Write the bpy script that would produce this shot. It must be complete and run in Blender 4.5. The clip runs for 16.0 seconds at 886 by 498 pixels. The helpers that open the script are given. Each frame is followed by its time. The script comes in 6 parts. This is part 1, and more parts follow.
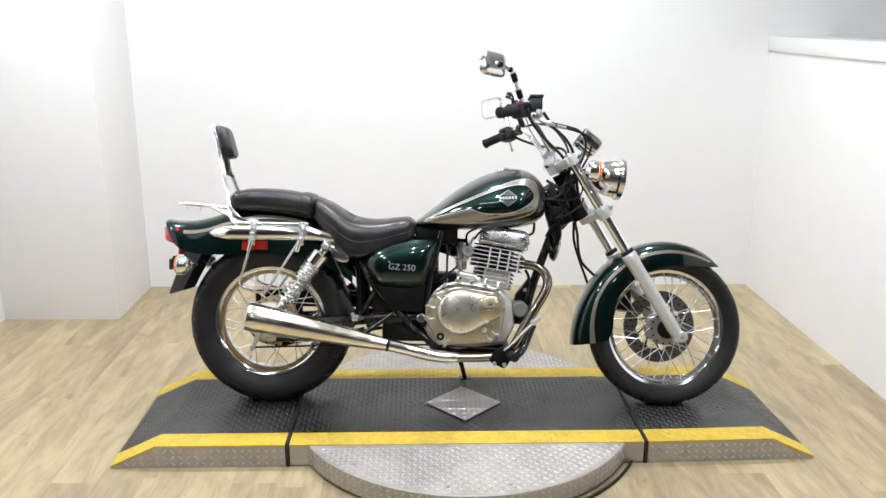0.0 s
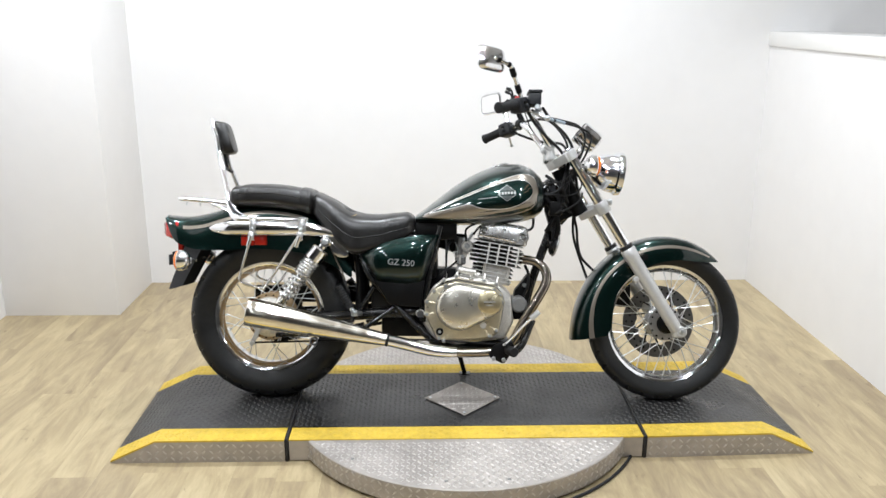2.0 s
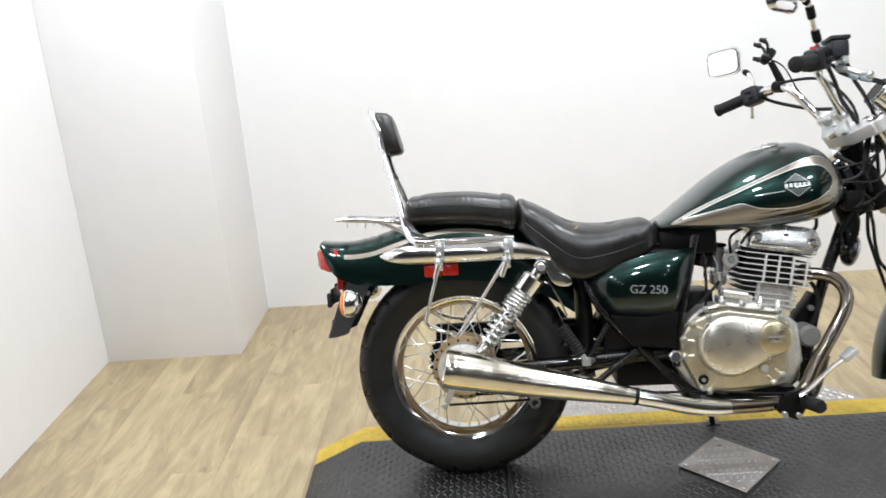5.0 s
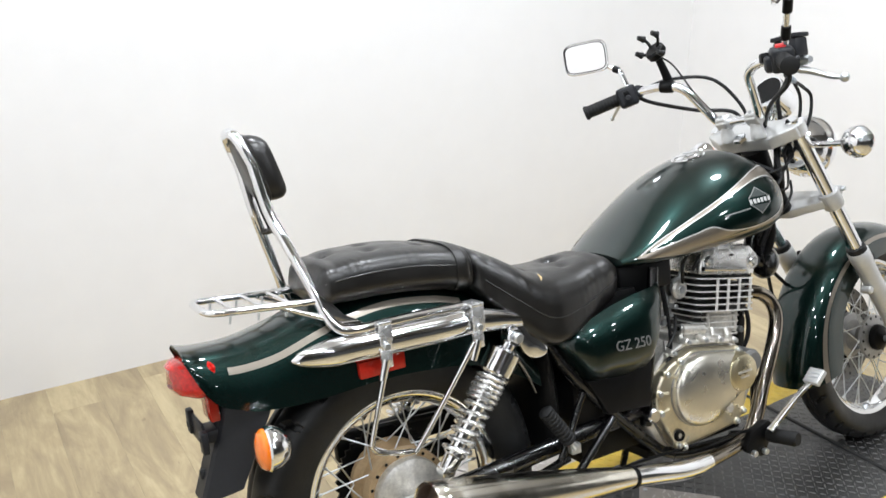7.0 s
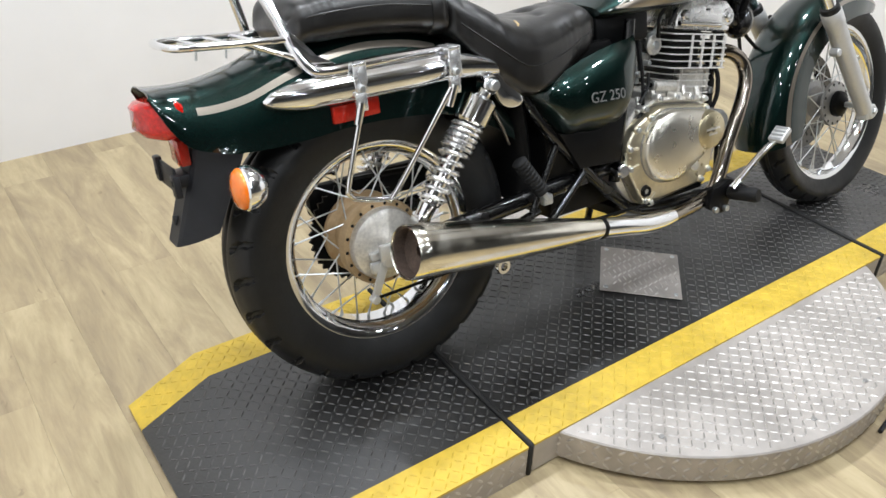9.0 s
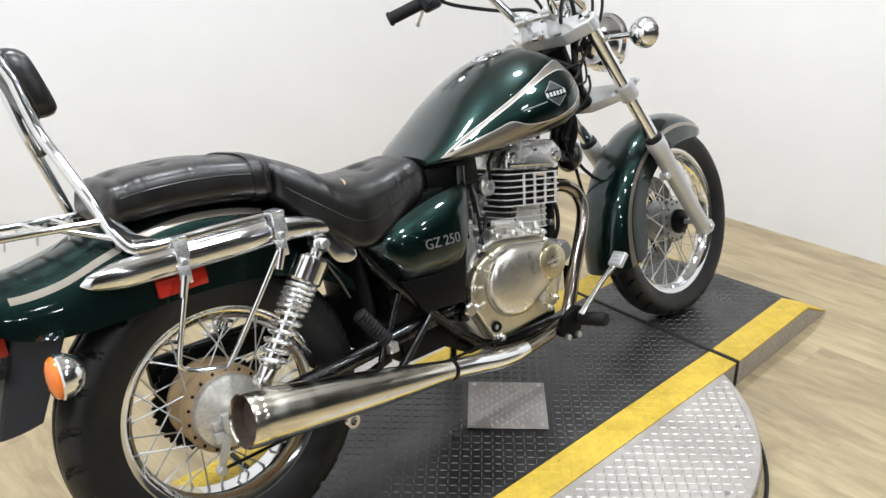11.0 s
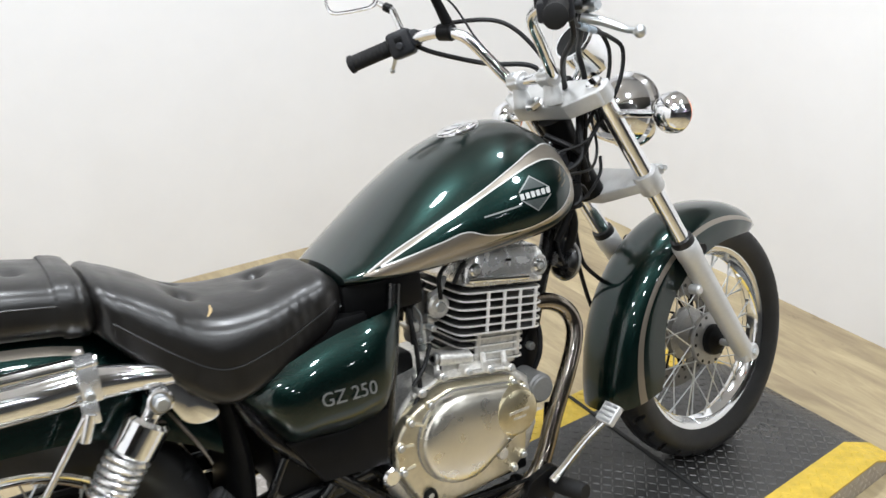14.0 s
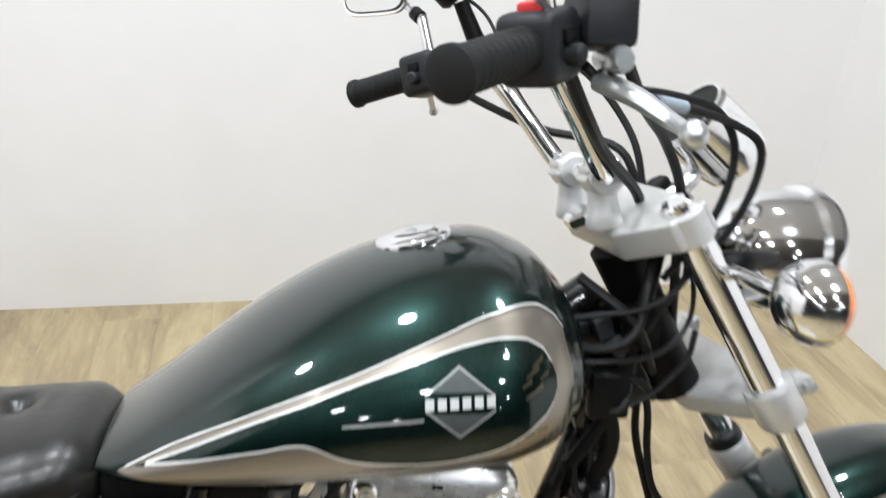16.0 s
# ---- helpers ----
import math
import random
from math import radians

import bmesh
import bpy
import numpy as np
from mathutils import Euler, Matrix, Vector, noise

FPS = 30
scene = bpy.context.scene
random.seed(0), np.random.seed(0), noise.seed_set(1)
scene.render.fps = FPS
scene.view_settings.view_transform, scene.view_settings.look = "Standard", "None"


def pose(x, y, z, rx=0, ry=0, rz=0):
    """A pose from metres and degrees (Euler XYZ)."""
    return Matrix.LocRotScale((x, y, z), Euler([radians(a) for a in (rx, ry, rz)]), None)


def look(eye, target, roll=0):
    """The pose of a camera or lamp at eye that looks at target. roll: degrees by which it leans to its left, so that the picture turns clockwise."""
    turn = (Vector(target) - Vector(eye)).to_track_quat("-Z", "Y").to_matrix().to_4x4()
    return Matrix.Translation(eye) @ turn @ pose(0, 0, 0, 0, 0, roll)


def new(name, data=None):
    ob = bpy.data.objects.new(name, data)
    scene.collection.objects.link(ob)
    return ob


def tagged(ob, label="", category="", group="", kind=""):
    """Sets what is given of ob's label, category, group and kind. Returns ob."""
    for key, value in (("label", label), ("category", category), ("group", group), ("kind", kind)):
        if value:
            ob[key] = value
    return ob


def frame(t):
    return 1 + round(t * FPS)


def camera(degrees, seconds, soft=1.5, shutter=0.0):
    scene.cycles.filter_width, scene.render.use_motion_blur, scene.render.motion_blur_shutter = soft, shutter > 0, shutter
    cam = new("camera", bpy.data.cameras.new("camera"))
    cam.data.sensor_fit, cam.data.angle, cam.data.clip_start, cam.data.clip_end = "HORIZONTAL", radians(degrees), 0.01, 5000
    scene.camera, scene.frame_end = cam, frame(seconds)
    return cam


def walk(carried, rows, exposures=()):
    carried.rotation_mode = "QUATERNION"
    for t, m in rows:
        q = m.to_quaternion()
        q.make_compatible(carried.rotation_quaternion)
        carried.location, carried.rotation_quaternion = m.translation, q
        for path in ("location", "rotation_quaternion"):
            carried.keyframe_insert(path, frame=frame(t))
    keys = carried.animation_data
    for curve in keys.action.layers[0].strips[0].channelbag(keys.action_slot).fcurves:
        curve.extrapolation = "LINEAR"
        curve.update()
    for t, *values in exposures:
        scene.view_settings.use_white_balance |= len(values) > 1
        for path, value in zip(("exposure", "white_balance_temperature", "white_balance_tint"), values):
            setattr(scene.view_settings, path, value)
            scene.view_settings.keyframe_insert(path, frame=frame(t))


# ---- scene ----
cam = camera(56.2, 16.0, 1.5, 0.3)
PATH = [
    (0, (-0.168, -2.865, 1.499), (-0.109, -0.94, 0.957), 0.3),
    (0.5, (-0.159, -2.864, 1.504), (-0.116, -0.939, 0.962), 0.0),
    (1, (-0.162, -2.869, 1.498), (-0.109, -0.944, 0.96), 0.2),
    (1.5, (-0.149, -2.867, 1.497), (-0.099, -0.945, 0.947), 0.2),
    (2, (-0.156, -2.869, 1.494), (-0.103, -0.947, 0.945), 0.2),
    (2.5, (-0.145, -2.874, 1.497), (-0.091, -0.95, 0.954), -0.2),
    (3, (-0.129, -2.894, 1.49), (-0.201, -0.983, 0.903), 1.4),
    (3.5, (-0.229, -2.816, 1.45), (-0.223, -0.903, 0.866), -0.2),
    (4, (-0.39, -2.668, 1.471), (-0.403, -0.757, 0.882), -2.3),
    (4.5, (-0.496, -2.341, 1.437), (-0.538, -0.42, 0.884), -1.5),
    (5, (-0.671, -2.055, 1.42), (-0.75, -0.149, 0.819), -4.5),
    (5.2, (-0.754, -1.945, 1.421), (-0.666, -0.027, 0.859), -1.4),
    (7.3, (-1.453, -1.114, 1.415), (-0.405, 0.433, 0.702), -0.7),
    (7.5, (-1.481, -1.122, 1.415), (-0.402, 0.396, 0.686), -0.8),
    (8, (-1.509, -1.123, 1.354), (-0.453, 0.3, 0.426), -0.1),
    (8.5, (-1.486, -1.126, 1.306), (-0.488, 0.237, 0.235), 1.9),
    (9, (-1.452, -1.126, 1.299), (-0.467, 0.224, 0.201), 1.8),
    (9.5, (-1.406, -1.135, 1.294), (-0.345, 0.173, 0.216), 0.2),
    (10, (-1.362, -1.168, 1.307), (-0.187, 0.144, 0.359), 0.6),
    (10.2, (-1.344, -1.181, 1.326), (-0.128, 0.129, 0.428), -0.2),
    (12.3, (-1.275, -1.235, 1.366), (-0.091, 0.15, 0.542), -1.7),
    (12.5, (-1.224, -1.222, 1.366), (-0.066, 0.167, 0.512), -2.7),
    (13, (-1.073, -1.183, 1.345), (-0.023, 0.285, 0.482), -4.6),
    (13.5, (-0.944, -1.11, 1.369), (0.137, 0.36, 0.549), -4.8),
    (14, (-0.744, -0.961, 1.399), (0.316, 0.497, 0.531), 1.5),
    (14.5, (-0.558, -0.907, 1.374), (0.466, 0.546, 0.458), -0.1),
    (15, (-0.31, -0.917, 1.378), (0.454, 0.74, 0.559), 3.5),
    (15.5, (-0.124, -0.809, 1.32), (0.445, 0.873, 0.399), 1.9),
    (16, (-0.004, -0.556, 1.322), (0.392, 1.184, 0.419), 4.3),
]
walk(cam, [(t, look(eye, target, roll)) for t, eye, target, roll in PATH],
     [(0, -0.17), (5.2, -0.16), (7.3, -0.20), (10.2, -0.22), (12.3, -0.25), (15, -0.23), (16, -0.28)])

# ---------------------------------------------------------------- light
world = bpy.data.worlds.new("world")
scene.world = world
world.use_nodes = True
world.node_tree.nodes["Background"].inputs["Color"].default_value = (0.9, 0.95, 1.0, 1)
world.node_tree.nodes["Background"].inputs["Strength"].default_value = 0.02

CEILING = 2.75


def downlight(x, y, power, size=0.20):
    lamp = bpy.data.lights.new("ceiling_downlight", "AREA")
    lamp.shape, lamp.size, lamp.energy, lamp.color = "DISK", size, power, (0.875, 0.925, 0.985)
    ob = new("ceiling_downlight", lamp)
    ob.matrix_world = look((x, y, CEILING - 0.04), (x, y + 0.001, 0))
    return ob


for lx, share in ((-1.55, 0.85), (-0.35, 1.1), (0.85, 1.05)):
    for ly, watts in ((-1.95, 15.5), (-0.80, 20.5), (0.55, 27.0)):
        downlight(lx, ly, watts * share)

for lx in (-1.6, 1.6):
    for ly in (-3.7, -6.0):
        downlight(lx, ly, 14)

# ---------------------------------------------------------------- materials


def material(name, colour, rough=0.5, metal=0.0, coat=0.0, coat_rough=0.05, vary=0.0, scale=8.0, rough_vary=0.0,
             bump=0.0, bump_scale=60.0, per_object=0.0, stretch=(1, 1, 1), spec=0.5):
    """A Principled surface whose colour, gloss and relief vary at two scales."""
    m = bpy.data.materials.new(name)
    m.use_nodes = True
    nt = m.node_tree
    b = nt.nodes["Principled BSDF"]
    b.inputs["Base Color"].default_value = (*colour, 1)
    b.inputs["Roughness"].default_value = rough
    b.inputs["Metallic"].default_value = metal
    b.inputs["Coat Weight"].default_value = coat
    b.inputs["Coat Roughness"].default_value = coat_rough
    b.inputs["Specular IOR Level"].default_value = spec
    tc = nt.nodes.new("ShaderNodeTexCoord")
    mp = nt.nodes.new("ShaderNodeMapping")
    mp.inputs["Scale"].default_value = stretch
    nt.links.new(tc.outputs["Object"], mp.inputs["Vector"])

    def noise_at(s, detail=4.0):
        n = nt.nodes.new("ShaderNodeTexNoise")
        n.inputs["Scale"].default_value, n.inputs["Detail"].default_value = s, detail
        nt.links.new(mp.outputs["Vector"], n.inputs["Vector"])
        return n

    if vary or per_object:
        big, fine = noise_at(scale), noise_at(scale * 7.3, 6)
        add = nt.nodes.new("ShaderNodeMath")
        add.operation = "ADD"
        nt.links.new(big.outputs["Fac"], add.inputs[0])
        nt.links.new(fine.outputs["Fac"], add.inputs[1])
        rng = nt.nodes.new("ShaderNodeMapRange")
        rng.inputs["From Min"].default_value, rng.inputs["From Max"].default_value = 0.6, 1.4
        rng.inputs["To Min"].default_value, rng.inputs["To Max"].default_value = 1 - vary, 1 + vary
        nt.links.new(add.outputs[0], rng.inputs["Value"])
        last = rng.outputs["Result"]
        if per_object:
            info = nt.nodes.new("ShaderNodeObjectInfo")
            r2 = nt.nodes.new("ShaderNodeMapRange")
            r2.inputs["To Min"].default_value, r2.inputs["To Max"].default_value = 1 - per_object, 1 + per_object
            nt.links.new(info.outputs["Random"], r2.inputs["Value"])
            mul = nt.nodes.new("ShaderNodeMath")
            mul.operation = "MULTIPLY"
            nt.links.new(last, mul.inputs[0])
            nt.links.new(r2.outputs["Result"], mul.inputs[1])
            last = mul.outputs[0]
        sc = nt.nodes.new("ShaderNodeVectorMath")
        sc.operation = "SCALE"
        sc.inputs[0].default_value = colour
        nt.links.new(last, sc.inputs["Scale"])
        nt.links.new(sc.outputs[0], b.inputs["Base Color"])
    if rough_vary:
        n = noise_at(scale * 2.1, 5)
        rng = nt.nodes.new("ShaderNodeMapRange")
        rng.inputs["From Min"].default_value, rng.inputs["From Max"].default_value = 0.3, 0.7
        rng.inputs["To Min"].default_value = max(0.01, rough - rough_vary)
        rng.inputs["To Max"].default_value = min(1, rough + rough_vary)
        nt.links.new(n.outputs["Fac"], rng.inputs["Value"])
        nt.links.new(rng.outputs["Result"], b.inputs["Roughness"])
    if bump:
        n = noise_at(bump_scale, 5)
        bp = nt.nodes.new("ShaderNodeBump")
        bp.inputs["Strength"].default_value, bp.inputs["Distance"].default_value = bump, 0.004
        nt.links.new(n.outputs["Fac"], bp.inputs["Height"])
        nt.links.new(bp.outputs["Normal"], b.inputs["Normal"])
    return m


def plank_material():
    """Pale oak vinyl: tone by plank, long streaks, darker veins and small knots."""
    m = bpy.data.materials.new("pale_oak_vinyl")
    m.use_nodes = True
    nt = m.node_tree
    b = nt.nodes["Principled BSDF"]
    b.inputs["Roughness"].default_value = 0.42
    tc, info = nt.nodes.new("ShaderNodeTexCoord"), nt.nodes.new("ShaderNodeObjectInfo")
    shift = nt.nodes.new("ShaderNodeVectorMath")
    shift.operation = "SCALE"
    shift.inputs[0].default_value = (31.0, 17.0, 5.0)
    nt.links.new(info.outputs["Random"], shift.inputs["Scale"])
    add = nt.nodes.new("ShaderNodeVectorMath")
    nt.links.new(tc.outputs["Object"], add.inputs[0])
    nt.links.new(shift.outputs[0], add.inputs[1])

    def streak(sx, sy, scale, detail, distort=0.0):
        mp = nt.nodes.new("ShaderNodeMapping")
        mp.inputs["Scale"].default_value = (sx, sy, 1)
        nt.links.new(add.outputs[0], mp.inputs["Vector"])
        n = nt.nodes.new("ShaderNodeTexNoise")
        n.inputs["Scale"].default_value, n.inputs["Detail"].default_value = scale, detail
        n.inputs["Distortion"].default_value, n.inputs["Roughness"].default_value = distort, 0.66
        nt.links.new(mp.outputs["Vector"], n.inputs["Vector"])
        return n.outputs["Fac"]

    broad, fine = streak(5.0, 1.10, 2.4, 10, 0.7), streak(24, 2.2, 2.4, 8, 1.0)
    mix = nt.nodes.new("ShaderNodeMix")
    mix.inputs["Factor"].default_value = 0.24
    nt.links.new(broad, mix.inputs[2])
    nt.links.new(fine, mix.inputs[3])
    tone = nt.nodes.new("ShaderNodeMath")
    tone.operation = "MULTIPLY_ADD"
    tone.inputs[1].default_value = 0.11
    nt.links.new(info.outputs["Random"], tone.inputs[0])
    nt.links.new(mix.outputs[0], tone.inputs[2])
    ramp = nt.nodes.new("ShaderNodeValToRGB")
    cr = ramp.color_ramp
    cr.elements[0].position, cr.elements[0].color = 0.28, (0.250, 0.190, 0.112, 1)
    cr.elements[1].position, cr.elements[1].color = 0.74, (0.555, 0.462, 0.285, 1)
    for pos, col in ((0.39, (0.305, 0.238, 0.146, 1)), (0.49, (0.382, 0.302, 0.178, 1)), (0.59, (0.462, 0.374, 0.222, 1))):
        e = cr.elements.new(pos)
        e.color = col
    knot = streak(9, 4.2, 2.6, 3, 0.6)
    dark = nt.nodes.new("ShaderNodeMapRange")
    dark.inputs["From Min"].default_value, dark.inputs["From Max"].default_value = 0.67, 0.76
    dark.inputs["To Min"].default_value, dark.inputs["To Max"].default_value = -0.05, -0.30
    nt.links.new(knot, dark.inputs["Value"])
    low = nt.nodes.new("ShaderNodeMath")
    nt.links.new(tone.outputs[0], low.inputs[0])
    nt.links.new(dark.outputs["Result"], low.inputs[1])
    nt.links.new(low.outputs[0], ramp.inputs["Fac"])
    nt.links.new(ramp.outputs["Color"], b.inputs["Base Color"])
    bp = nt.nodes.new("ShaderNodeBump")
    bp.inputs["Strength"].default_value, bp.inputs["Distance"].default_value = 0.25, 0.001
    nt.links.new(fine, bp.inputs["Height"])
    nt.links.new(bp.outputs["Normal"], b.inputs["Normal"])
    return m


M_WALL = material("white_wall_paint", (0.80, 0.79, 0.785), 0.6, vary=0.02, scale=1.3, bump=0.06, bump_scale=220)
M_CEIL = material("white_ceiling_paint", (0.66, 0.65, 0.64), 0.8, vary=0.03, scale=1.1)
M_TRIM = material("white_ledge_paint", (0.80, 0.79, 0.77), 0.4, vary=0.02, scale=3)
# wall paint darkened to stand for the weak light above the ledge
M_DIM = material("dimmed_upper_wall", (0.34, 0.33, 0.315), 0.7, vary=0.1, scale=1.2)
M_SHOW = material("grey_showroom_paint", (0.24, 0.235, 0.225), 0.7, vary=0.08, scale=1.2)
M_SUB = material("grey_screed", (0.2, 0.19, 0.18), 0.9, vary=0.1)
M_PLANK = plank_material()
M_DECK = material("black_tread_plate", (0.0130, 0.0127, 0.0124), 0.37, spec=1.0, vary=0.7, scale=2.6, rough_vary=0.14, bump=0.2, bump_scale=150)
M_BARS = material("worn_black_tread", (0.070, 0.068, 0.066), 0.45, metal=0.1, spec=0.6, vary=0.75, scale=9, rough_vary=0.1)
M_YELLOW = material("safety_yellow_paint", (0.60, 0.415, 0.048), 0.5, vary=0.24, scale=6, rough_vary=0.1, bump=0.08, bump_scale=120)
M_ALU_PLATE = material("aluminium_tread_plate", (0.46, 0.425, 0.395), 0.50, metal=0.55, vary=0.22, scale=3.5, rough_vary=0.14, bump=0.05, bump_scale=90)
M_ALU_BAR = material("worn_bright_tread", (0.58, 0.555, 0.53), 0.38, metal=0.75, vary=0.2, scale=14, rough_vary=0.1)
M_GAP = material("black_rubber_strip", (0.012, 0.012, 0.012), 0.7)
M_GREEN = material("dark_green_metallic_paint", (0.0009, 0.0140, 0.0115), 0.33, metal=0.86, coat=1.0, coat_rough=0.04, vary=0.18, scale=420)
M_SILVER = material("silver_metallic_paint", (0.275, 0.242, 0.202), 0.38, metal=0.8, coat=1.0, coat_rough=0.05, vary=0.08, scale=400)
M_PIN = material("pale_pinstripe", (0.62, 0.62, 0.60), 0.3, metal=0.3, coat=1.0)
M_CHROME = material("chrome", (0.88, 0.89, 0.91), 0.09, metal=1.0, vary=0.03, scale=12, rough_vary=0.05)
M_HEAD = material("buffed_chrome", (0.90, 0.90, 0.90), 0.24, metal=0.85, vary=0.04, scale=20, rough_vary=0.08)
M_PIPE = material("heat_tinted_chrome", (0.79, 0.755, 0.67), 0.17, metal=1.0, vary=0.06, scale=14, rough_vary=0.08)
# heat-bronzed, and darkened further for the black and floor it mirrors
M_HEADER = material("bronzed_darkened_chrome", (0.31, 0.275, 0.235), 0.14, metal=1.0, vary=0.2, scale=14, rough_vary=0.05)
M_POLISH = material("polished_aluminium", (0.80, 0.765, 0.68), 0.30, metal=0.95, vary=0.04, scale=9, rough_vary=0.07, bump=0.02, bump_scale=300)
M_COVER = material("golden_lacquered_aluminium", (0.70, 0.64, 0.49), 0.35, metal=0.95, vary=0.14, scale=13, rough_vary=0.08, bump=0.04, bump_scale=260)
M_CAST = material("cast_aluminium", (0.74, 0.72, 0.68), 0.38, metal=0.75, vary=0.30, scale=22, rough_vary=0.08, bump=0.15, bump_scale=260)
M_FORK = material("silver_painted_casting", (0.58, 0.58, 0.57), 0.42, metal=0.45, coat=0.3, vary=0.06, scale=18, bump=0.05, bump_scale=240)
M_BLACK = material("gloss_black_paint", (0.0035, 0.0035, 0.0038), 0.24, coat=0.6, coat_rough=0.06, vary=0.2, scale=14, rough_vary=0.08, spec=0.35)
M_SATIN = material("satin_black_metal", (0.0038, 0.0038, 0.0040), 0.42, spec=0.16, vary=0.3, scale=20)
M_PLASTIC = material("grey_black_plastic", (0.011, 0.0118, 0.0145), 0.5, spec=0.35, vary=0.15, scale=22, bump=0.05, bump_scale=300)
M_RUBBER = material("tyre_rubber", (0.0065, 0.0067, 0.0070), 0.45, spec=0.40, vary=0.4, scale=10, rough_vary=0.12, bump=0.08, bump_scale=200)
M_GRIP = material("grip_rubber", (0.008, 0.008, 0.0082), 0.7, spec=0.3, vary=0.2, scale=30)
M_HOSE = material("cable_sheath", (0.006, 0.006, 0.0065), 0.5, spec=0.3)
M_LEATHER = material("black_leather", (0.0046, 0.0040, 0.0035), 0.36, spec=0.60, coat=0.15, coat_rough=0.22, vary=0.25, scale=9, rough_vary=0.08, bump=0.10, bump_scale=110)
M_FOAM = material("yellowed_foam", (0.42, 0.31, 0.16), 0.9, vary=0.2, scale=60)
M_RED = material("red_lens", (0.50, 0.006, 0.003), 0.10, coat=0.5, spec=0.5, vary=0.55, scale=26)
M_AMBER = material("amber_lens", (0.90, 0.20, 0.010), 0.12, coat=1.0, vary=0.15, scale=70)
M_REFLEX = material("red_reflector", (0.40, 0.020, 0.010), 0.14, coat=0.3, spec=0.35, vary=0.2, scale=160)
M_HUB = material("tan_cast_hub", (0.42, 0.30, 0.17), 0.5, metal=0.35, vary=0.15, scale=24, bump=0.08, bump_scale=200)
M_RUST = material("rusty_baffle", (0.105, 0.075, 0.060), 0.7, metal=0.3, vary=0.45, scale=40)
M_FHUB = material("dull_dark_casting", (0.36, 0.355, 0.345), 0.42, metal=0.8, vary=0.15, scale=24)
M_DISC = material("brake_disc_steel", (0.17, 0.165, 0.155), 0.36, metal=1.0, vary=0.1, scale=30)
M_ZINC = material("zinc_plated_steel", (0.60, 0.62, 0.63), 0.32, metal=0.9, vary=0.1, scale=40)
M_MIRROR = material("mirror_glass", (0.88, 0.88, 0.88), 0.01, metal=1.0)
M_REDSW = material("red_switch", (0.55, 0.02, 0.02), 0.4)
M_DECAL = material("grey_decal", (0.28, 0.29, 0.285), 0.35, metal=0.3, coat=0.6)
M_LETTER = material("dull_silver_lettering", (0.36, 0.37, 0.365), 0.35, metal=0.8, coat=0.5)
# dark colour puts the shade between the fins into core and fins
M_CORE = material("gap_shaded_casting", (0.115, 0.112, 0.106), 0.6, metal=0.4, vary=0.3, scale=24)
# pale copy of the casting for edges and posts that catch light
M_FIN = material("lit_fin_casting", (0.86, 0.85, 0.83), 0.34, metal=0.55, vary=0.1, scale=24, rough_vary=0.06)
M_MOTOR = material("grey_painted_casting", (0.20, 0.20, 0.195), 0.48, metal=0.3, vary=0.1, scale=20)
M_CAP = material("gold_anodised_cap", (0.60, 0.53, 0.36), 0.30, metal=0.95, vary=0.12, scale=16, rough_vary=0.08)
M_DIMDECAL = material("dim_silver_decal", (0.060, 0.072, 0.070), 0.4, metal=0.3, coat=0.6, vary=0.25, scale=80)
M_MARK = material("pale_silver_mark", (0.52, 0.53, 0.52), 0.4, coat=0.5)
M_SCROLL = material("dull_gold_scroll", (0.075, 0.062, 0.036), 0.35, metal=0.6, coat=0.8)
M_SLEEVE = material("blue_grey_sleeve", (0.30, 0.36, 0.42), 0.5)
M_GLASS = bpy.data.materials.new("clear_lens")
M_GLASS.use_nodes = True
M_GLASS.node_tree.nodes["Principled BSDF"].inputs["Transmission Weight"].default_value = 1.0
M_GLASS.node_tree.nodes["Principled BSDF"].inputs["Roughness"].default_value = 0.03

# ---------------------------------------------------------------- mesh tools


def part(name, bm, mat, parent=None, label="", sharp=38):
    """Links a bmesh as one mesh object, smooth but for edges sharper than that angle."""
    lim = radians(sharp)
    for f in bm.faces:
        f.smooth = True
    for e in bm.edges:
        if len(e.link_faces) == 2 and e.calc_face_angle(0) > lim:
            e.smooth = False
    me = bpy.data.meshes.new(name)
    bm.to_mesh(me)
    bm.free()
    me.materials.append(mat)
    ob = new(name, me)
    if parent is not None:
        ob.parent = parent
    if label:
        ob["label"] = label
    return ob


def thing(name, m, label, category, group="", kind=""):
    ob = new(name)
    ob.empty_display_size = 0.1
    ob.matrix_world = m
    return tagged(ob, label, category, group, kind)


def joined(*bms):
    out = bmesh.new()
    for b in bms:
        me = bpy.data.meshes.new("tmp")
        b.to_mesh(me)
        b.free()
        out.from_mesh(me)
        bpy.data.meshes.remove(me)
    return out


def moved(bm, m):
    bmesh.ops.transform(bm, matrix=m, verts=bm.verts)
    return bm


def box(x0, x1, y0, y1, z0, z1, bevel=0.0, seg=2):
    bm = bmesh.new()
    bmesh.ops.create_cube(bm, size=1)
    for v in bm.verts:
        v.co = Vector(((x0 + x1) / 2 + v.co.x * (x1 - x0), (y0 + y1) / 2 + v.co.y * (y1 - y0), (z0 + z1) / 2 + v.co.z * (z1 - z0)))
    if bevel:
        bmesh.ops.bevel(bm, geom=list(bm.edges), offset=bevel, segments=seg, profile=0.5, affect="EDGES")
    return bm


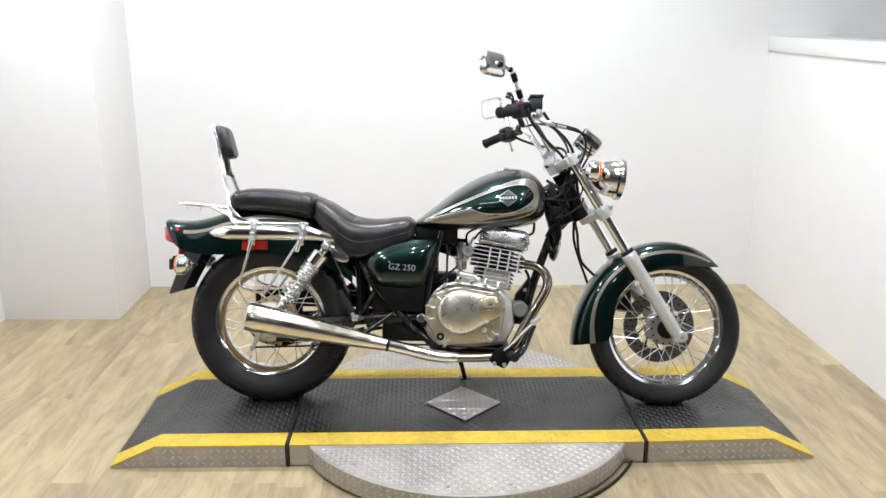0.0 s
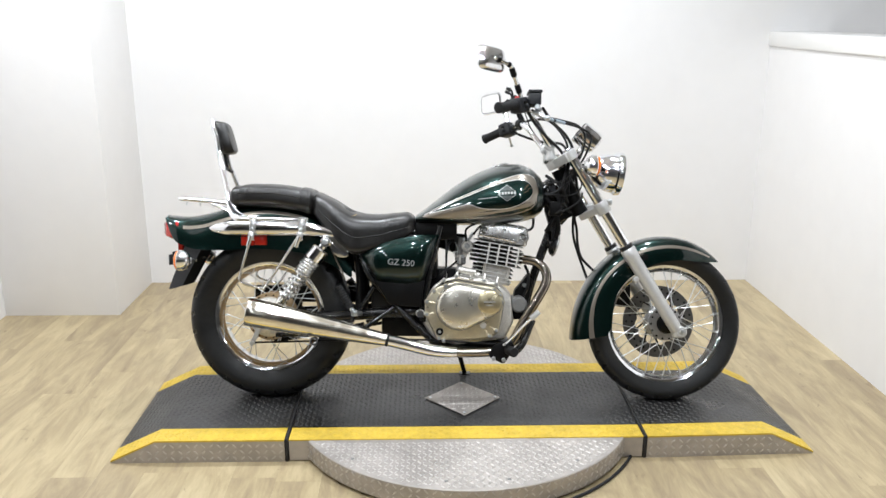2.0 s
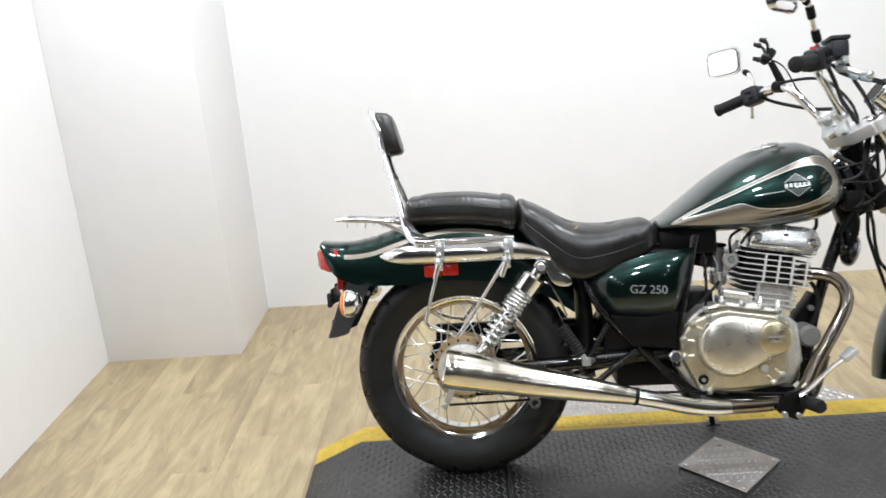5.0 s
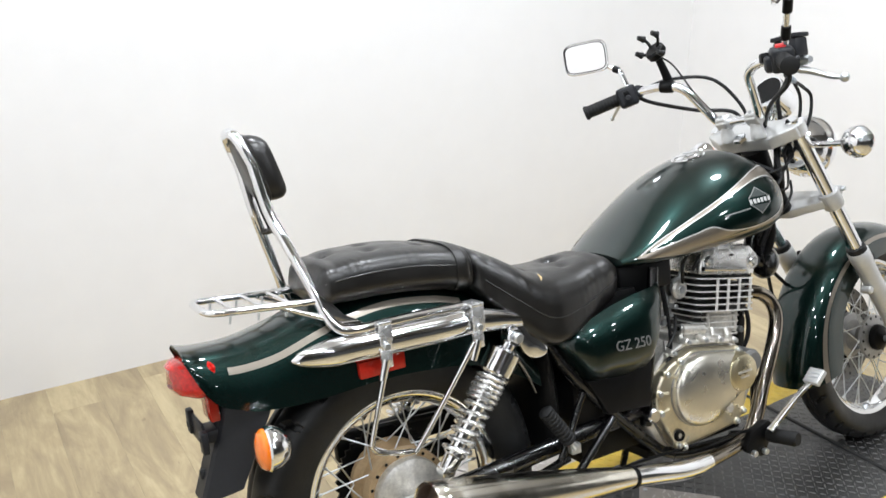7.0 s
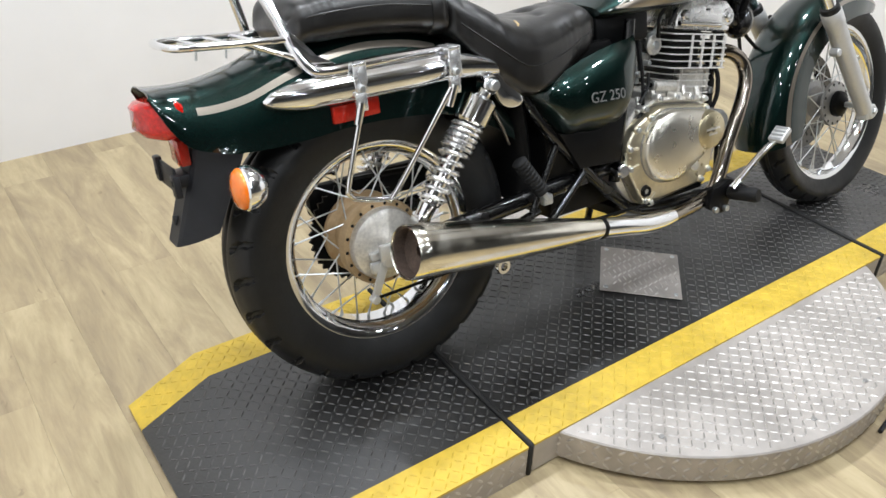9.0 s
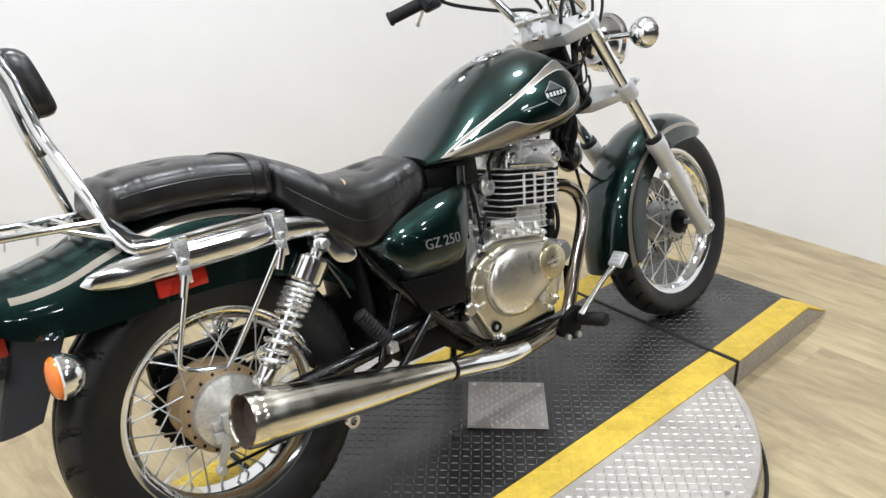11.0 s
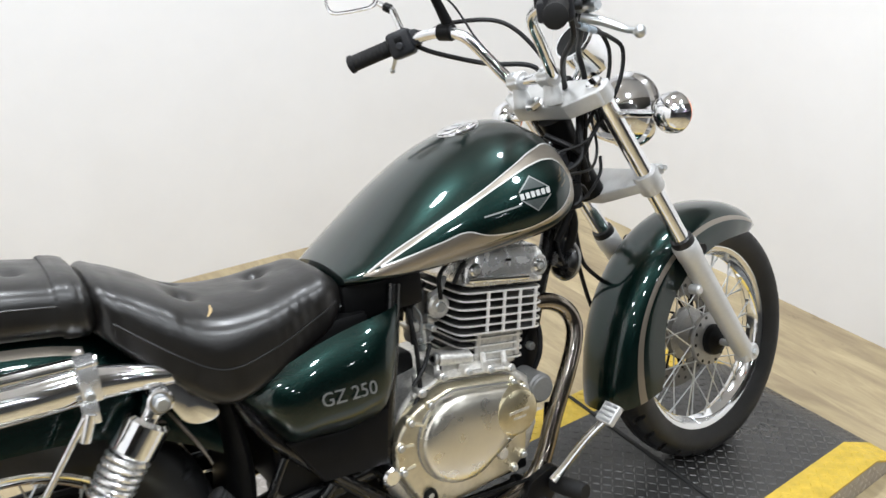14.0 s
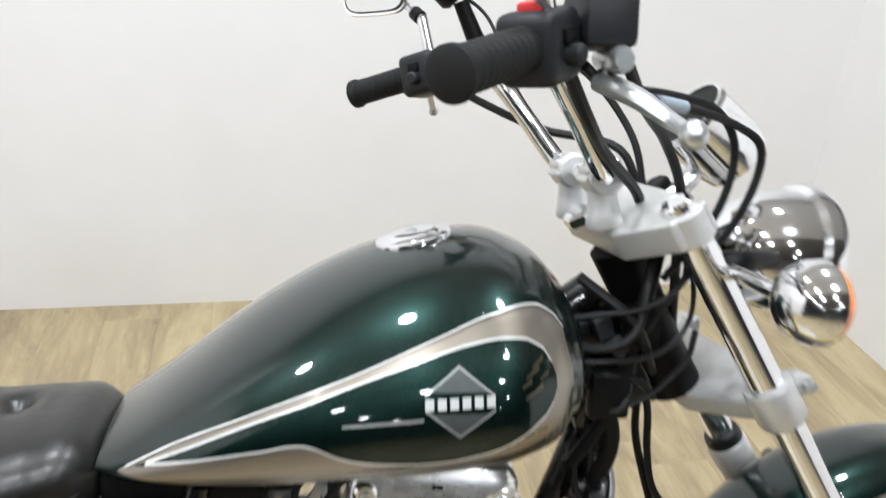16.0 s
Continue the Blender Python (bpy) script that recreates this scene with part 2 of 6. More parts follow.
def rings(loops, closed_ring=True, cap=True, closed_path=False):
    """A skin over loops of equal length."""
    bm = bmesh.new()
    vs = [[bm.verts.new(p) for p in loop] for loop in loops]
    n, k = len(loops[0]), len(loops)
    for i in range(k if closed_path else k - 1):
        a, b = vs[i], vs[(i + 1) % k]
        for j in range(n if closed_ring else n - 1):
            q = (a[j], a[(j + 1) % n], b[(j + 1) % n], b[j])
            bm.faces.new(q)
    if cap and not closed_path and closed_ring:
        bm.faces.new(vs[0][::-1])
        bm.faces.new(vs[-1])
    bmesh.ops.recalc_face_normals(bm, faces=bm.faces)
    return bm


def smooth_path(pts, steps=8):
    """Catmull-Rom through the points."""
    p = [Vector(q) for q in pts]
    p = [p[0] * 2 - p[1]] + p + [p[-1] * 2 - p[-2]]
    out = []
    for i in range(1, len(p) - 2):
        a, b, c, d = p[i - 1:i + 3]
        for s in range(steps):
            t = s / steps
            out.append(0.5 * ((2 * b) + (c - a) * t + (2 * a - 5 * b + 4 * c - d) * t * t + (3 * b - a - 3 * c + d) * t ** 3))
    out.append(p[-2])
    return out


def tube(pts, r, seg=12, steps=8, flat=1.0):
    """A round bar along points; r is one radius, or one for each point."""
    path = smooth_path(pts, steps) if steps > 1 else [Vector(q) for q in pts]
    if isinstance(r, (int, float)):
        rad = [r] * len(path)
    else:
        rad = np.interp(np.linspace(0, len(r) - 1, len(path)), range(len(r)), r)
    t0 = (path[1] - path[0]).normalized()
    side = t0.cross(Vector((0, 0, 1)))
    if side.length < 1e-3:
        side = t0.cross(Vector((0, 1, 0)))
    side.normalize()
    loops = []
    for i, p in enumerate(path):
        t = (path[min(i + 1, len(path) - 1)] - path[max(i - 1, 0)]).normalized()
        side = (side - t * side.dot(t)).normalized()
        up = t.cross(side)
        loops.append([p + (side * math.cos(a) + up * math.sin(a) * flat) * rad[i] for a in np.linspace(0, 2 * math.pi, seg, endpoint=False)])
    return rings(loops)


def lathe(profile, origin, axis, seg=32, closed=False):
    """profile: (radius, height) pairs turned about the axis; closed joins the last to the first."""
    m = Matrix.Translation(origin) @ Vector(axis).normalized().to_track_quat("Z", "Y").to_matrix().to_4x4()
    loops = [[m @ Vector((r * math.cos(a), r * math.sin(a), h)) for r, h in profile] for a in np.linspace(0, 2 * math.pi, seg, endpoint=False)]
    if closed:
        return rings(loops, True, False, True)
    bm = rings(loops, False, False, True)
    bmesh.ops.remove_doubles(bm, verts=bm.verts, dist=1e-6)
    bmesh.ops.dissolve_degenerate(bm, edges=bm.edges, dist=1e-7)
    bmesh.ops.recalc_face_normals(bm, faces=bm.faces)
    return bm


def drum(p0, p1, r, bevel=0.002, seg=28):
    """A solid cylinder with eased edges."""
    p0, p1 = Vector(p0), Vector(p1)
    h = (p1 - p0).length
    return lathe([(0, 0), (r - bevel, 0), (r, bevel), (r, h - bevel), (r - bevel, h), (0, h)], p0, p1 - p0, seg)


def curve(xs, ys):
    """A smooth function through the given values."""
    xs, ys = np.array(xs, float), np.array(ys, float)
    m = np.gradient(ys, xs)

    def f(x):
        x = min(max(x, xs[0]), xs[-1])
        i = min(int(np.searchsorted(xs, x, side="right")) - 1, len(xs) - 2)
        h = xs[i + 1] - xs[i]
        t = (x - xs[i]) / h
        return float((2 * t ** 3 - 3 * t * t + 1) * ys[i] + (t ** 3 - 2 * t * t + t) * h * m[i] + (3 * t * t - 2 * t ** 3) * ys[i + 1] + (t ** 3 - t * t) * h * m[i + 1])

    return f


def spow(v, e):
    return math.copysign(abs(v) ** e, v)


def shell(grid, th):
    """A sheet of that thickness; grid holds the outer points, row by row."""
    k, n = len(grid), len(grid[0])
    g = [[Vector(p) for p in row] for row in grid]
    inner = []
    for i in range(k):
        row = []
        for j in range(n):
            a = g[min(i + 1, k - 1)][j] - g[max(i - 1, 0)][j]
            b = g[i][min(j + 1, n - 1)] - g[i][max(j - 1, 0)]
            nm = a.cross(b)
            row.append(g[i][j] - nm.normalized() * th if nm.length > 1e-9 else g[i][j].copy())
        inner.append(row)
    loops = [g[i] + inner[i][::-1] for i in range(k)]
    return rings(loops)


def plate(outline, y0, y1, bevel=0.0, seg=2):
    """An outline in x and z, from y0 to y1."""
    bm = bmesh.new()
    a = [bm.verts.new((x, y0, z)) for x, z in outline]
    b = [bm.verts.new((x, y1, z)) for x, z in outline]
    n = len(a)
    bm.faces.new(a)
    bm.faces.new(b[::-1])
    for i in range(n):
        bm.faces.new((a[i], b[i], b[(i + 1) % n], a[(i + 1) % n]))
    bmesh.ops.recalc_face_normals(bm, faces=bm.faces)
    if bevel:
        bmesh.ops.bevel(bm, geom=[e for e in bm.edges if abs(e.verts[0].co.y - e.verts[1].co.y) < 1e-6], offset=bevel, segments=seg, profile=0.5, affect="EDGES")
    return bm


def hull_outline(circles, n=48):
    """The outline round some circles (x, z, r), as if a belt ran round them."""
    pts = []
    for k in range(n):
        a = 2 * math.pi * k / n
        d = Vector((math.cos(a), math.sin(a)))
        x, z, r = max(circles, key=lambda c: c[0] * d.x + c[1] * d.y + c[2])
        pts.append((x + r * d.x, z + r * d.y))
    return pts


def spring(p0, p1, r, wire, turns, seg=8, per=18):
    p0, p1 = Vector(p0), Vector(p1)
    ax = (p1 - p0).normalized()
    s = ax.cross(Vector((0, 1, 0))).normalized()
    u = ax.cross(s)
    n = int(turns * per)
    return tube([p0.lerp(p1, i / n) + (s * math.cos(2 * math.pi * i / per) + u * math.sin(2 * math.pi * i / per)) * r for i in range(n + 1)], wire, seg, 1)


def lettering(name, text, size, m, mat, parent, depth=0.0006):
    cu = bpy.data.curves.new("tmp", "FONT")
    cu.body, cu.size, cu.extrude, cu.align_x, cu.align_y = text, size, depth, "CENTER", "CENTER"
    tmp = new("tmp", cu)
    bpy.context.view_layer.update()
    me = bpy.data.meshes.new_from_object(tmp.evaluated_get(bpy.context.evaluated_depsgraph_get()))
    bpy.data.objects.remove(tmp)
    bpy.data.curves.remove(cu)
    me.transform(m)
    me.materials.clear()
    me.materials.append(mat)
    me.name = name
    ob = new(name, me)
    ob.parent = parent
    return ob

# ---------------------------------------------------------------- the room
X0, X1, Y1, YF = -2.270, 1.731, 1.685, -5.2        # left wall, right wall, back wall, last plank
PX, PY = -1.695, 1.158                             # the pier's edge
LEDGE = 1.325

BOOTH = -1.40                                    # where the booth opens to the showroom
SW, SB = 5.2, -8.5                                # the showroom's half width and far end

tagged(part("floor", box(-SW, SW, SB, Y1 + 0.2, -0.12, -0.006), M_SUB), "screed floor under pale oak vinyl planks", "floor", kind="structure")
tagged(part("wall_back", box(PX, X1 + 1.65, Y1, Y1 + 0.15, -0.006, CEILING), M_WALL), "plain white painted back wall", "wall", kind="structure")
tagged(part("wall_pier", box(X0, PX, PY, Y1 + 0.15, -0.006, CEILING, 0.004), M_WALL), "white boxed-out pier in the corner", "wall", kind="structure")
tagged(part("wall_left", box(X0 - 0.15, X0, BOOTH, Y1 + 0.15, -0.006, CEILING), M_WALL), "plain white painted side wall", "wall", kind="structure")
tagged(part("wall_right_lower", box(X1, X1 + 1.65, BOOTH, Y1, -0.006, LEDGE), M_WALL), "white half-height side wall under a ledge", "wall", kind="structure")
# set far back and coloured darker so that it looks dimly lit
tagged(part("wall_right_upper", box(X1 + 1.5, X1 + 1.65, BOOTH, Y1, LEDGE, CEILING), M_DIM), "upper side wall far behind the ledge, coloured grey to look less lit", "wall", kind="structure")
tagged(part("ceiling", box(X0 - 0.15, X1 + 1.65, BOOTH, Y1 + 0.15, CEILING, CEILING + 0.1), M_CEIL), "white ceiling with round downlights", "ceiling", kind="structure")
tagged(part("trim", box(X1 - 0.012, X1 + 0.34, BOOTH, Y1, LEDGE, LEDGE + 0.075, 0.004), M_TRIM), "white painted ledge capping the side wall", "trim", kind="structure")
# the showroom behind the camera, closed by plain walls
tagged(part("wall_showroom_west", box(-SW - 0.15, -SW, SB, BOOTH, -0.006, CEILING), M_SHOW), "plain grey showroom wall", "wall", kind="structure")
tagged(part("wall_showroom_east", box(SW, SW + 0.15, SB, BOOTH, -0.006, CEILING), M_SHOW), "plain grey showroom wall", "wall", kind="structure")
tagged(part("wall_showroom_end", box(-SW - 0.15, SW + 0.15, SB - 0.15, SB, -0.006, CEILING), M_SHOW), "plain grey showroom wall", "wall", kind="structure")
tagged(part("wall_return_west", box(-SW - 0.15, X0 - 0.15, BOOTH, BOOTH + 0.15, -0.006, CEILING), M_SHOW), "plain grey showroom wall", "wall", kind="structure")
tagged(part("wall_return_east", box(X1 + 1.65, SW + 0.15, BOOTH, BOOTH + 0.15, -0.006, CEILING), M_SHOW), "plain grey showroom wall", "wall", kind="structure")
tagged(part("ceiling_showroom", box(-SW - 0.15, SW + 0.15, SB - 0.15, BOOTH, CEILING, CEILING + 0.1), M_SHOW), "plain grey showroom ceiling", "ceiling", kind="structure")


# ---------------------------------------------------------------- turntable and ramps
DECK = 0.08
WF, WB = -0.302, 0.322          # near and far edges of the ramps
SEAM, BREAK, TOE = 0.620, 1.068, 1.225
RING = 0.624
STRIPE = 0.086


def ramp_height(x):
    a = abs(x)
    return DECK if a < BREAK else DECK + (0.006 - DECK) * (a - BREAK) / (TOE - BREAK)


def tread(places, length=0.0190, width=0.0054, high=0.0018):
    """Raised bars of a tread plate, each a lens with a ridge; places: x, y, z, turn, slope."""
    verts, faces = [], []
    outline = [(-0.5, 0), (-0.25, -0.42), (0.25, -0.42), (0.5, 0), (0.25, 0.42), (-0.25, 0.42)]
    for x, y, z, turn, slope in places:
        c, s, k = math.cos(turn), math.sin(turn), len(verts)
        pts = [(u * length, v * width, 0) for u, v in outline] + [(-0.27 * length, 0, high), (0.27 * length, 0, high)]
        for u, v, w in pts:
            dx = u * c - v * s
            verts.append((x + dx, y + u * s + v * c, z + w + dx * slope))
        faces += [(k, k + 1, k + 6), (k + 1, k + 2, k + 7, k + 6), (k + 2, k + 3, k + 7), (k + 3, k + 4, k + 7), (k + 4, k + 5, k + 6, k + 7), (k + 5, k, k + 6)]
    me = bpy.data.meshes.new("tread_bars")
    me.from_pydata(verts, [], faces)
    return me


def tread_part(name, places, mat, parent, **size):
    me = tread(places, **size)
    me.materials.append(mat)
    ob = new(name, me)
    ob.parent = parent
    return tagged(ob, kind="stuff")


PITCH = 0.0182


def lattice(x0, x1, y0, y1, keep, shift=0.0, a0=0.785):
    out = []
    for i in range(int(math.floor(x0 / PITCH)), int(math.ceil(x1 / PITCH)) + 1):
        for j in range(int(math.floor(y0 / PITCH)), int(math.ceil(y1 / PITCH)) + 1):
            x, y = i * PITCH + shift, j * PITCH + shift
            if x0 + 0.008 < x < x1 - 0.008 and y0 + 0.008 < y < y1 - 0.008 and keep(x, y):
                out.append((x, y, a0 if (i + j) % 2 else a0 - 1.571))
    return out


def on_deck(pts):
    res = []
    for x, y, a in pts:
        slope = 0.0 if abs(x) < BREAK else -math.copysign((DECK - 0.006) / (TOE - BREAK), x)
        res.append((x, y, ramp_height(x) + 0.0034, a, slope))
    return res


def in_diamond(x, y, r):
    return abs(x) + abs(y) < r


turntable = thing("display_turntable", pose(0, 0, 0), "round aluminium tread-plate turntable with a black and yellow deck", "turntable")
disc = lathe([(0, DECK), (RING - 0.003, DECK), (RING, DECK - 0.003), (RING, 0.012), (RING - 0.02, 0.006), (0, 0.006)], (0, 0, 0), (0, 0, 1), 96)
part("disc", disc, M_ALU_PLATE, turntable)
part("base_ring", lathe([(RING - 0.03, 0.0), (RING - 0.012, 0.0), (RING - 0.012, 0.02), (RING - 0.03, 0.02)], (0, 0, 0), (0, 0, 1), 72, True), M_GAP, turntable)
tread_part("disc_tread", [(x, y, DECK, a, 0) for x, y, a in lattice(-RING, RING, -RING, RING, lambda x, y: x * x + y * y < (RING - 0.015) ** 2 and not (WF - 0.01 < y < WB + 0.01))], M_ALU_BAR, turntable, high=0.0018)
# bars on the ring's upright skirt
skirt = bmesh.new()
for k in range(150):
    a = 2 * math.pi * k / 150
    for row in range(3):
        h, turn = 0.022 + row * 0.022, (1 if (k + row) % 2 else -1) * 0.785
        one = [(-0.011, 0, 0), (-0.005, -0.003, 0), (0.005, -0.003, 0), (0.011, 0, 0), (0.005, 0.003, 0), (-0.005, 0.003, 0), (-0.006, 0, 0.0032), (0.006, 0, 0.0032)]
        m = Matrix.Translation((RING * math.cos(a), RING * math.sin(a), h)) @ Matrix.Rotation(a, 4, "Z") @ Matrix.Rotation(radians(90), 4, "Y") @ Matrix.Rotation(turn, 4, "Z")
        v = [skirt.verts.new(m @ Vector(p)) for p in one]
        for f in ((0, 1, 6), (1, 2, 7, 6), (2, 3, 7), (3, 4, 7), (4, 5, 6, 7), (5, 0, 6)):
            skirt.faces.new([v[q] for q in f])
tagged(part("skirt_tread", skirt, M_ALU_BAR, turntable), kind="stuff")

deck = part("deck", box(-SEAM + 0.0075, SEAM - 0.0075, WF, WB, 0.004, DECK + 0.002, 0.0015, 1), M_ALU_PLATE, turntable)
part("black_field", box(-SEAM + 0.0075, SEAM - 0.0075, WF + STRIPE, WB - STRIPE, DECK + 0.0005, DECK + 0.0035), M_DECK, turntable, "worn black tread plate")
for y0, y1 in ((WF, WF + STRIPE), (WB - STRIPE, WB)):
    part("yellow_stripe", box(-SEAM + 0.0075, SEAM - 0.0075, y0 - 0.0008, y1 - 0.0004, DECK - 0.002, DECK + 0.0036, 0.0008, 1), M_YELLOW, turntable, "scuffed safety yellow stripe")
plate_bm = bmesh.new()
bmesh.ops.create_cube(plate_bm, size=1)
for v in plate_bm.verts:
    v.co = Vector((v.co.x * 0.202, v.co.y * 0.202, v.co.z * 0.003))
bmesh.ops.bevel(plate_bm, geom=list(plate_bm.edges), offset=0.0008, segments=1, affect="EDGES")
cover = part("centre_plate", moved(plate_bm, pose(0, 0, DECK + 0.0075, 0, 0, 45)), M_ALU_PLATE, turntable, "bare aluminium tread plate square")
for k in range(4):
    a = k * math.pi / 2
    part("screw", drum((0.122 * math.cos(a), 0.122 * math.sin(a), DECK + 0.008), (0.122 * math.cos(a), 0.122 * math.sin(a), DECK + 0.0115), 0.006, 0.001, 12), M_ZINC, cover)
tread_part("plate_tread", [(x, y, DECK + 0.009, 0.3 if (i % 2) else 1.2, 0) for i, (x, y, a) in enumerate(lattice(-0.14, 0.14, -0.14, 0.14, lambda x, y: in_diamond(x, y, 0.128) and not (abs(abs(x) + abs(y) - 0.122) < 0.02 and min(abs(x), abs(y)) < 0.02)))], M_ALU_BAR, turntable)
tread_part("black_tread", on_deck([(x, y, a) for x, y, a in lattice(-SEAM + 0.0075, SEAM - 0.0075, WF + STRIPE, WB - STRIPE, lambda x, y: not in_diamond(x, y, 0.155))]), M_BARS, turntable)
for y0, y1 in ((WF, WF + STRIPE), (WB - STRIPE, WB)):
    tread_part("yellow_tread", on_deck(lattice(-SEAM + 0.0075, SEAM - 0.0075, y0, y1, lambda x, y: True)), M_YELLOW, turntable)
# black bolts round the silver disc
for a in (200, 228, 262, 282, 308, 340, 40, 75, 105, 140):
    bx, by = 0.575 * math.cos(radians(a)), 0.575 * math.sin(radians(a))
    if not WF - 0.02 < by < WB + 0.02:
        part("bolt", drum((bx, by, DECK), (bx, by, DECK + 0.0025), 0.0062, 0.001, 12), M_FHUB, turntable)


def ramp_sheet(x0, x1, y0, y1, lift, th):
    """A strip that follows the ramp's flat and its slope."""
    xs = sorted({x0, x1, *[s * b for s in (-1, 1) for b in (BREAK,) if min(x0, x1) < s * b < max(x0, x1)]})
    loops = [[Vector((x, y0, ramp_height(x) + lift)), Vector((x, y1, ramp_height(x) + lift)), Vector((x, y1, ramp_height(x) + lift - th)), Vector((x, y0, ramp_height(x) + lift - th))] for x in xs]
    return rings(loops)


def access_ramp(side):
    askew = pose(SEAM, WF, 0, 0, 0, 1.7) @ pose(-SEAM, -WF, 0) if side > 0 else pose(0, 0, 0)
    r = thing("access_ramp", askew, "black tread-plate ramp with yellow edges and bare metal flanks", "ramp", "ramps at the turntable")
    a, b = side * (SEAM + 0.0075), side * TOE
    part("black_field", ramp_sheet(a, b, WF + STRIPE, WB - STRIPE, 0.0035, 0.006), M_DECK, r, "worn black tread plate")
    for y0, y1 in ((WF - 0.001, WF + STRIPE - 0.0004), (WB - STRIPE + 0.0004, WB + 0.001)):
        part("yellow_stripe", ramp_sheet(a, b, y0, y1, 0.0036, 0.006), M_YELLOW, r, "scuffed safety yellow stripe")
    for y0, y1 in ((WF, WF + 0.004), (WB - 0.004, WB)):
        part("flank", plate([(a, 0.0), (side * (TOE - 0.004), 0.0), (side * (TOE - 0.004), 0.003), (side * BREAK, DECK - 0.003), (a, DECK - 0.003)], y0, y1), M_ALU_PLATE, r, "bare aluminium tread-plate flank")
    part("end_plate", box(min(a, a + side * 0.004), max(a, a + side * 0.004), WF + 0.004, WB - 0.004, 0.0, DECK - 0.003), M_SATIN, r)
    lo, hi = min(a, b), max(a, b)
    tread_part("black_tread", on_deck(lattice(lo, hi, WF + STRIPE, WB - STRIPE, lambda x, y: abs(x) < TOE - 0.012)), M_BARS, r)
    for y0, y1 in ((WF, WF + STRIPE), (WB - STRIPE, WB)):
        tread_part("yellow_tread", on_deck(lattice(lo, hi, y0, y1, lambda x, y: abs(x) < TOE - 0.012)), M_YELLOW, r)
    fl = bmesh.new()
    for i in range(23):
        for j in range(3):
            x, z = SEAM + 0.02 + i * 0.0265, 0.014 + j * 0.0235
            if z > ramp_height(x) - 0.014:
                continue
            turn = 0.785 if (i + j) % 2 else -0.785
            m = Matrix.Translation((side * x, WF, z)) @ Matrix.Rotation(radians(90), 4, "X") @ Matrix.Rotation(turn, 4, "Z")
            v = [fl.verts.new(m @ Vector(p)) for p in ((-0.011, 0, 0), (-0.005, -0.003, 0), (0.005, -0.003, 0), (0.011, 0, 0), (0.005, 0.003, 0), (-0.005, 0.003, 0), (-0.006, 0, 0.0030), (0.006, 0, 0.0030))]
            for f in ((0, 1, 6), (1, 2, 7, 6), (2, 3, 7), (3, 4, 7), (4, 5, 6, 7), (5, 0, 6)):
                fl.faces.new([v[q] for q in f])
    tagged(part("flank_tread", fl, M_ALU_BAR, r), kind="stuff")
    return r


for side in (-1, 1):
    access_ramp(side)
    s = thing("rubber_strip", pose(0, 0, 0), "black rubber strip in the seam between ramp and turntable", "strip", "seam strips")
    part("strip", box(side * SEAM - 0.0055, side * SEAM + 0.0055, WF - 0.004, WB - 0.001, 0.0, DECK + 0.0085, 0.003, 1), M_GAP, s)

cord = thing("power_cord", pose(0, 0, 0), "grey power cord lying on the floor along the turntable", "cord")
part("cord", tube([((RING + 0.022) * math.cos(radians(q)), (RING + 0.022) * math.sin(radians(q)), 0.006) for q in range(-82, -8, 8)], 0.005, 8, 8), M_PLASTIC, cord)

# ---------------------------------------------------------------- the motorcycle
# Its own axes: x forward from the rear tyre's contact, y to its left, z up the leaning frame.
bike = thing("motorcycle", pose(-0.7255, 0.0546, DECK + 0.0035, 0, 0, -2.55) @ pose(0, 0, 0, -13.3, 0, 0),
             "dark green and silver cruiser motorcycle leaning on its side stand", "motorcycle")

REAR, FRONT = Vector((0, 0, 0.305)), Vector((1.484, 0, 0.288))
TOP, DOWN = Vector((1.102, 0, 0.908)), Vector((0.530, 0, -0.848))      # the fork's line
AXIS_AT, AXIS = Vector((1.045, 0, 0.885)), Vector((-0.530, 0, 0.848))  # the steering head
STEER = Matrix.Translation(AXIS_AT) @ Matrix.Rotation(radians(4.6), 4, AXIS) @ Matrix.Translation(-AXIS_AT)


BAR_AT = Vector((1.022, 0, 0.962))
BAR_TILT = Matrix.Translation(AXIS_AT) @ Matrix.Rotation(radians(2.5), 4, AXIS) @ Matrix.Translation(-AXIS_AT) @ Matrix.Translation(BAR_AT) @ Matrix.Rotation(radians(-3.2), 4, "X") @ Matrix.Translation(-BAR_AT)


def steered(bm):
    return moved(bm, STEER)


def barred(bm):
    """What is clamped to the handlebar, which sits a little askew."""
    return moved(bm, BAR_TILT)


# ---- wheels


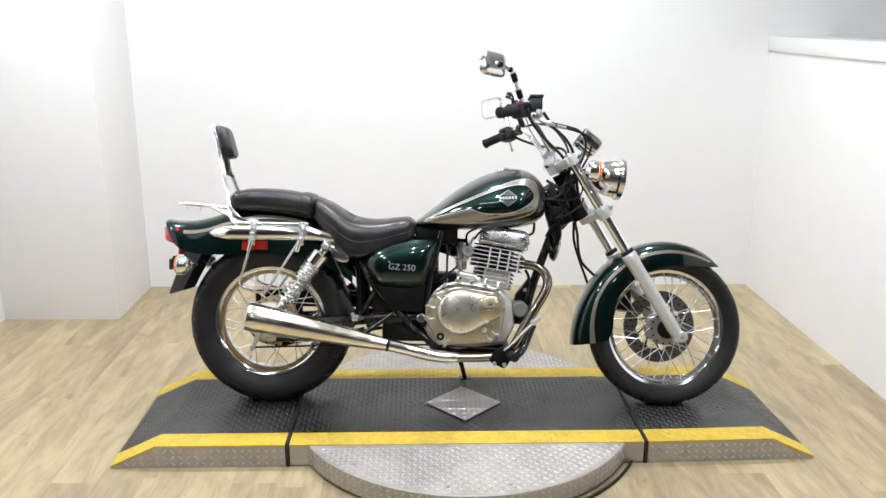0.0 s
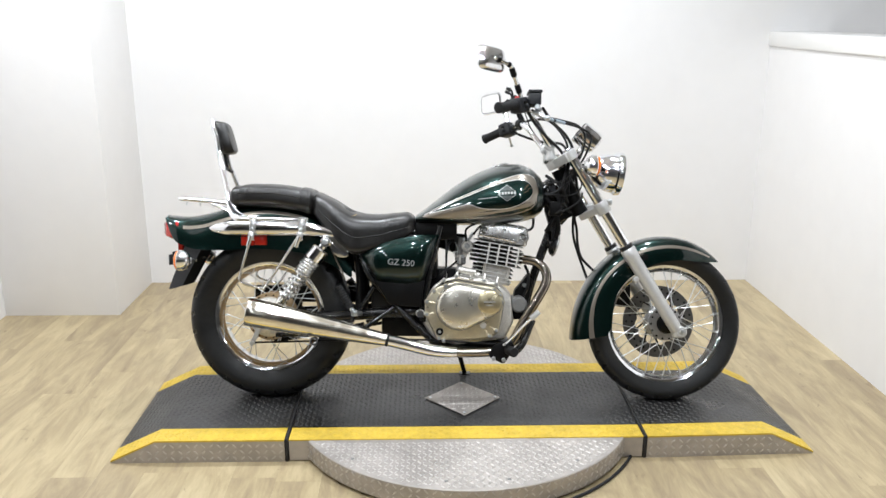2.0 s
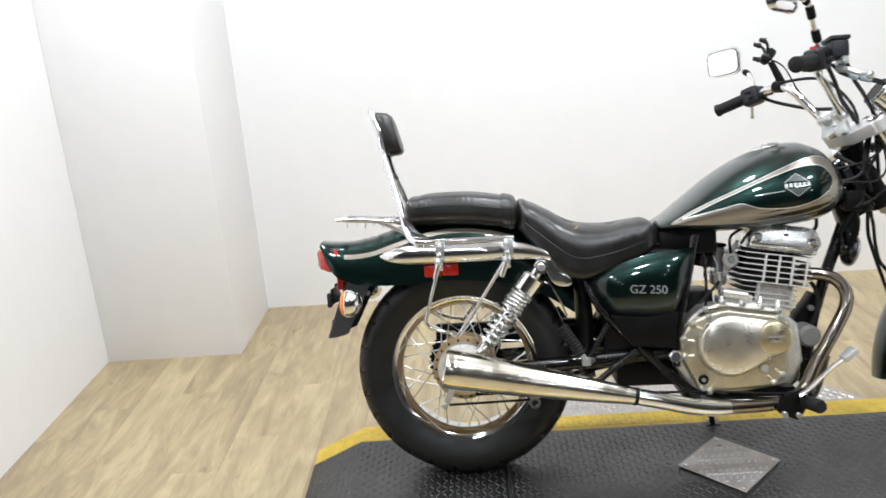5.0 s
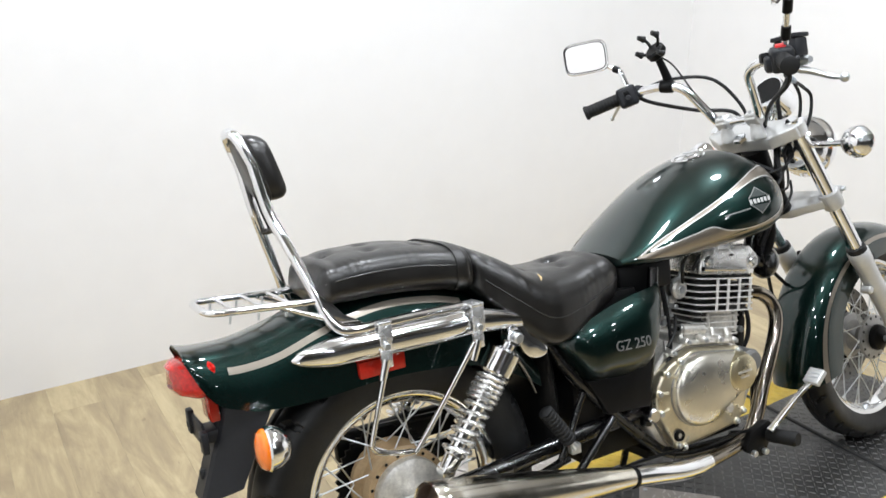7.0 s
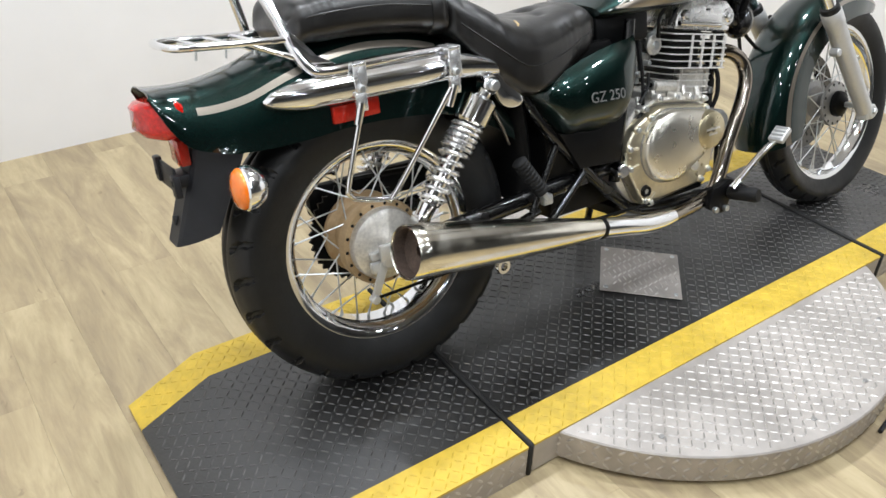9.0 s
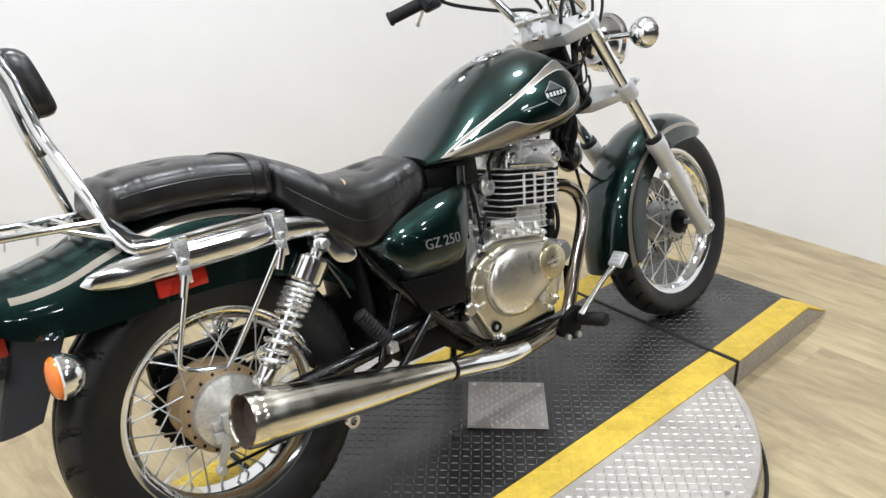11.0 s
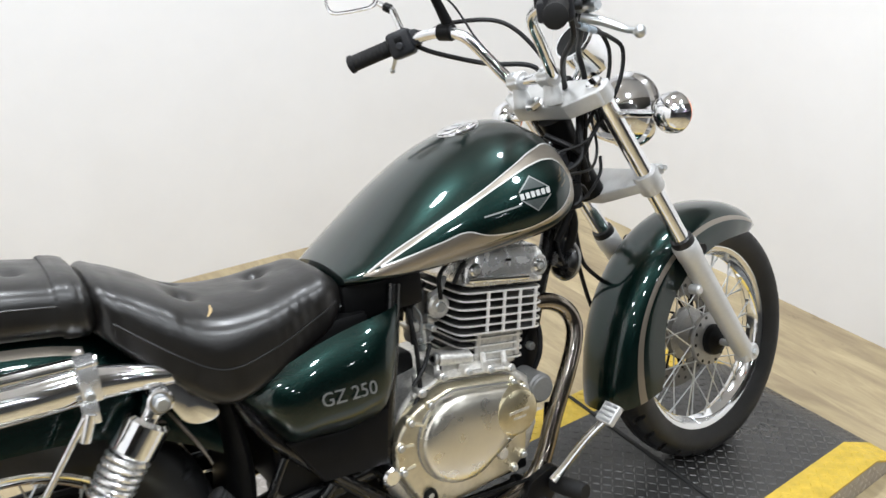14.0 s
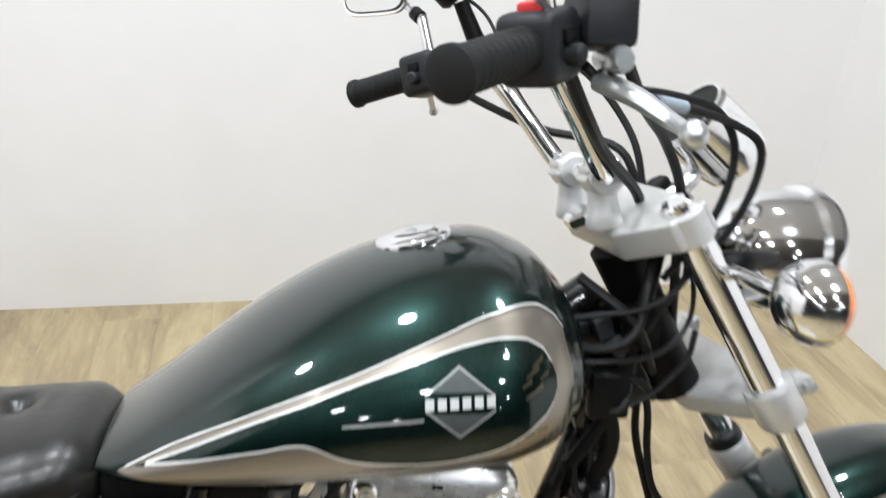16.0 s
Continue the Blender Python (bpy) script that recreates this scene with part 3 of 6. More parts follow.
def tyre_mesh(c, r_out, half, r_bead, bead_y, cuts, phase):
    """A tyre turned about its axle, with slanted grooves cut across the shoulders."""
    n_u, n_v = cuts * 20, 52
    loops = []
    for i in range(n_u):
        a = 2 * math.pi * i / n_u
        loop = []
        for j in range(n_v + 1):
            s = -1 + 2 * j / n_v
            # bead, bulging wall, shoulder and crown
            ang = s * radians(128)
            y = half * spow(math.sin(ang), 0.9) if abs(s) < 0.70 else half * math.copysign(1, s) * (1 - 0.32 * ((abs(s) - 0.70) / 0.30) ** 1.6)
            mid, top = (r_out + r_bead) / 2 + 0.006, r_out - ((r_out + r_bead) / 2 + 0.006)
            rr = mid + top * spow(math.cos(ang), 0.82) if math.cos(ang) > 0 else mid - (mid - r_bead) * min(1, (abs(ang) - math.pi / 2) / radians(38))
            yy = abs(y) / half
            if 0.30 < yy < 0.95 and math.cos(ang) > 0.10:
                bent = 0.9 * yy if yy < 0.62 else 0.558 + 0.25 * (yy - 0.62)
                ph = (i / 20 + phase + bent + (0.0 if s > 0 else 0.5)) % 1
                if ph < 0.18:
                    rr -= 0.0085
            if yy < 0.06 and math.cos(ang) > 0:
                rr -= 0.004
            loop.append(c + Vector((rr * math.cos(a), y, rr * math.sin(a))))
        loops.append(loop)
    return rings(loops, True, False, True)


def wheel(name, c, r_tyre, half, r_rim, rim_y, n_spokes, hub_r, hub_y, cuts, steer=False):
    fix = steered if steer else (lambda b: b)
    rim = lathe([(r_rim, -rim_y), (r_rim + 0.001, -rim_y + 0.004), (r_rim - 0.010, -rim_y + 0.007), (r_rim - 0.014, -rim_y + 0.020), (r_rim - 0.026, -rim_y + 0.030),
                 (r_rim - 0.026, rim_y - 0.030), (r_rim - 0.014, rim_y - 0.020), (r_rim - 0.010, rim_y - 0.007), (r_rim + 0.001, rim_y - 0.004), (r_rim, rim_y),
                 (r_rim - 0.006, rim_y), (r_rim - 0.016, rim_y - 0.006), (r_rim - 0.020, rim_y - 0.018), (r_rim - 0.031, rim_y - 0.029),
                 (r_rim - 0.031, -rim_y + 0.029), (r_rim - 0.020, -rim_y + 0.018), (r_rim - 0.016, -rim_y + 0.006), (r_rim - 0.006, -rim_y)], c, (0, 1, 0), 72, True)
    w = part(name, fix(rim), M_CHROME, bike, "chrome wire-spoked wheel with a black tyre")
    part("tyre", fix(tyre_mesh(c, r_tyre, half, r_rim - 0.006, rim_y, cuts, 0.1)), M_RUBBER, w, "black tyre with grooved shoulders")
    for k in range(n_spokes):
        side = -1 if k % 2 else 1
        lead = 1 if (k // 2) % 2 else -1
        a = 2 * math.pi * k / n_spokes
        b = a + lead * 0.62
        p0 = c + Vector((hub_r * math.cos(b), side * hub_y, hub_r * math.sin(b)))
        p1 = c + Vector(((r_rim - 0.030) * math.cos(a), side * 0.006, (r_rim - 0.030) * math.sin(a)))
        part("spoke", fix(tube([p0, p1], 0.0017, 6, 1)), M_ZINC, w)
        q = p1 + (p0 - p1).normalized() * 0.012
        part("spoke_nipple", fix(tube([p1, q], 0.003, 6, 1)), M_ZINC, w)
    return w


rear = wheel("rear_wheel", REAR, 0.307, 0.069, 0.2085, 0.049, 36, 0.078, 0.034, 26)
hub = lathe([(0, -0.050), (0.086, -0.050), (0.089, -0.046), (0.089, -0.028), (0.070, -0.022), (0.062, 0.0), (0.070, 0.026), (0.088, 0.032), (0.088, 0.044), (0.05, 0.052), (0, 0.052)], REAR, (0, 1, 0), 48)
part("hub", hub, M_HUB, rear, "tan cast drum hub")
for k in range(18):
    a = 2 * math.pi * k / 18
    p = REAR + Vector((0.081 * math.cos(a), -0.051, 0.081 * math.sin(a)))
    part("hub_rivet", drum(p, p + Vector((0, -0.002, 0)), 0.0035, 0.0005, 8), M_SATIN, rear)
part("brake_plate", lathe([(0, -0.080), (0.020, -0.081), (0.030, -0.074), (0.062, -0.070), (0.072, -0.066), (0.075, -0.060), (0.075, -0.050), (0, -0.050)], REAR, (0, 1, 0), 40), M_CAST, rear, "dull aluminium brake backing plate")
part("sprocket", plate([(0 + (0.112 if k % 2 else 0.104) * math.cos(math.pi * k / 41), 0.303 + (0.112 if k % 2 else 0.104) * math.sin(math.pi * k / 41)) for k in range(82)], 0.062, 0.068), M_SATIN, rear, "black toothed chain sprocket")
part("axle_nut", drum((0, -0.135, 0.303), (0, -0.115, 0.303), 0.013, 0.002, 6), M_ZINC, rear)
part("axle", drum((0, -0.125, 0.303), (0, 0.125, 0.303), 0.008, 0.001, 12), M_ZINC, rear)

front = wheel("front_wheel", FRONT, 0.289, 0.044, 0.2260, 0.028, 36, 0.060, 0.030, 30, True)
part("hub", steered(lathe([(0, -0.040), (0.040, -0.040), (0.062, -0.036), (0.064, -0.028), (0.044, -0.022), (0.036, 0), (0.046, 0.024), (0.064, 0.030), (0.064, 0.044), (0, 0.05)], FRONT, (0, 1, 0), 40)), M_FHUB, front, "dull cast front hub")
for k in range(14):
    a = 2 * math.pi * k / 14
    p = FRONT + Vector((0.0565 * math.cos(a), -0.0365, 0.0565 * math.sin(a)))
    part("hub_rivet", steered(drum(p, p + Vector((0, -0.0015, 0)), 0.0042, 0.0005, 8)), M_SATIN, front)
part("hub_cap", steered(lathe([(0, -0.068), (0.014, -0.068), (0.022, -0.062), (0.034, -0.056), (0.037, -0.048), (0.036, -0.039), (0, -0.039)], FRONT, (0, 1, 0), 36)), M_SATIN, front, "black speedometer drive housing")
dloops = []
for k in range(96):
    a = 2 * math.pi * k / 96
    ri = 0.088 + 0.004 * math.sin(a * 12)
    dloops.append([FRONT + Vector((r * math.cos(a), y, r * math.sin(a))) for r, y in ((ri, 0.056), (0.138, 0.056), (0.138, 0.061), (ri, 0.061))])
part("brake_disc", steered(rings(dloops, True, False, True)), M_DISC, front, "drilled steel brake disc")
holes = []
for k in range(30):
    a = 2 * math.pi * k / 30
    for r in ((0.103, 0.125) if k % 2 else (0.114,)):
        p = FRONT + Vector((r * math.cos(a), 0.0552, r * math.sin(a)))
        holes.append(drum(p, p + Vector((0, 0.0066, 0)), 0.0042, 0.0002, 8))
part("disc_holes", steered(joined(*holes)), M_GAP, front)
for k in range(10):
    a = 2 * math.pi * k / 10
    p0 = FRONT + Vector((0.055 * math.cos(a), 0.050, 0.055 * math.sin(a)))
    p1 = FRONT + Vector((0.096 * math.cos(a + 0.35), 0.0585, 0.096 * math.sin(a + 0.35)))
    part("disc_arm", steered(tube([p0, p1], 0.006, 8, 1, 0.5)), M_SATIN, front)

# ---- front fork and its clamps
fork_y = 0.112
for s in (-1, 1):
    def at(d, y=0.0):
        return TOP + DOWN * d + Vector((0, s * fork_y + y, 0))
    part("fork_tube", steered(tube([at(-0.012), at(0.50)], 0.0185, 20, 1)), M_CHROME, bike, "polished chrome fork tube")
    low = part("fork_slider", steered(lathe([(0, 0.400), (0.0245, 0.400), (0.0275, 0.404), (0.0275, 0.436), (0.0255, 0.446), (0.0250, 0.50), (0.0235, 0.64), (0.0225, 0.745), (0.018, 0.772), (0, 0.778)], TOP + Vector((0, s * fork_y, 0)), DOWN, 24)), M_FORK, bike, "silver cast fork slider")
    part("dust_seal", steered(lathe([(0.0185, 0.386), (0.0235, 0.386), (0.025, 0.392), (0.025, 0.401), (0.0185, 0.401)], TOP + Vector((0, s * fork_y, 0)), DOWN, 24, True)), M_RUBBER, low)
    foot = at(0.752)
    part("axle_lug", steered(joined(drum(foot + Vector((0.012, -0.021, -0.004)), foot + Vector((0.012, 0.021, -0.004)), 0.021, 0.004, 20), box(foot.x - 0.016, foot.x + 0.020, foot.y - 0.017, foot.y + 0.017, foot.z - 0.026, foot.z + 0.012, 0.006))), M_FORK, low)
    part("axle_bolt", steered(drum(foot + Vector((0.010, s * 0.021, -0.002)), foot + Vector((0.010, s * 0.030, -0.002)), 0.009, 0.002, 6)), M_ZINC, low)
    p = at(0.518)
    part("fender_boss", steered(joined(drum(p + Vector((-0.010, 0, -0.006)), p + Vector((-0.034, -s * 0.004, -0.016)), 0.0095, 0.002, 14), drum(p + Vector((-0.030, -s * 0.016, -0.012)), p + Vector((-0.030, s * 0.012, -0.012)), 0.011, 0.003, 14))), M_FORK, low)
part("front_axle", steered(drum((1.481, -0.115, 0.288), (1.481, 0.115, 0.288), 0.008, 0.001, 12)), M_ZINC, bike)


def clamp(d, circles, thick, mat, name, label):
    """A bridge across both fork tubes, square to them; circles: ahead, across, radius."""
    bm = plate(hull_outline(circles, 64), -thick / 2, thick / 2, 0.004, 3)
    up = -DOWN.normalized()
    fwd = Vector((up.z, 0, -up.x))
    m = Matrix(((fwd.x, up.x, 0, 0), (0, 0, 1, 0), (fwd.z, up.z, 0, 0), (0, 0, 0, 1)))
    return part(name, steered(moved(bm, Matrix.Translation(TOP + DOWN * d) @ m)), mat, bike, label)


upper = clamp(0.0, [(0.016, -0.124, 0.006), (-0.019, -0.124, 0.006), (0.016, 0.124, 0.006), (-0.019, 0.124, 0.006), (-0.052, -0.070, 0.008), (-0.052, 0.070, 0.008)], 0.034, M_FORK, "upper_fork_clamp", "silver cast upper fork clamp")
lower = clamp(0.224, [(0.0, -fork_y, 0.0205), (0.0, fork_y, 0.0205), (-0.040, -0.020, 0.024), (-0.040, 0.020, 0.024)], 0.026, M_FORK, "lower_fork_clamp", "silver cast lower fork clamp")
for s in (-1, 1):
    p = TOP + Vector((0, s * fork_y, 0))
    part("tube_eye", steered(drum(p + DOWN * 0.020, p - DOWN * 0.016, 0.0235, 0.003, 24)), M_FORK, upper)
    part("fork_cap", steered(drum(p - DOWN * 0.014, p - DOWN * 0.026, 0.017, 0.003, 20)), M_CHROME, upper)
    c0 = TOP + DOWN * 0.224 + Vector((0, s * fork_y, 0))
    part("lower_eye", steered(lathe([(0.0186, -0.022), (0.0245, -0.022), (0.0262, -0.018), (0.0262, 0.020), (0.0245, 0.024), (0.0186, 0.024)], c0, DOWN, 24, True)), M_FORK, lower)
    q = c0 + Vector((0.024, 0, 0.020))
    part("pinch_lug", steered(box(q.x - 0.010, q.x + 0.010, q.y - 0.014, q.y + 0.014, q.z - 0.012, q.z + 0.010, 0.004)), M_FORK, lower)
    part("pinch_bolt", steered(drum(q + Vector((0.002, -s * 0.016, 0.002)), q + Vector((0.002, s * 0.024, 0.002)), 0.006, 0.001, 10)), M_ZINC, lower)
part("stem_nut", steered(drum(AXIS_AT - DOWN * 0.008, AXIS_AT - DOWN * 0.022, 0.018, 0.003, 6)), M_CHROME, upper)
part("ignition_lock", steered(drum((1.130, 0.0, 0.925), (1.123, 0.0, 0.936), 0.015, 0.003, 20)), M_SATIN, upper)
part("steering_head", tube([(1.083, 0, 0.866), (1.108, 0, 0.815), (1.140, 0, 0.750), (1.166, 0, 0.698)], [0.032, 0.028, 0.028, 0.032], 20, 3), M_SATIN, bike, "black steering head")

# ---- handlebar and controls
bar_r = [(1.040, 0, 0.945), (1.040, -0.052, 0.945), (1.028, -0.068, 0.958), (0.998, -0.085, 1.003), (0.968, -0.102, 1.044), (0.950, -0.140, 1.061), (0.932, -0.200, 1.063), (0.907, -0.243, 1.056), (0.832, -0.315, 1.033)]
bar = bar_r[::-1] + [(x, -y, z) for x, y, z in bar_r[1:]]
hb = part("handlebar", barred(tube(bar, 0.011, 14, 6)), M_CHROME, bike, "high chrome handlebar")
for s in (-1, 1):
    foot, eye = Vector((1.046, s * 0.046, 0.893)), Vector((1.040, s * 0.046, 0.945))
    part("riser", barred(joined(lathe([(0, 0), (0.0185, 0), (0.0195, 0.004), (0.0175, 0.016), (0.0150, 0.030), (0.0155, 0.046), (0, 0.050)], foot, eye - foot, 22), drum(eye - Vector((0, 0.017, 0)), eye + Vector((0, 0.017, 0)), 0.0195, 0.003, 24), box(1.018, 1.062, s * 0.046 - 0.016, s * 0.046 + 0.016, 0.938, 0.945, 0.003), box(1.019, 1.061, s * 0.046 - 0.0155, s * 0.046 + 0.0155, 0.9465, 0.957, 0.004))), M_FORK, hb, "silver cast handlebar riser")
    for dx in (-0.012, 0.012):
        part("riser_bolt", barred(drum((1.040 + dx * 1.25, s * 0.046, 0.956), (1.040 + dx * 1.25, s * 0.046, 0.964), 0.0052, 0.001, 10)), M_ZINC, hb)
    e, i2 = Vector((0.822, s * 0.324, 1.029)), Vector((0.893, s * 0.256, 1.0525))
    d = (i2 - e).normalized()
    prof = [(0, 0), (0.015, 0), (0.0195, 0.003), (0.0195, 0.009), (0.0165, 0.012)]
    for k in range(11):
        h = 0.016 + k * 0.0085
        prof += [(0.0165, h), (0.0172, h + 0.002), (0.0172, h + 0.005), (0.0165, h + 0.007)]
    prof += [(0.0165, 0.112), (0, 0.112)]
    part("grip", barred(lathe(prof, e, d, 20)), M_GRIP, hb, "ribbed black rubber grip")
    c = i2 + d * 0.020
    rot = d.to_track_quat("X", "Z").to_matrix().to_4x4()
    body = joined(box(-0.026, 0.026, -0.024, 0.024, -0.029, 0.025, 0.009, 3), box(-0.018, 0.020, 0.012, 0.036, -0.026, 0.008, 0.006), box(0.020, 0.040, -0.017, 0.022, -0.018, 0.016, 0.006), drum((0.0, -0.020, -0.008), (0.0, -0.036, -0.008), 0.008, 0.002, 14))
    sw = part("switch_housing", barred(moved(body, Matrix.Translation(c) @ rot)), M_PLASTIC, hb, "black plastic switch housing")
    part("switch_button", barred(moved(box(-0.008, 0.008, -0.028, -0.018, 0.000, 0.012, 0.002), Matrix.Translation(c) @ rot)), M_SATIN, sw)
    if s < 0:
        part("kill_switch", barred(moved(box(-0.010, 0.010, -0.010, 0.012, 0.018, 0.031, 0.003), Matrix.Translation(c) @ rot)), M_REDSW, sw, "red engine stop switch")
    # lever ahead of the grip
    if s < 0:
        l0, l1, l2, l3 = Vector((0.968, -0.232, 1.050)), Vector((0.985, -0.262, 1.040)), Vector((1.000, -0.292, 1.026)), Vector((1.002, -0.324, 1.020))
    else:
        l0, l1, l2, l3 = Vector((0.900, 0.268, 1.032)), Vector((0.911, 0.298, 1.012)), Vector((0.919, 0.325, 0.995)), Vector((0.926, 0.348, 0.981))
    lv = part("lever", tube([l0, l1, l2, l3], [0.0125, 0.0110, 0.0085, 0.0065] if s < 0 else [0.006, 0.005, 0.0045, 0.004], 12, 6, 0.7), M_ZINC, hb, "bare alloy lever with a ball end")
    ball = bmesh.new()
    bmesh.ops.create_uvsphere(ball, u_segments=14, v_segments=10, radius=0.0105 if s < 0 else 0.007)
    part("ball_end", moved(ball, Matrix.Translation(l3)), M_ZINC, lv)
    part("lever_perch", barred(moved(box(-0.012, 0.012, -0.012, 0.042, -0.010, 0.012, 0.004), Matrix.Translation(c + d * 0.034) @ Matrix.Rotation(radians(-s * 50), 4, "Z"))), M_SATIN, hb)
part("brake_reservoir", barred(joined(box(0.938, 0.980, -0.258, -0.198, 1.056, 1.098, 0.006), box(0.935, 0.983, -0.261, -0.195, 1.098, 1.108, 0.003))), M_PLASTIC, hb, "dark grey brake fluid reservoir")
part("master_cylinder", barred(tube([(0.962, -0.272, 1.046), (0.966, -0.255, 1.047), (0.980, -0.190, 1.052)], [0.007, 0.011, 0.011], 14, 4)), M_ZINC, hb)

# ---- mirrors
for s in (-1, 1):
    c = Vector((0.800, -0.318, 1.198)) if s < 0 else Vector((0.850, 0.322, 1.178))
    tilt = radians(53 if s < 0 else 40)
    nrm = Vector((-math.cos(tilt), -s * math.sin(tilt), -0.06)).normalized()
    side_v = nrm.cross(Vector((0, 0, 1))).normalized()
    up_v = side_v.cross(nrm)
    m = Matrix.Translation(c) @ Matrix(((side_v.x, nrm.x, up_v.x, 0), (side_v.y, nrm.y, up_v.y, 0), (side_v.z, nrm.z, up_v.z, 0), (0, 0, 0, 1)))

    def rim_loop(w, h, y, n=40, e=0.42):
        return [(w * spow(math.cos(a), e), y, h * spow(math.sin(a), e)) for a in np.linspace(0, 2 * math.pi, n, endpoint=False)]
    mir = part("mirror", barred(moved(rings([rim_loop(0.027, 0.018, -0.018), rim_loop(0.047, 0.033, -0.015), rim_loop(0.0575, 0.042, -0.006), rim_loop(0.0595, 0.0435, 0.002), rim_loop(0.058, 0.042, 0.004), rim_loop(0.055, 0.039, 0.003)]), m)), M_CHROME, hb, "rectangular chrome mirror shell")
    part("glass", barred(moved(rings([rim_loop(0.0525, 0.0365, 0.0030), rim_loop(0.0525, 0.0365, 0.0044)]), m)), M_MIRROR, mir, "mirror glass")
    part("glass_rim", barred(moved(rings([rim_loop(0.0541, 0.0381, 0.0030), rim_loop(0.0541, 0.0381, 0.0049), rim_loop(0.0527, 0.0367, 0.0049), rim_loop(0.0527, 0.0367, 0.0030)], True, False, True), m)), M_PLASTIC, mir, "dark rubber rim")
    foot = Vector((0.918, s * 0.240, 1.058))
    elbow = Vector((0.868, -0.306, 1.178)) if s < 0 else Vector((0.905, 0.256, 1.126))
    end = c - nrm * 0.018
    part("mirror_stem", barred(tube([foot, elbow], 0.0075, 12, 1)), M_CHROME, hb)
    part("mirror_arm", barred(tube([elbow, elbow.lerp(end, 0.45), end], [0.007, 0.0055, 0.006], 12, 3)), M_CHROME, hb)
    for u, v in (((0.30, 0.52), (0.72, 0.94)) if s < 0 else ()):
        part("stem_sleeve", barred(drum(foot.lerp(elbow, u), foot.lerp(elbow, v), 0.0105, 0.002, 14)), M_SATIN, hb)
    part("arm_joint", barred(drum(elbow.lerp(end, 0.02), elbow.lerp(end, 0.20), 0.0095, 0.002, 14)), M_SATIN, hb)
    part("arm_sleeve", barred(drum(elbow.lerp(end, 0.62), elbow.lerp(end, 0.84), 0.0095, 0.002, 14)), M_SATIN, hb)

# ---- telephone holder on the left of the bar
ph = Vector((0.922, 0.134, 1.146))
holder = part("phone_holder", barred(joined(tube([(0.958, 0.140, 1.070), (0.950, 0.138, 1.090), (0.930, 0.138, 1.135)], [0.013, 0.011, 0.009], 12, 4), drum((0.957, 0.124, 1.058), (0.944, 0.156, 1.064), 0.017, 0.003, 16), drum(ph + Vector((0.008, 0, -0.004)), ph + Vector((-0.010, 0, 0.012)), 0.026, 0.005, 22))), M_SATIN, hb, "black spring-arm telephone holder")
for dy, dz in ((-0.022, 0.044), (0.026, 0.042), (-0.034, -0.006), (0.040, 0.004)):
    a = ph + Vector((-0.004, dy * 0.35, dz * 0.3))
    b = ph + Vector((-0.012, dy, dz))
    part("holder_arm", barred(tube([a, a.lerp(b, 0.6) + Vector((0.004, 0, 0)), b], 0.004, 8, 4)), M_SATIN, holder)
    part("holder_tip", barred(lathe([(0, 0), (0.009, 0), (0.007, 0.006), (0.006, 0.018), (0, 0.020)], b, (-1, 0, 0.3), 12)), M_RUBBER, holder)

# ---- speedometer, headlamp, indicators
part("speedometer", steered(lathe([(0, -0.048), (0.026, -0.048), (0.039, -0.040), (0.043, -0.020), (0.043, 0.030), (0.045, 0.034), (0.043, 0.040), (0.040, 0.040), (0.040, 0.036), (0, 0.036)], (1.188, 0, 0.985), (-0.78, 0, 0.62), 40)), M_CHROME, bike, "small round chrome speedometer")
part("dial", steered(lathe([(0, 0.0365), (0.0395, 0.0365), (0.0395, 0.038), (0, 0.038)], (1.188, 0, 0.985), (-0.78, 0, 0.62), 40)), M_SATIN, bpy.data.objects["speedometer"], "black dial face")
part("speedometer_bracket", steered(tube([(1.118, 0, 0.915), (1.155, 0, 0.930), (1.178, 0, 0.960)], 0.012, 10, 4)), M_CHROME, bike)
lamp_c, lamp_ax = Vector((1.260, 0, 0.856)), Vector((0.985, 0, -0.12))
lamp = part("headlamp", steered(lathe([(0, -0.066), (0.018, -0.064), (0.042, -0.050), (0.062, -0.025), (0.071, 0.006), (0.073, 0.030), (0.080, 0.036), (0.082, 0.046), (0.080, 0.056), (0.074, 0.058), (0.072, 0.050), (0.050, 0.014), (0, -0.004)], lamp_c, lamp_ax, 48)), M_CHROME, bike, "round chrome headlamp")
part("lens", steered(lathe([(0.0735, 0.052), (0.060, 0.060), (0.035, 0.067), (0, 0.070)], lamp_c, lamp_ax, 40)), M_GLASS, lamp, "clear glass lens")
for s in (-1, 1):
    part("headlamp_stay", steered(tube([(1.138, s * 0.096, 0.858), (1.165, s * 0.104, 0.864), (1.190, s * 0.096, 0.866), (1.228, s * 0.076, 0.862)], [0.017, 0.015, 0.011, 0.009], 14, 4)), M_SATIN, lamp)


def indicator(c, fwd, stalk, parent_fix, group_label):
    """A chrome bowl with an amber lens that looks along fwd."""
    g, e = 1.25, 0.93
    ob = part("indicator", parent_fix(lathe([(r * g, h * e) for r, h in ((0.0000, -0.0378), (0.0116, -0.0361), (0.0224, -0.0267), (0.0295, -0.0086), (0.0307, 0.0052), (0.0286, 0.0086), (0.0000, 0.0086))], c, fwd, 32)), M_CHROME, bike, group_label)
    part("amber_lens", parent_fix(lathe([(r * g, h * e) for r, h in ((0.0000, 0.0258), (0.0133, 0.0245), (0.0232, 0.0198), (0.0278, 0.0129), (0.0282, 0.0073), (0.0000, 0.0073))], c, fwd, 32)), M_AMBER, ob, "amber plastic lens")
    part("stalk", parent_fix(tube(stalk, 0.008, 10, 3)), M_CHROME, ob)
    return ob


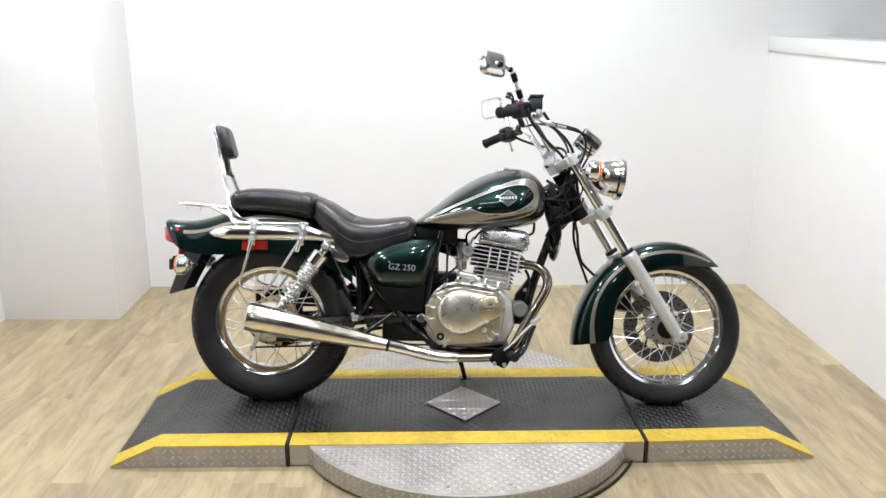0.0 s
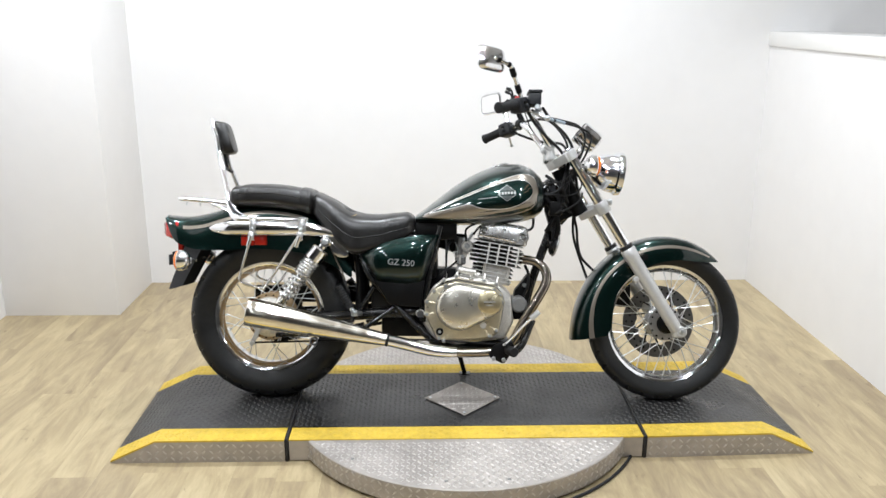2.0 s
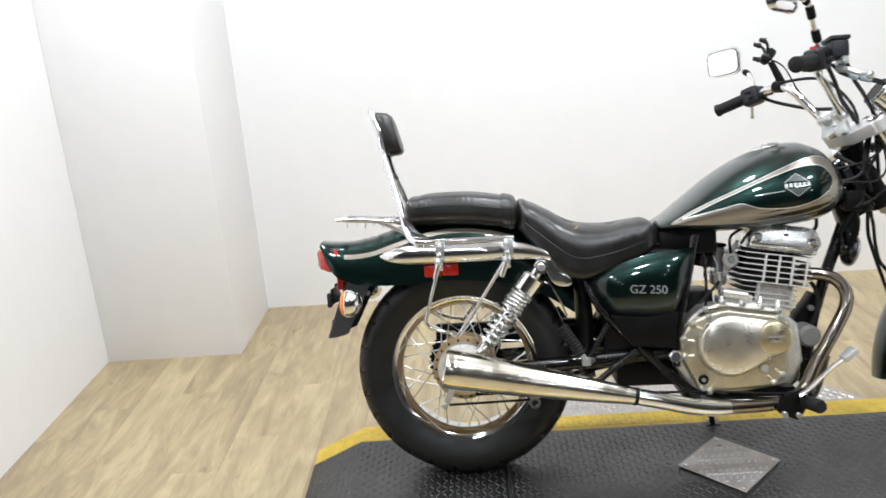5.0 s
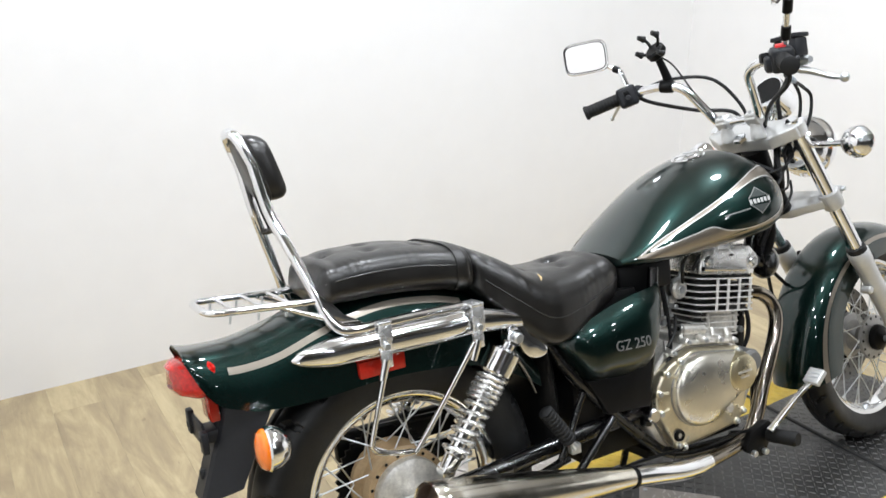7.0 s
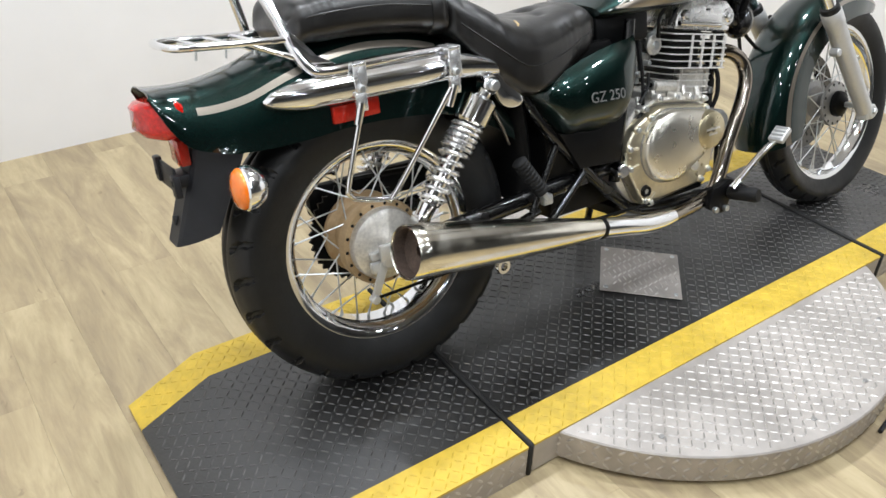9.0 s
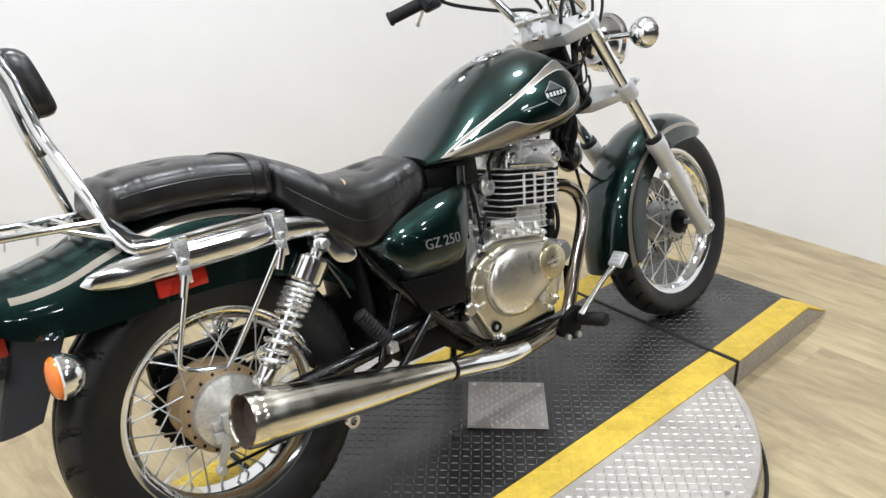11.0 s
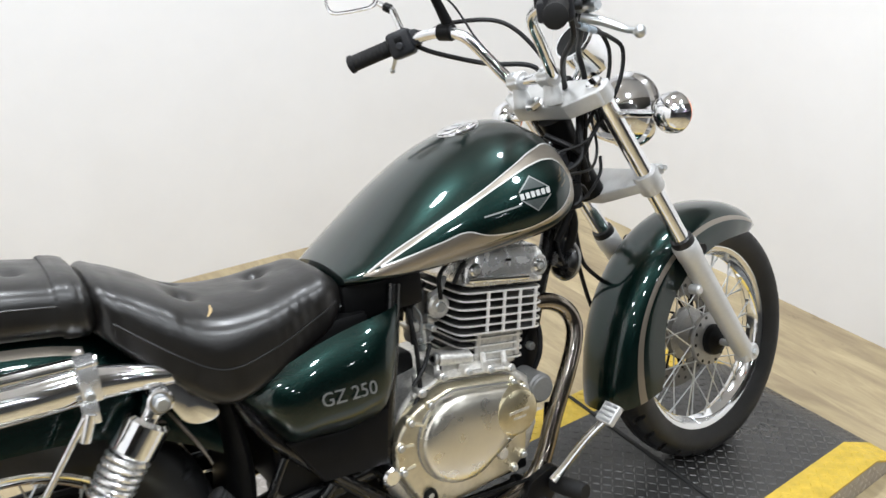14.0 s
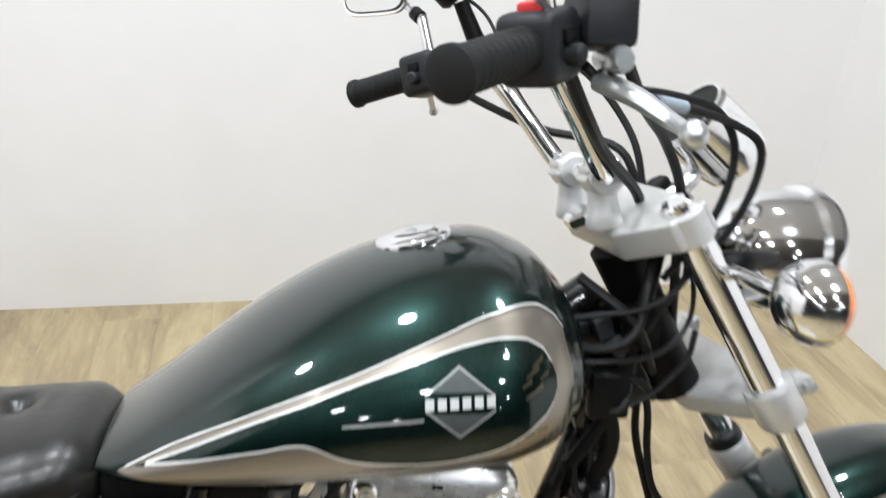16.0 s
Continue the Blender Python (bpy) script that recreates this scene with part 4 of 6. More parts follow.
for s in (-1, 1):
    indicator(Vector((1.162, s * 0.230, 0.858)), (1, 0, -0.05), [(1.152, s * 0.205, 0.858), (1.150, s * 0.160, 0.860), (1.150, s * 0.105, 0.862)], steered, "chrome front indicator with amber lens")
    indicator(Vector((-0.292, s * 0.178, 0.522)), (-1, 0, 0.05), [(-0.288, s * 0.145, 0.522), (-0.285, s * 0.10, 0.520), (-0.280, s * 0.055, 0.518)], lambda b: b, "chrome rear indicator with amber lens")

# ---- front fender
ff_out = curve([49.5, 57, 70, 85, 100, 120, 140, 160, 175, 190], [0.312, 0.317, 0.323, 0.327, 0.329, 0.330, 0.331, 0.337, 0.347, 0.362])
ff_in = curve([49.5, 57, 70, 85, 100, 120, 140, 160, 175, 190], [0.304, 0.284, 0.270, 0.264, 0.262, 0.264, 0.268, 0.266, 0.256, 0.246])
ff_w = curve([49.5, 57, 70, 100, 150, 190], [0.030, 0.052, 0.068, 0.078, 0.080, 0.080])


ff_skirt = curve([49.5, 57, 70, 85, 100, 120, 150, 170, 182, 190], [0.0, 0.008, 0.018, 0.025, 0.030, 0.036, 0.042, 0.044, 0.034, 0.012])


def ff_point(deg, s, lift=0.0):
    """A point on the front fender; past s = 1 the flat skirt runs on towards the axle."""
    ro, ri, w = ff_out(deg), ff_in(deg), ff_w(deg)
    if abs(s) > 1:
        r, a = ri - (abs(s) - 1) * 2 * ff_skirt(deg), radians(deg)
        return FRONT + Vector((r * math.cos(a), math.copysign(w * (1.02 - 0.02 * abs(s)) + lift, s), r * math.sin(a)))
    ph = s * math.pi / 2
    y = w * spow(math.sin(ph), 0.78)
    r = ri + (ro - ri) * abs(math.cos(ph)) ** 0.78
    n = Vector((0, math.sin(ph), 0)) * lift
    a = radians(deg)
    return FRONT + Vector(((r + lift * math.cos(ph)) * math.cos(a), y, (r + lift * math.cos(ph)) * math.sin(a))) + n


degs = list(np.linspace(49.5, 190, 70))
ffs = part("front_fender", steered(shell([[ff_point(d, s) for s in np.linspace(1.5, -1.5, 49)] for d in degs], 0.0025)), M_GREEN, bike, "dark green front fender with a silver side stripe")
for s in (-1, 1):
    strip = [[ff_point(d, s * q, 0.0012) for q in np.linspace(0.745, 0.855, 5)] for d in degs[4:]]
    part("silver_stripe", steered(rings(strip, False, False)), M_SILVER, ffs)
for s in (-1, 1):
    part("fender_stay", steered(tube([ff_point(112, s * 0.96), ff_point(112, s * 0.96) + Vector((0.0, s * 0.03, 0.0))], 0.012, 10, 1)), M_SATIN, ffs)
part("brake_caliper", steered(joined(box(1.318, 1.372, 0.036, 0.092, 0.345, 0.440, 0.012, 3), drum((1.345, 0.09, 0.395), (1.345, 0.104, 0.395), 0.026, 0.004, 20))), M_SATIN, bike, "black front brake caliper")

# ---- tank
TX = [0.548, 0.575, 0.62, 0.70, 0.80, 0.88, 0.95, 0.995, 1.018, 1.030]
t_top = curve(TX, [0.692, 0.711, 0.746, 0.807, 0.861, 0.882, 0.879, 0.852, 0.820, 0.780])
t_bot = curve(TX, [0.662, 0.657, 0.654, 0.652, 0.655, 0.660, 0.668, 0.686, 0.710, 0.742])
t_w = curve(TX, [0.098, 0.121, 0.142, 0.166, 0.186, 0.193, 0.184, 0.150, 0.106, 0.034])
t_mid = curve(TX, [0.676, 0.680, 0.692, 0.712, 0.734, 0.744, 0.750, 0.755, 0.760, 0.761])
TN, TU = 2.35, 1.86         # how full the section is below and above its widest line


def tank_side(x, z, lift=0.0):
    """The point on the tank's right flank over x and z."""
    w, c = t_w(x), t_mid(x)
    h = (t_top(x) - c) if z > c else (c - t_bot(x))
    k = min(abs(z - c) / h, 0.999)
    e = TU if z > c else TN
    y = w * (1 - k ** e) ** (1 / e)
    nz = math.copysign((k ** (e - 1)) * w / h, z - c)
    ny = max((y / w), 1e-3) ** (e - 1)
    ln = math.hypot(ny, nz)
    return Vector((x, -(y + lift * ny / ln), z + lift * nz / ln))


loops = []
for x in np.concatenate([np.linspace(0.548, 0.98, 46), np.linspace(0.985, 1.030, 14)]):
    w, c, ht, hb2 = t_w(x), t_mid(x), t_top(x) - t_mid(x), t_mid(x) - t_bot(x)
    loops.append([(x, w * spow(math.cos(a), 2 / (TU if math.sin(a) > 0 else TN)), c + (ht if math.sin(a) > 0 else hb2) * spow(math.sin(a), 2 / (TU if math.sin(a) > 0 else TN))) for a in np.linspace(0, 2 * math.pi, 56, endpoint=False)])
tank = part("fuel_tank", rings(loops), M_GREEN, bike, "dark green teardrop fuel tank with silver side flash")


def flank(name, upper_f, lower_f, xs, lift, mat, mirror=True, rows=7, label=""):
    """A thin painted shape on both flanks, between two height curves."""
    for s in ((1, -1) if mirror else (1,)):
        grid = []
        for x in xs:
            row = [tank_side(x, lower_f(x) + (upper_f(x) - lower_f(x)) * k / rows, lift) for k in range(rows + 1)]
            grid.append([Vector((p.x, p.y * s, p.z)) for p in row])
        part(name, rings(grid, False, False), mat, tank, label)


SX = [0.572, 0.62, 0.70, 0.79, 0.86, 0.915, 0.945, 0.966, 0.982, 0.990, 0.992]
s_up = curve(SX, [0.684, 0.712, 0.750, 0.789, 0.818, 0.836, 0.840, 0.835, 0.820, 0.800, 0.782])
s_lo = curve(SX, [0.683, 0.680, 0.678, 0.680, 0.688, 0.698, 0.707, 0.717, 0.736, 0.757, 0.775])
flank("silver_flash", s_up, s_lo, np.linspace(0.573, 0.9915, 60), 0.0008, M_SILVER, label="silver teardrop flash")
GX = [0.590, 0.64, 0.70, 0.745, 0.775, 0.83, 0.89, 0.925, 0.95, 0.965, 0.970]
g_up = curve(GX, [0.692, 0.716, 0.744, 0.763, 0.776, 0.797, 0.815, 0.819, 0.813, 0.797, 0.782])
g_lo = curve(GX, [0.691, 0.704, 0.719, 0.728, 0.718, 0.713, 0.719, 0.731, 0.747, 0.762, 0.776])
flank("green_inset", g_up, g_lo, np.linspace(0.591, 0.9695, 60), 0.0018, M_GREEN, label="green inset panel")
flank("pinstripe", g_up, lambda x: g_up(x) - 0.0022, np.linspace(0.60, 0.965, 50), 0.0026, M_PIN, rows=1)
flank("pinstripe", lambda x: g_lo(x) + 0.0022, g_lo, np.linspace(0.60, 0.965, 50), 0.0026, M_PIN, rows=1)
flank("pinstripe", s_up, lambda x: s_up(x) - 0.0016, np.linspace(0.58, 0.985, 50), 0.0026, M_PIN, rows=1)
# the maker's mark, as plain shapes
bx, bz = 0.877, 0.770
for up in (1, -1):
    edge = lambda x: bz + up * max(0.0085, 0.027 - abs(x - bx) * 0.72)
    inner = lambda x: bz + up * 0.0085
    flank("badge_plate", edge if up > 0 else inner, inner if up > 0 else edge, np.linspace(bx - 0.025, bx + 0.025, 13), 0.0028, M_DIMDECAL, rows=4, label="plain dim silver chevron")
for k in range(6):
    u = bx - 0.0270 + k * 0.0108
    flank("badge_bar", lambda x: bz + 0.0046 + (x - bx) * 0.05, lambda x: bz - 0.0046 + (x - bx) * 0.05, np.linspace(u - 0.0038, u + 0.0038, 3), 0.0036, M_MARK, rows=2, label="plain block in place of a letter")
for b0, b1 in ((bx - 0.031, bx), (bx, bx + 0.031)):
    flank("badge_edge", lambda x: bz + 0.0290 - abs(x - bx) * 0.72, lambda x: bz + 0.0266 - abs(x - bx) * 0.72, np.linspace(b0, b1, 6), 0.0034, M_DECAL, rows=1)
    flank("badge_edge", lambda x: bz - 0.0266 + abs(x - bx) * 0.72, lambda x: bz - 0.0290 + abs(x - bx) * 0.72, np.linspace(b0, b1, 6), 0.0034, M_DECAL, rows=1)
flank("badge_streak", lambda x: bz - 0.013 + (x - 0.84) * 0.12, lambda x: bz - 0.0155 + (x - 0.84) * 0.12, np.linspace(0.775, 0.845, 6), 0.0032, M_DECAL, rows=1)
for kx, kz, kl in ((0.938, 0.782, 0.010), (0.944, 0.790, 0.014), (0.950, 0.797, 0.012), (0.956, 0.786, 0.010), (0.948, 0.776, 0.012), (0.939, 0.772, 0.007)):
    flank("scroll_mark", lambda x: kz + 0.0022 + (x - kx) * 0.6, lambda x: kz - 0.0012 + (x - kx) * 0.4, np.linspace(kx - kl / 2, kx + kl / 2, 4), 0.0032, M_SCROLL, rows=1)

cap_at = Vector((0.856, 0, t_top(0.856) - 0.003))
cap_n = Vector((-(t_top(0.868) - t_top(0.828)) / 0.04, 0, 1)).normalized()
cap = part("fuel_cap", lathe([(0, 0.008), (0.022, 0.008), (0.031, 0.0065), (0.034, 0.004), (0.036, 0.0045), (0.040, 0.003), (0.041, 0.0), (0.041, -0.006), (0, -0.006)], cap_at, cap_n, 40), M_CHROME, tank, "chrome fuel filler cap")
part("cap_lock", moved(box(-0.011, 0.011, -0.006, 0.006, 0.0070, 0.0088, 0.0008), Matrix.Translation(cap_at) @ cap_n.to_track_quat("Z", "Y").to_matrix().to_4x4()), M_ZINC, cap)

# ---- seats


def cushion(xs, top, bot, wid, n=3.0, pts=48, steps=40, crease=(), low=3.0, folds=()):
    ft, fb, fw = curve(xs, top), curve(xs, bot), curve(xs, wid)
    out = []
    for x in np.linspace(xs[0], xs[-1], steps):
        c, h, w = (ft(x) + fb(x)) / 2, (ft(x) - fb(x)) / 2, fw(x)
        ring = []
        for a in np.linspace(0, 2 * math.pi, pts, endpoint=False):
            e = n if math.sin(a) > 0 else low
            y, z = w * spow(math.cos(a), 2 / e), c + h * spow(math.sin(a), 2 / e)
            flare = 1 + 0.05 * max(0, -math.sin(a))
            p = Vector((x, y * flare, z))
            for cx, cy, cr, depth in crease:
                if math.sin(a) > 0.2:
                    q = ((x - cx) ** 2 + (p.y - cy) ** 2) / cr ** 2
                    p.z -= depth * math.exp(-q)
            for x0, x1, period, amp, lean, g0, g1 in folds:
                g = math.degrees(math.asin(max(-1, min(1, math.sin(a)))))
                if x0 < x < x1 and g0 < g < g1:
                    win = math.sin(math.pi * (x - x0) / (x1 - x0)) * math.sin(math.pi * (g - g0) / (g1 - g0))
                    ph = (x + lean * (g - 30) / 40) / period
                    p += Vector((0, math.copysign(0.7, y), 0.7)) * amp * win * (math.sin(2 * math.pi * ph) + 0.5 * math.sin(2 * math.pi * ph * 0.63 + 1.3))
            ring.append(p)
        out.append(ring)
    return rings(out), ft, fb, fw


RX = [0.160, 0.175, 0.205, 0.250, 0.31, 0.40, 0.48, 0.525, 0.545]
bm, rt, rb, rw = cushion(RX, [0.750, 0.770, 0.763, 0.740, 0.706, 0.692, 0.699, 0.697, 0.680], [0.70, 0.684, 0.648, 0.600, 0.550, 0.560, 0.588, 0.612, 0.634],
                         [0.080, 0.104, 0.122, 0.142, 0.152, 0.138, 0.114, 0.098, 0.080], 2.7, 96, 170,
                         [(0.300, 0.055, 0.018, 0.021), (0.300, -0.045, 0.018, 0.021), (0.441, 0.022, 0.018, 0.021), (0.420, -0.050, 0.012, 0.005)], 7.0, [(0.385, 0.515, 0.0180, 0.00035, 0.010, -14, 40), (0.215, 0.290, 0.0240, 0.0005, -0.008, -8, 44)])
seat = part("rider_seat", bm, M_LEATHER, bike, "creased black leather rider seat with a small tear")


def seat_side(x, f, s, lift=0.001, n=2.7, ft=None, fb=None, fw=None):
    """A point on a seat's flank; f runs from the bottom edge (0) to the crown (1)."""
    ft, fb, fw = ft or rt, fb or rb, fw or rw
    a = radians(-60 + 130 * f)
    c, h, w = (ft(x) + fb(x)) / 2, (ft(x) - fb(x)) / 2, fw(x) + lift
    return Vector((x, s * w * spow(math.cos(a), 2 / n) * (1 + 0.05 * max(0, -math.sin(a))), c + (h + lift) * spow(math.sin(a), 2 / n)))


for s in (-1, 1):
    part("seam_piping", tube([seat_side(x, 0.42, s) for x in np.linspace(0.19, 0.53, 14)], 0.0014, 6, 3), M_LEATHER, seat)
for cx, cy in ((0.300, 0.055), (0.300, -0.045), (0.441, 0.022)):
    part("seat_button", drum((cx, cy, rt(cx) - 0.028), (cx, cy, rt(cx) - 0.0195), 0.006, 0.002, 12), M_LEATHER, seat)
tear = [seat_side(0.318, 0.80, -1, 0.0006), seat_side(0.326, 0.86, -1, 0.0006), seat_side(0.331, 0.93, -1, 0.0006)]
part("seat_tear", tube(tear, [0.0012, 0.0029, 0.0012], 8, 5, 0.5), M_FOAM, seat, "torn slit showing yellow foam")

QX = [-0.147, -0.136, -0.10, -0.03, 0.05, 0.12, 0.162, 0.178]
bm, qt, qb, qw = cushion(QX, [0.752, 0.780, 0.797, 0.803, 0.800, 0.788, 0.778, 0.752], [0.738, 0.720, 0.713, 0.712, 0.706, 0.696, 0.690, 0.702], [0.070, 0.096, 0.110, 0.117, 0.120, 0.118, 0.114, 0.090], 3.2, 88, 150,
                         [(-0.09, 0.0, 0.016, 0.011), (-0.007, 0.030, 0.015, 0.010), (0.085, -0.040, 0.015, 0.010), (-0.02, -0.05, 0.014, 0.008)], 3.0, [(-0.120, -0.030, 0.0140, 0.0006, 0.003, 0, 52), (0.000, 0.075, 0.0170, 0.0005, -0.004, 0, 52)])
pil = part("pillion_seat", bm, M_LEATHER, bike, "black leather pillion seat with a cross strap")
strap = [[Vector((x, (qw(x) + 0.003) * spow(math.cos(a), 2 / 3.2), (qt(x) + qb(x)) / 2 + ((qt(x) - qb(x)) / 2 + 0.003) * spow(math.sin(a), 2 / 3.2))) for a in np.linspace(radians(-50), radians(230), 50)] for x in (0.128, 0.134, 0.160, 0.166)]
part("strap", shell([list(r) for r in zip(*strap)], 0.002), M_LEATHER, pil, "black leather strap across the seat")
for s in (-1, 1):
    part("seam_piping", tube([seat_side(x, 0.50, s, 0.001, 3.2, qt, qb, qw) for x in np.linspace(-0.132, 0.125, 12)], 0.0014, 6, 3), M_LEATHER, pil)

# ---- rear fender
BX = [-0.388, -0.362, -0.30, -0.23, -0.15, -0.06, 0.05, 0.14, 0.22, 0.27, 0.312]
f_top = curve(BX, [0.681, 0.678, 0.677, 0.690, 0.714, 0.730, 0.729, 0.708, 0.650, 0.590, 0.520])
f_bot = curve(BX, [0.670, 0.610, 0.566, 0.556, 0.556, 0.562, 0.558, 0.545, 0.515, 0.485, 0.455])
f_w = curve(BX, [0.058, 0.072, 0.084, 0.093, 0.098, 0.101, 0.102, 0.100, 0.096, 0.092, 0.088])


def fender_at(x, z, s, lift=0.0):
    k = min(max((z - f_bot(x)) / (f_top(x) - f_bot(x)), 0), 1)
    return Vector((x, s * ((f_w(x)) * (1 - k ** 2.6) ** (1 / 2.6) + lift), z + lift * k))


grid = []
for x in np.linspace(-0.388, 0.312, 70):
    grid.append([(x, f_w(x) * spow(math.sin(a), 2 / 2.6), f_bot(x) + (f_top(x) - f_bot(x)) * abs(math.cos(a)) ** (2 / 2.6)) for a in np.linspace(math.pi / 2, -math.pi / 2, 41)])
fender = part("rear_fender", shell(grid, 0.0025), M_GREEN, bike, "dark green rear fender with silver stripes")
st_mid = curve([-0.345, -0.29, -0.238, -0.155, -0.072, 0.0, 0.052, 0.11, 0.165], [0.640, 0.637, 0.643, 0.668, 0.689, 0.695, 0.691, 0.681, 0.664])
for s in (-1, 1):
    part("silver_stripe", rings([[fender_at(x, st_mid(x) + d, s, 0.0028) for d in np.linspace(-0.007, 0.005, 5)] for x in np.linspace(-0.318, 0.150, 54)], False, False), M_SILVER, fender)
    part("silver_edge", tube([(0.232, s * 0.100, 0.572), (0.254, s * 0.102, 0.530), (0.274, s * 0.102, 0.490), (0.290, s * 0.100, 0.450)], [0.004, 0.006, 0.006, 0.004], 8, 5, 0.5), M_SILVER, fender)
    # chrome strut cover along the fender
    loops = []
    for k in range(36):
        t = k / 35
        x = -0.212 + 0.464 * t
        r = 0.027 * min(1, (max(t, 0.0005) / 0.16)) ** 0.45 * (1 - 0.50 * max(0, (t - 0.72) / 0.28) ** 1.7)
        zc = 0.636 + 0.004 * t - 0.022 * max(0, (t - 0.72) / 0.28) ** 1.6
        yc = s * (0.100 + 0.031 * min(1, t * 1.6))
        loops.append([(x, yc + 0.020 * (r / 0.027) * math.cos(a), zc + r * math.sin(a)) for a in np.linspace(0, 2 * math.pi, 24, endpoint=False)])
    part("strut_cover", rings(loops), M_CHROME, bike, "tapered chrome fender strut cover")

# ---- sissy bar, pad and rack
for s in (-1, 1):
    part("sissy_bar_side", tube([(0.158, s * 0.126, 0.668), (0.02, s * 0.120, 0.671), (-0.088, s * 0.118 + 0.003, 0.670), (-0.121, s * 0.117 + 0.012, 0.679), (-0.137, s * 0.112 + 0.020, 0.708), (-0.148, s * 0.099 + 0.024, 0.752), (-0.162, s * 0.083 + 0.027, 0.800), (-0.178, s * 0.066 + 0.028, 0.850), (-0.193, s * 0.051 + 0.029, 0.902), (-0.207, s * 0.047 + 0.030, 0.985)], 0.0102, 14, 6), M_CHROME, bike, "bright chrome sissy bar upright")
    part("gusset", plate([(-0.147, 0.746), (-0.138, 0.706), (-0.116, 0.678), (-0.062, 0.674), (-0.102, 0.698), (-0.126, 0.728)], s * 0.112 + 0.013, s * 0.112 + 0.019, 0.001), M_CHROME, bike)
part("sissy_bar_top", tube([(-0.207, -0.017, 0.985), (-0.221, -0.012, 1.022), (-0.229, 0.008, 1.043), (-0.229, 0.052, 1.043), (-0.221, 0.072, 1.022), (-0.207, 0.077, 0.985)], 0.0102, 14, 6), M_CHROME, bike, "chrome sissy bar top loop")
pad_c = Vector((-0.186, 0.028, 0.977))
pl = []
for k, (dx, g) in enumerate(((-0.026, 0.80), (-0.022, 0.93), (-0.012, 1.0), (0.006, 1.0), (0.018, 0.95), (0.026, 0.84), (0.029, 0.6))):
    pl.append([pad_c + Vector((dx - 0.28 * (0.062 * g * spow(math.sin(a), 0.55)), 0.051 * g * spow(math.cos(a), 0.55), 0.062 * g * spow(math.sin(a), 0.55))) for a in np.linspace(0, 2 * math.pi, 44, endpoint=False)])
pad = part("backrest_pad", rings(pl), M_LEATHER, bike, "black leather backrest pad")
part("pad_piping", tube([pad_c + Vector((-0.010 - 0.28 * 0.0622 * spow(math.sin(a), 0.55), 0.0515 * spow(math.cos(a), 0.55), 0.0625 * spow(math.sin(a), 0.55))) for a in np.linspace(0, 2 * math.pi, 49)], 0.0022, 6, 1), M_LEATHER, pad)
part("pad_bracket", tube([(-0.206, 0.03, 1.0), (-0.190, 0.029, 0.908), (-0.178, 0.028, 0.862), (-0.177, 0.090, 0.852)], 0.006, 8, 4), M_SATIN, bike)
part("pad_bracket", tube([(-0.178, 0.028, 0.862), (-0.177, -0.036, 0.852)], 0.006, 8, 1), M_SATIN, bike)
rack_z = lambda x: 0.744 - 0.075 * (x + 0.335)
rk = part("luggage_rack", joined(tube([(-0.135, -0.085, rack_z(-0.135)), (-0.25, -0.080, rack_z(-0.25)), (-0.318, -0.076, rack_z(-0.318)), (-0.336, -0.055, rack_z(-0.336)), (-0.338, 0, rack_z(-0.338)), (-0.336, 0.055, rack_z(-0.336)), (-0.318, 0.076, rack_z(-0.318)), (-0.25, 0.080, rack_z(-0.25)), (-0.135, 0.085, rack_z(-0.135))], 0.0066, 12, 6)), M_CHROME, bike, "small chrome luggage rack")
for x in (-0.290, -0.240, -0.190):
    part("cross_bar", tube([(x, -0.079, rack_z(x)), (x, 0.079, rack_z(x))], 0.0045, 10, 1), M_CHROME, rk)
    for s in (-1, 1):
        part("tie_peg", tube([(x - 0.01, s * 0.078, rack_z(x) - 0.004), (x - 0.013, s * 0.078, rack_z(x) - 0.020)], 0.0022, 6, 1), M_ZINC, rk)
for s in (-1, 1):
    part("rack_strut", tube([(-0.212, s * 0.080, rack_z(-0.212) - 0.003), (-0.124, s * 0.113 + 0.014, 0.692)], 0.0055, 10, 1), M_CHROME, rk)
    part("rack_plate", box(-0.175, -0.135, s * 0.080 - 0.010, s * 0.080 + 0.010, rack_z(-0.155) - 0.004, rack_z(-0.155) + 0.004, 0.002), M_CHROME, rk)

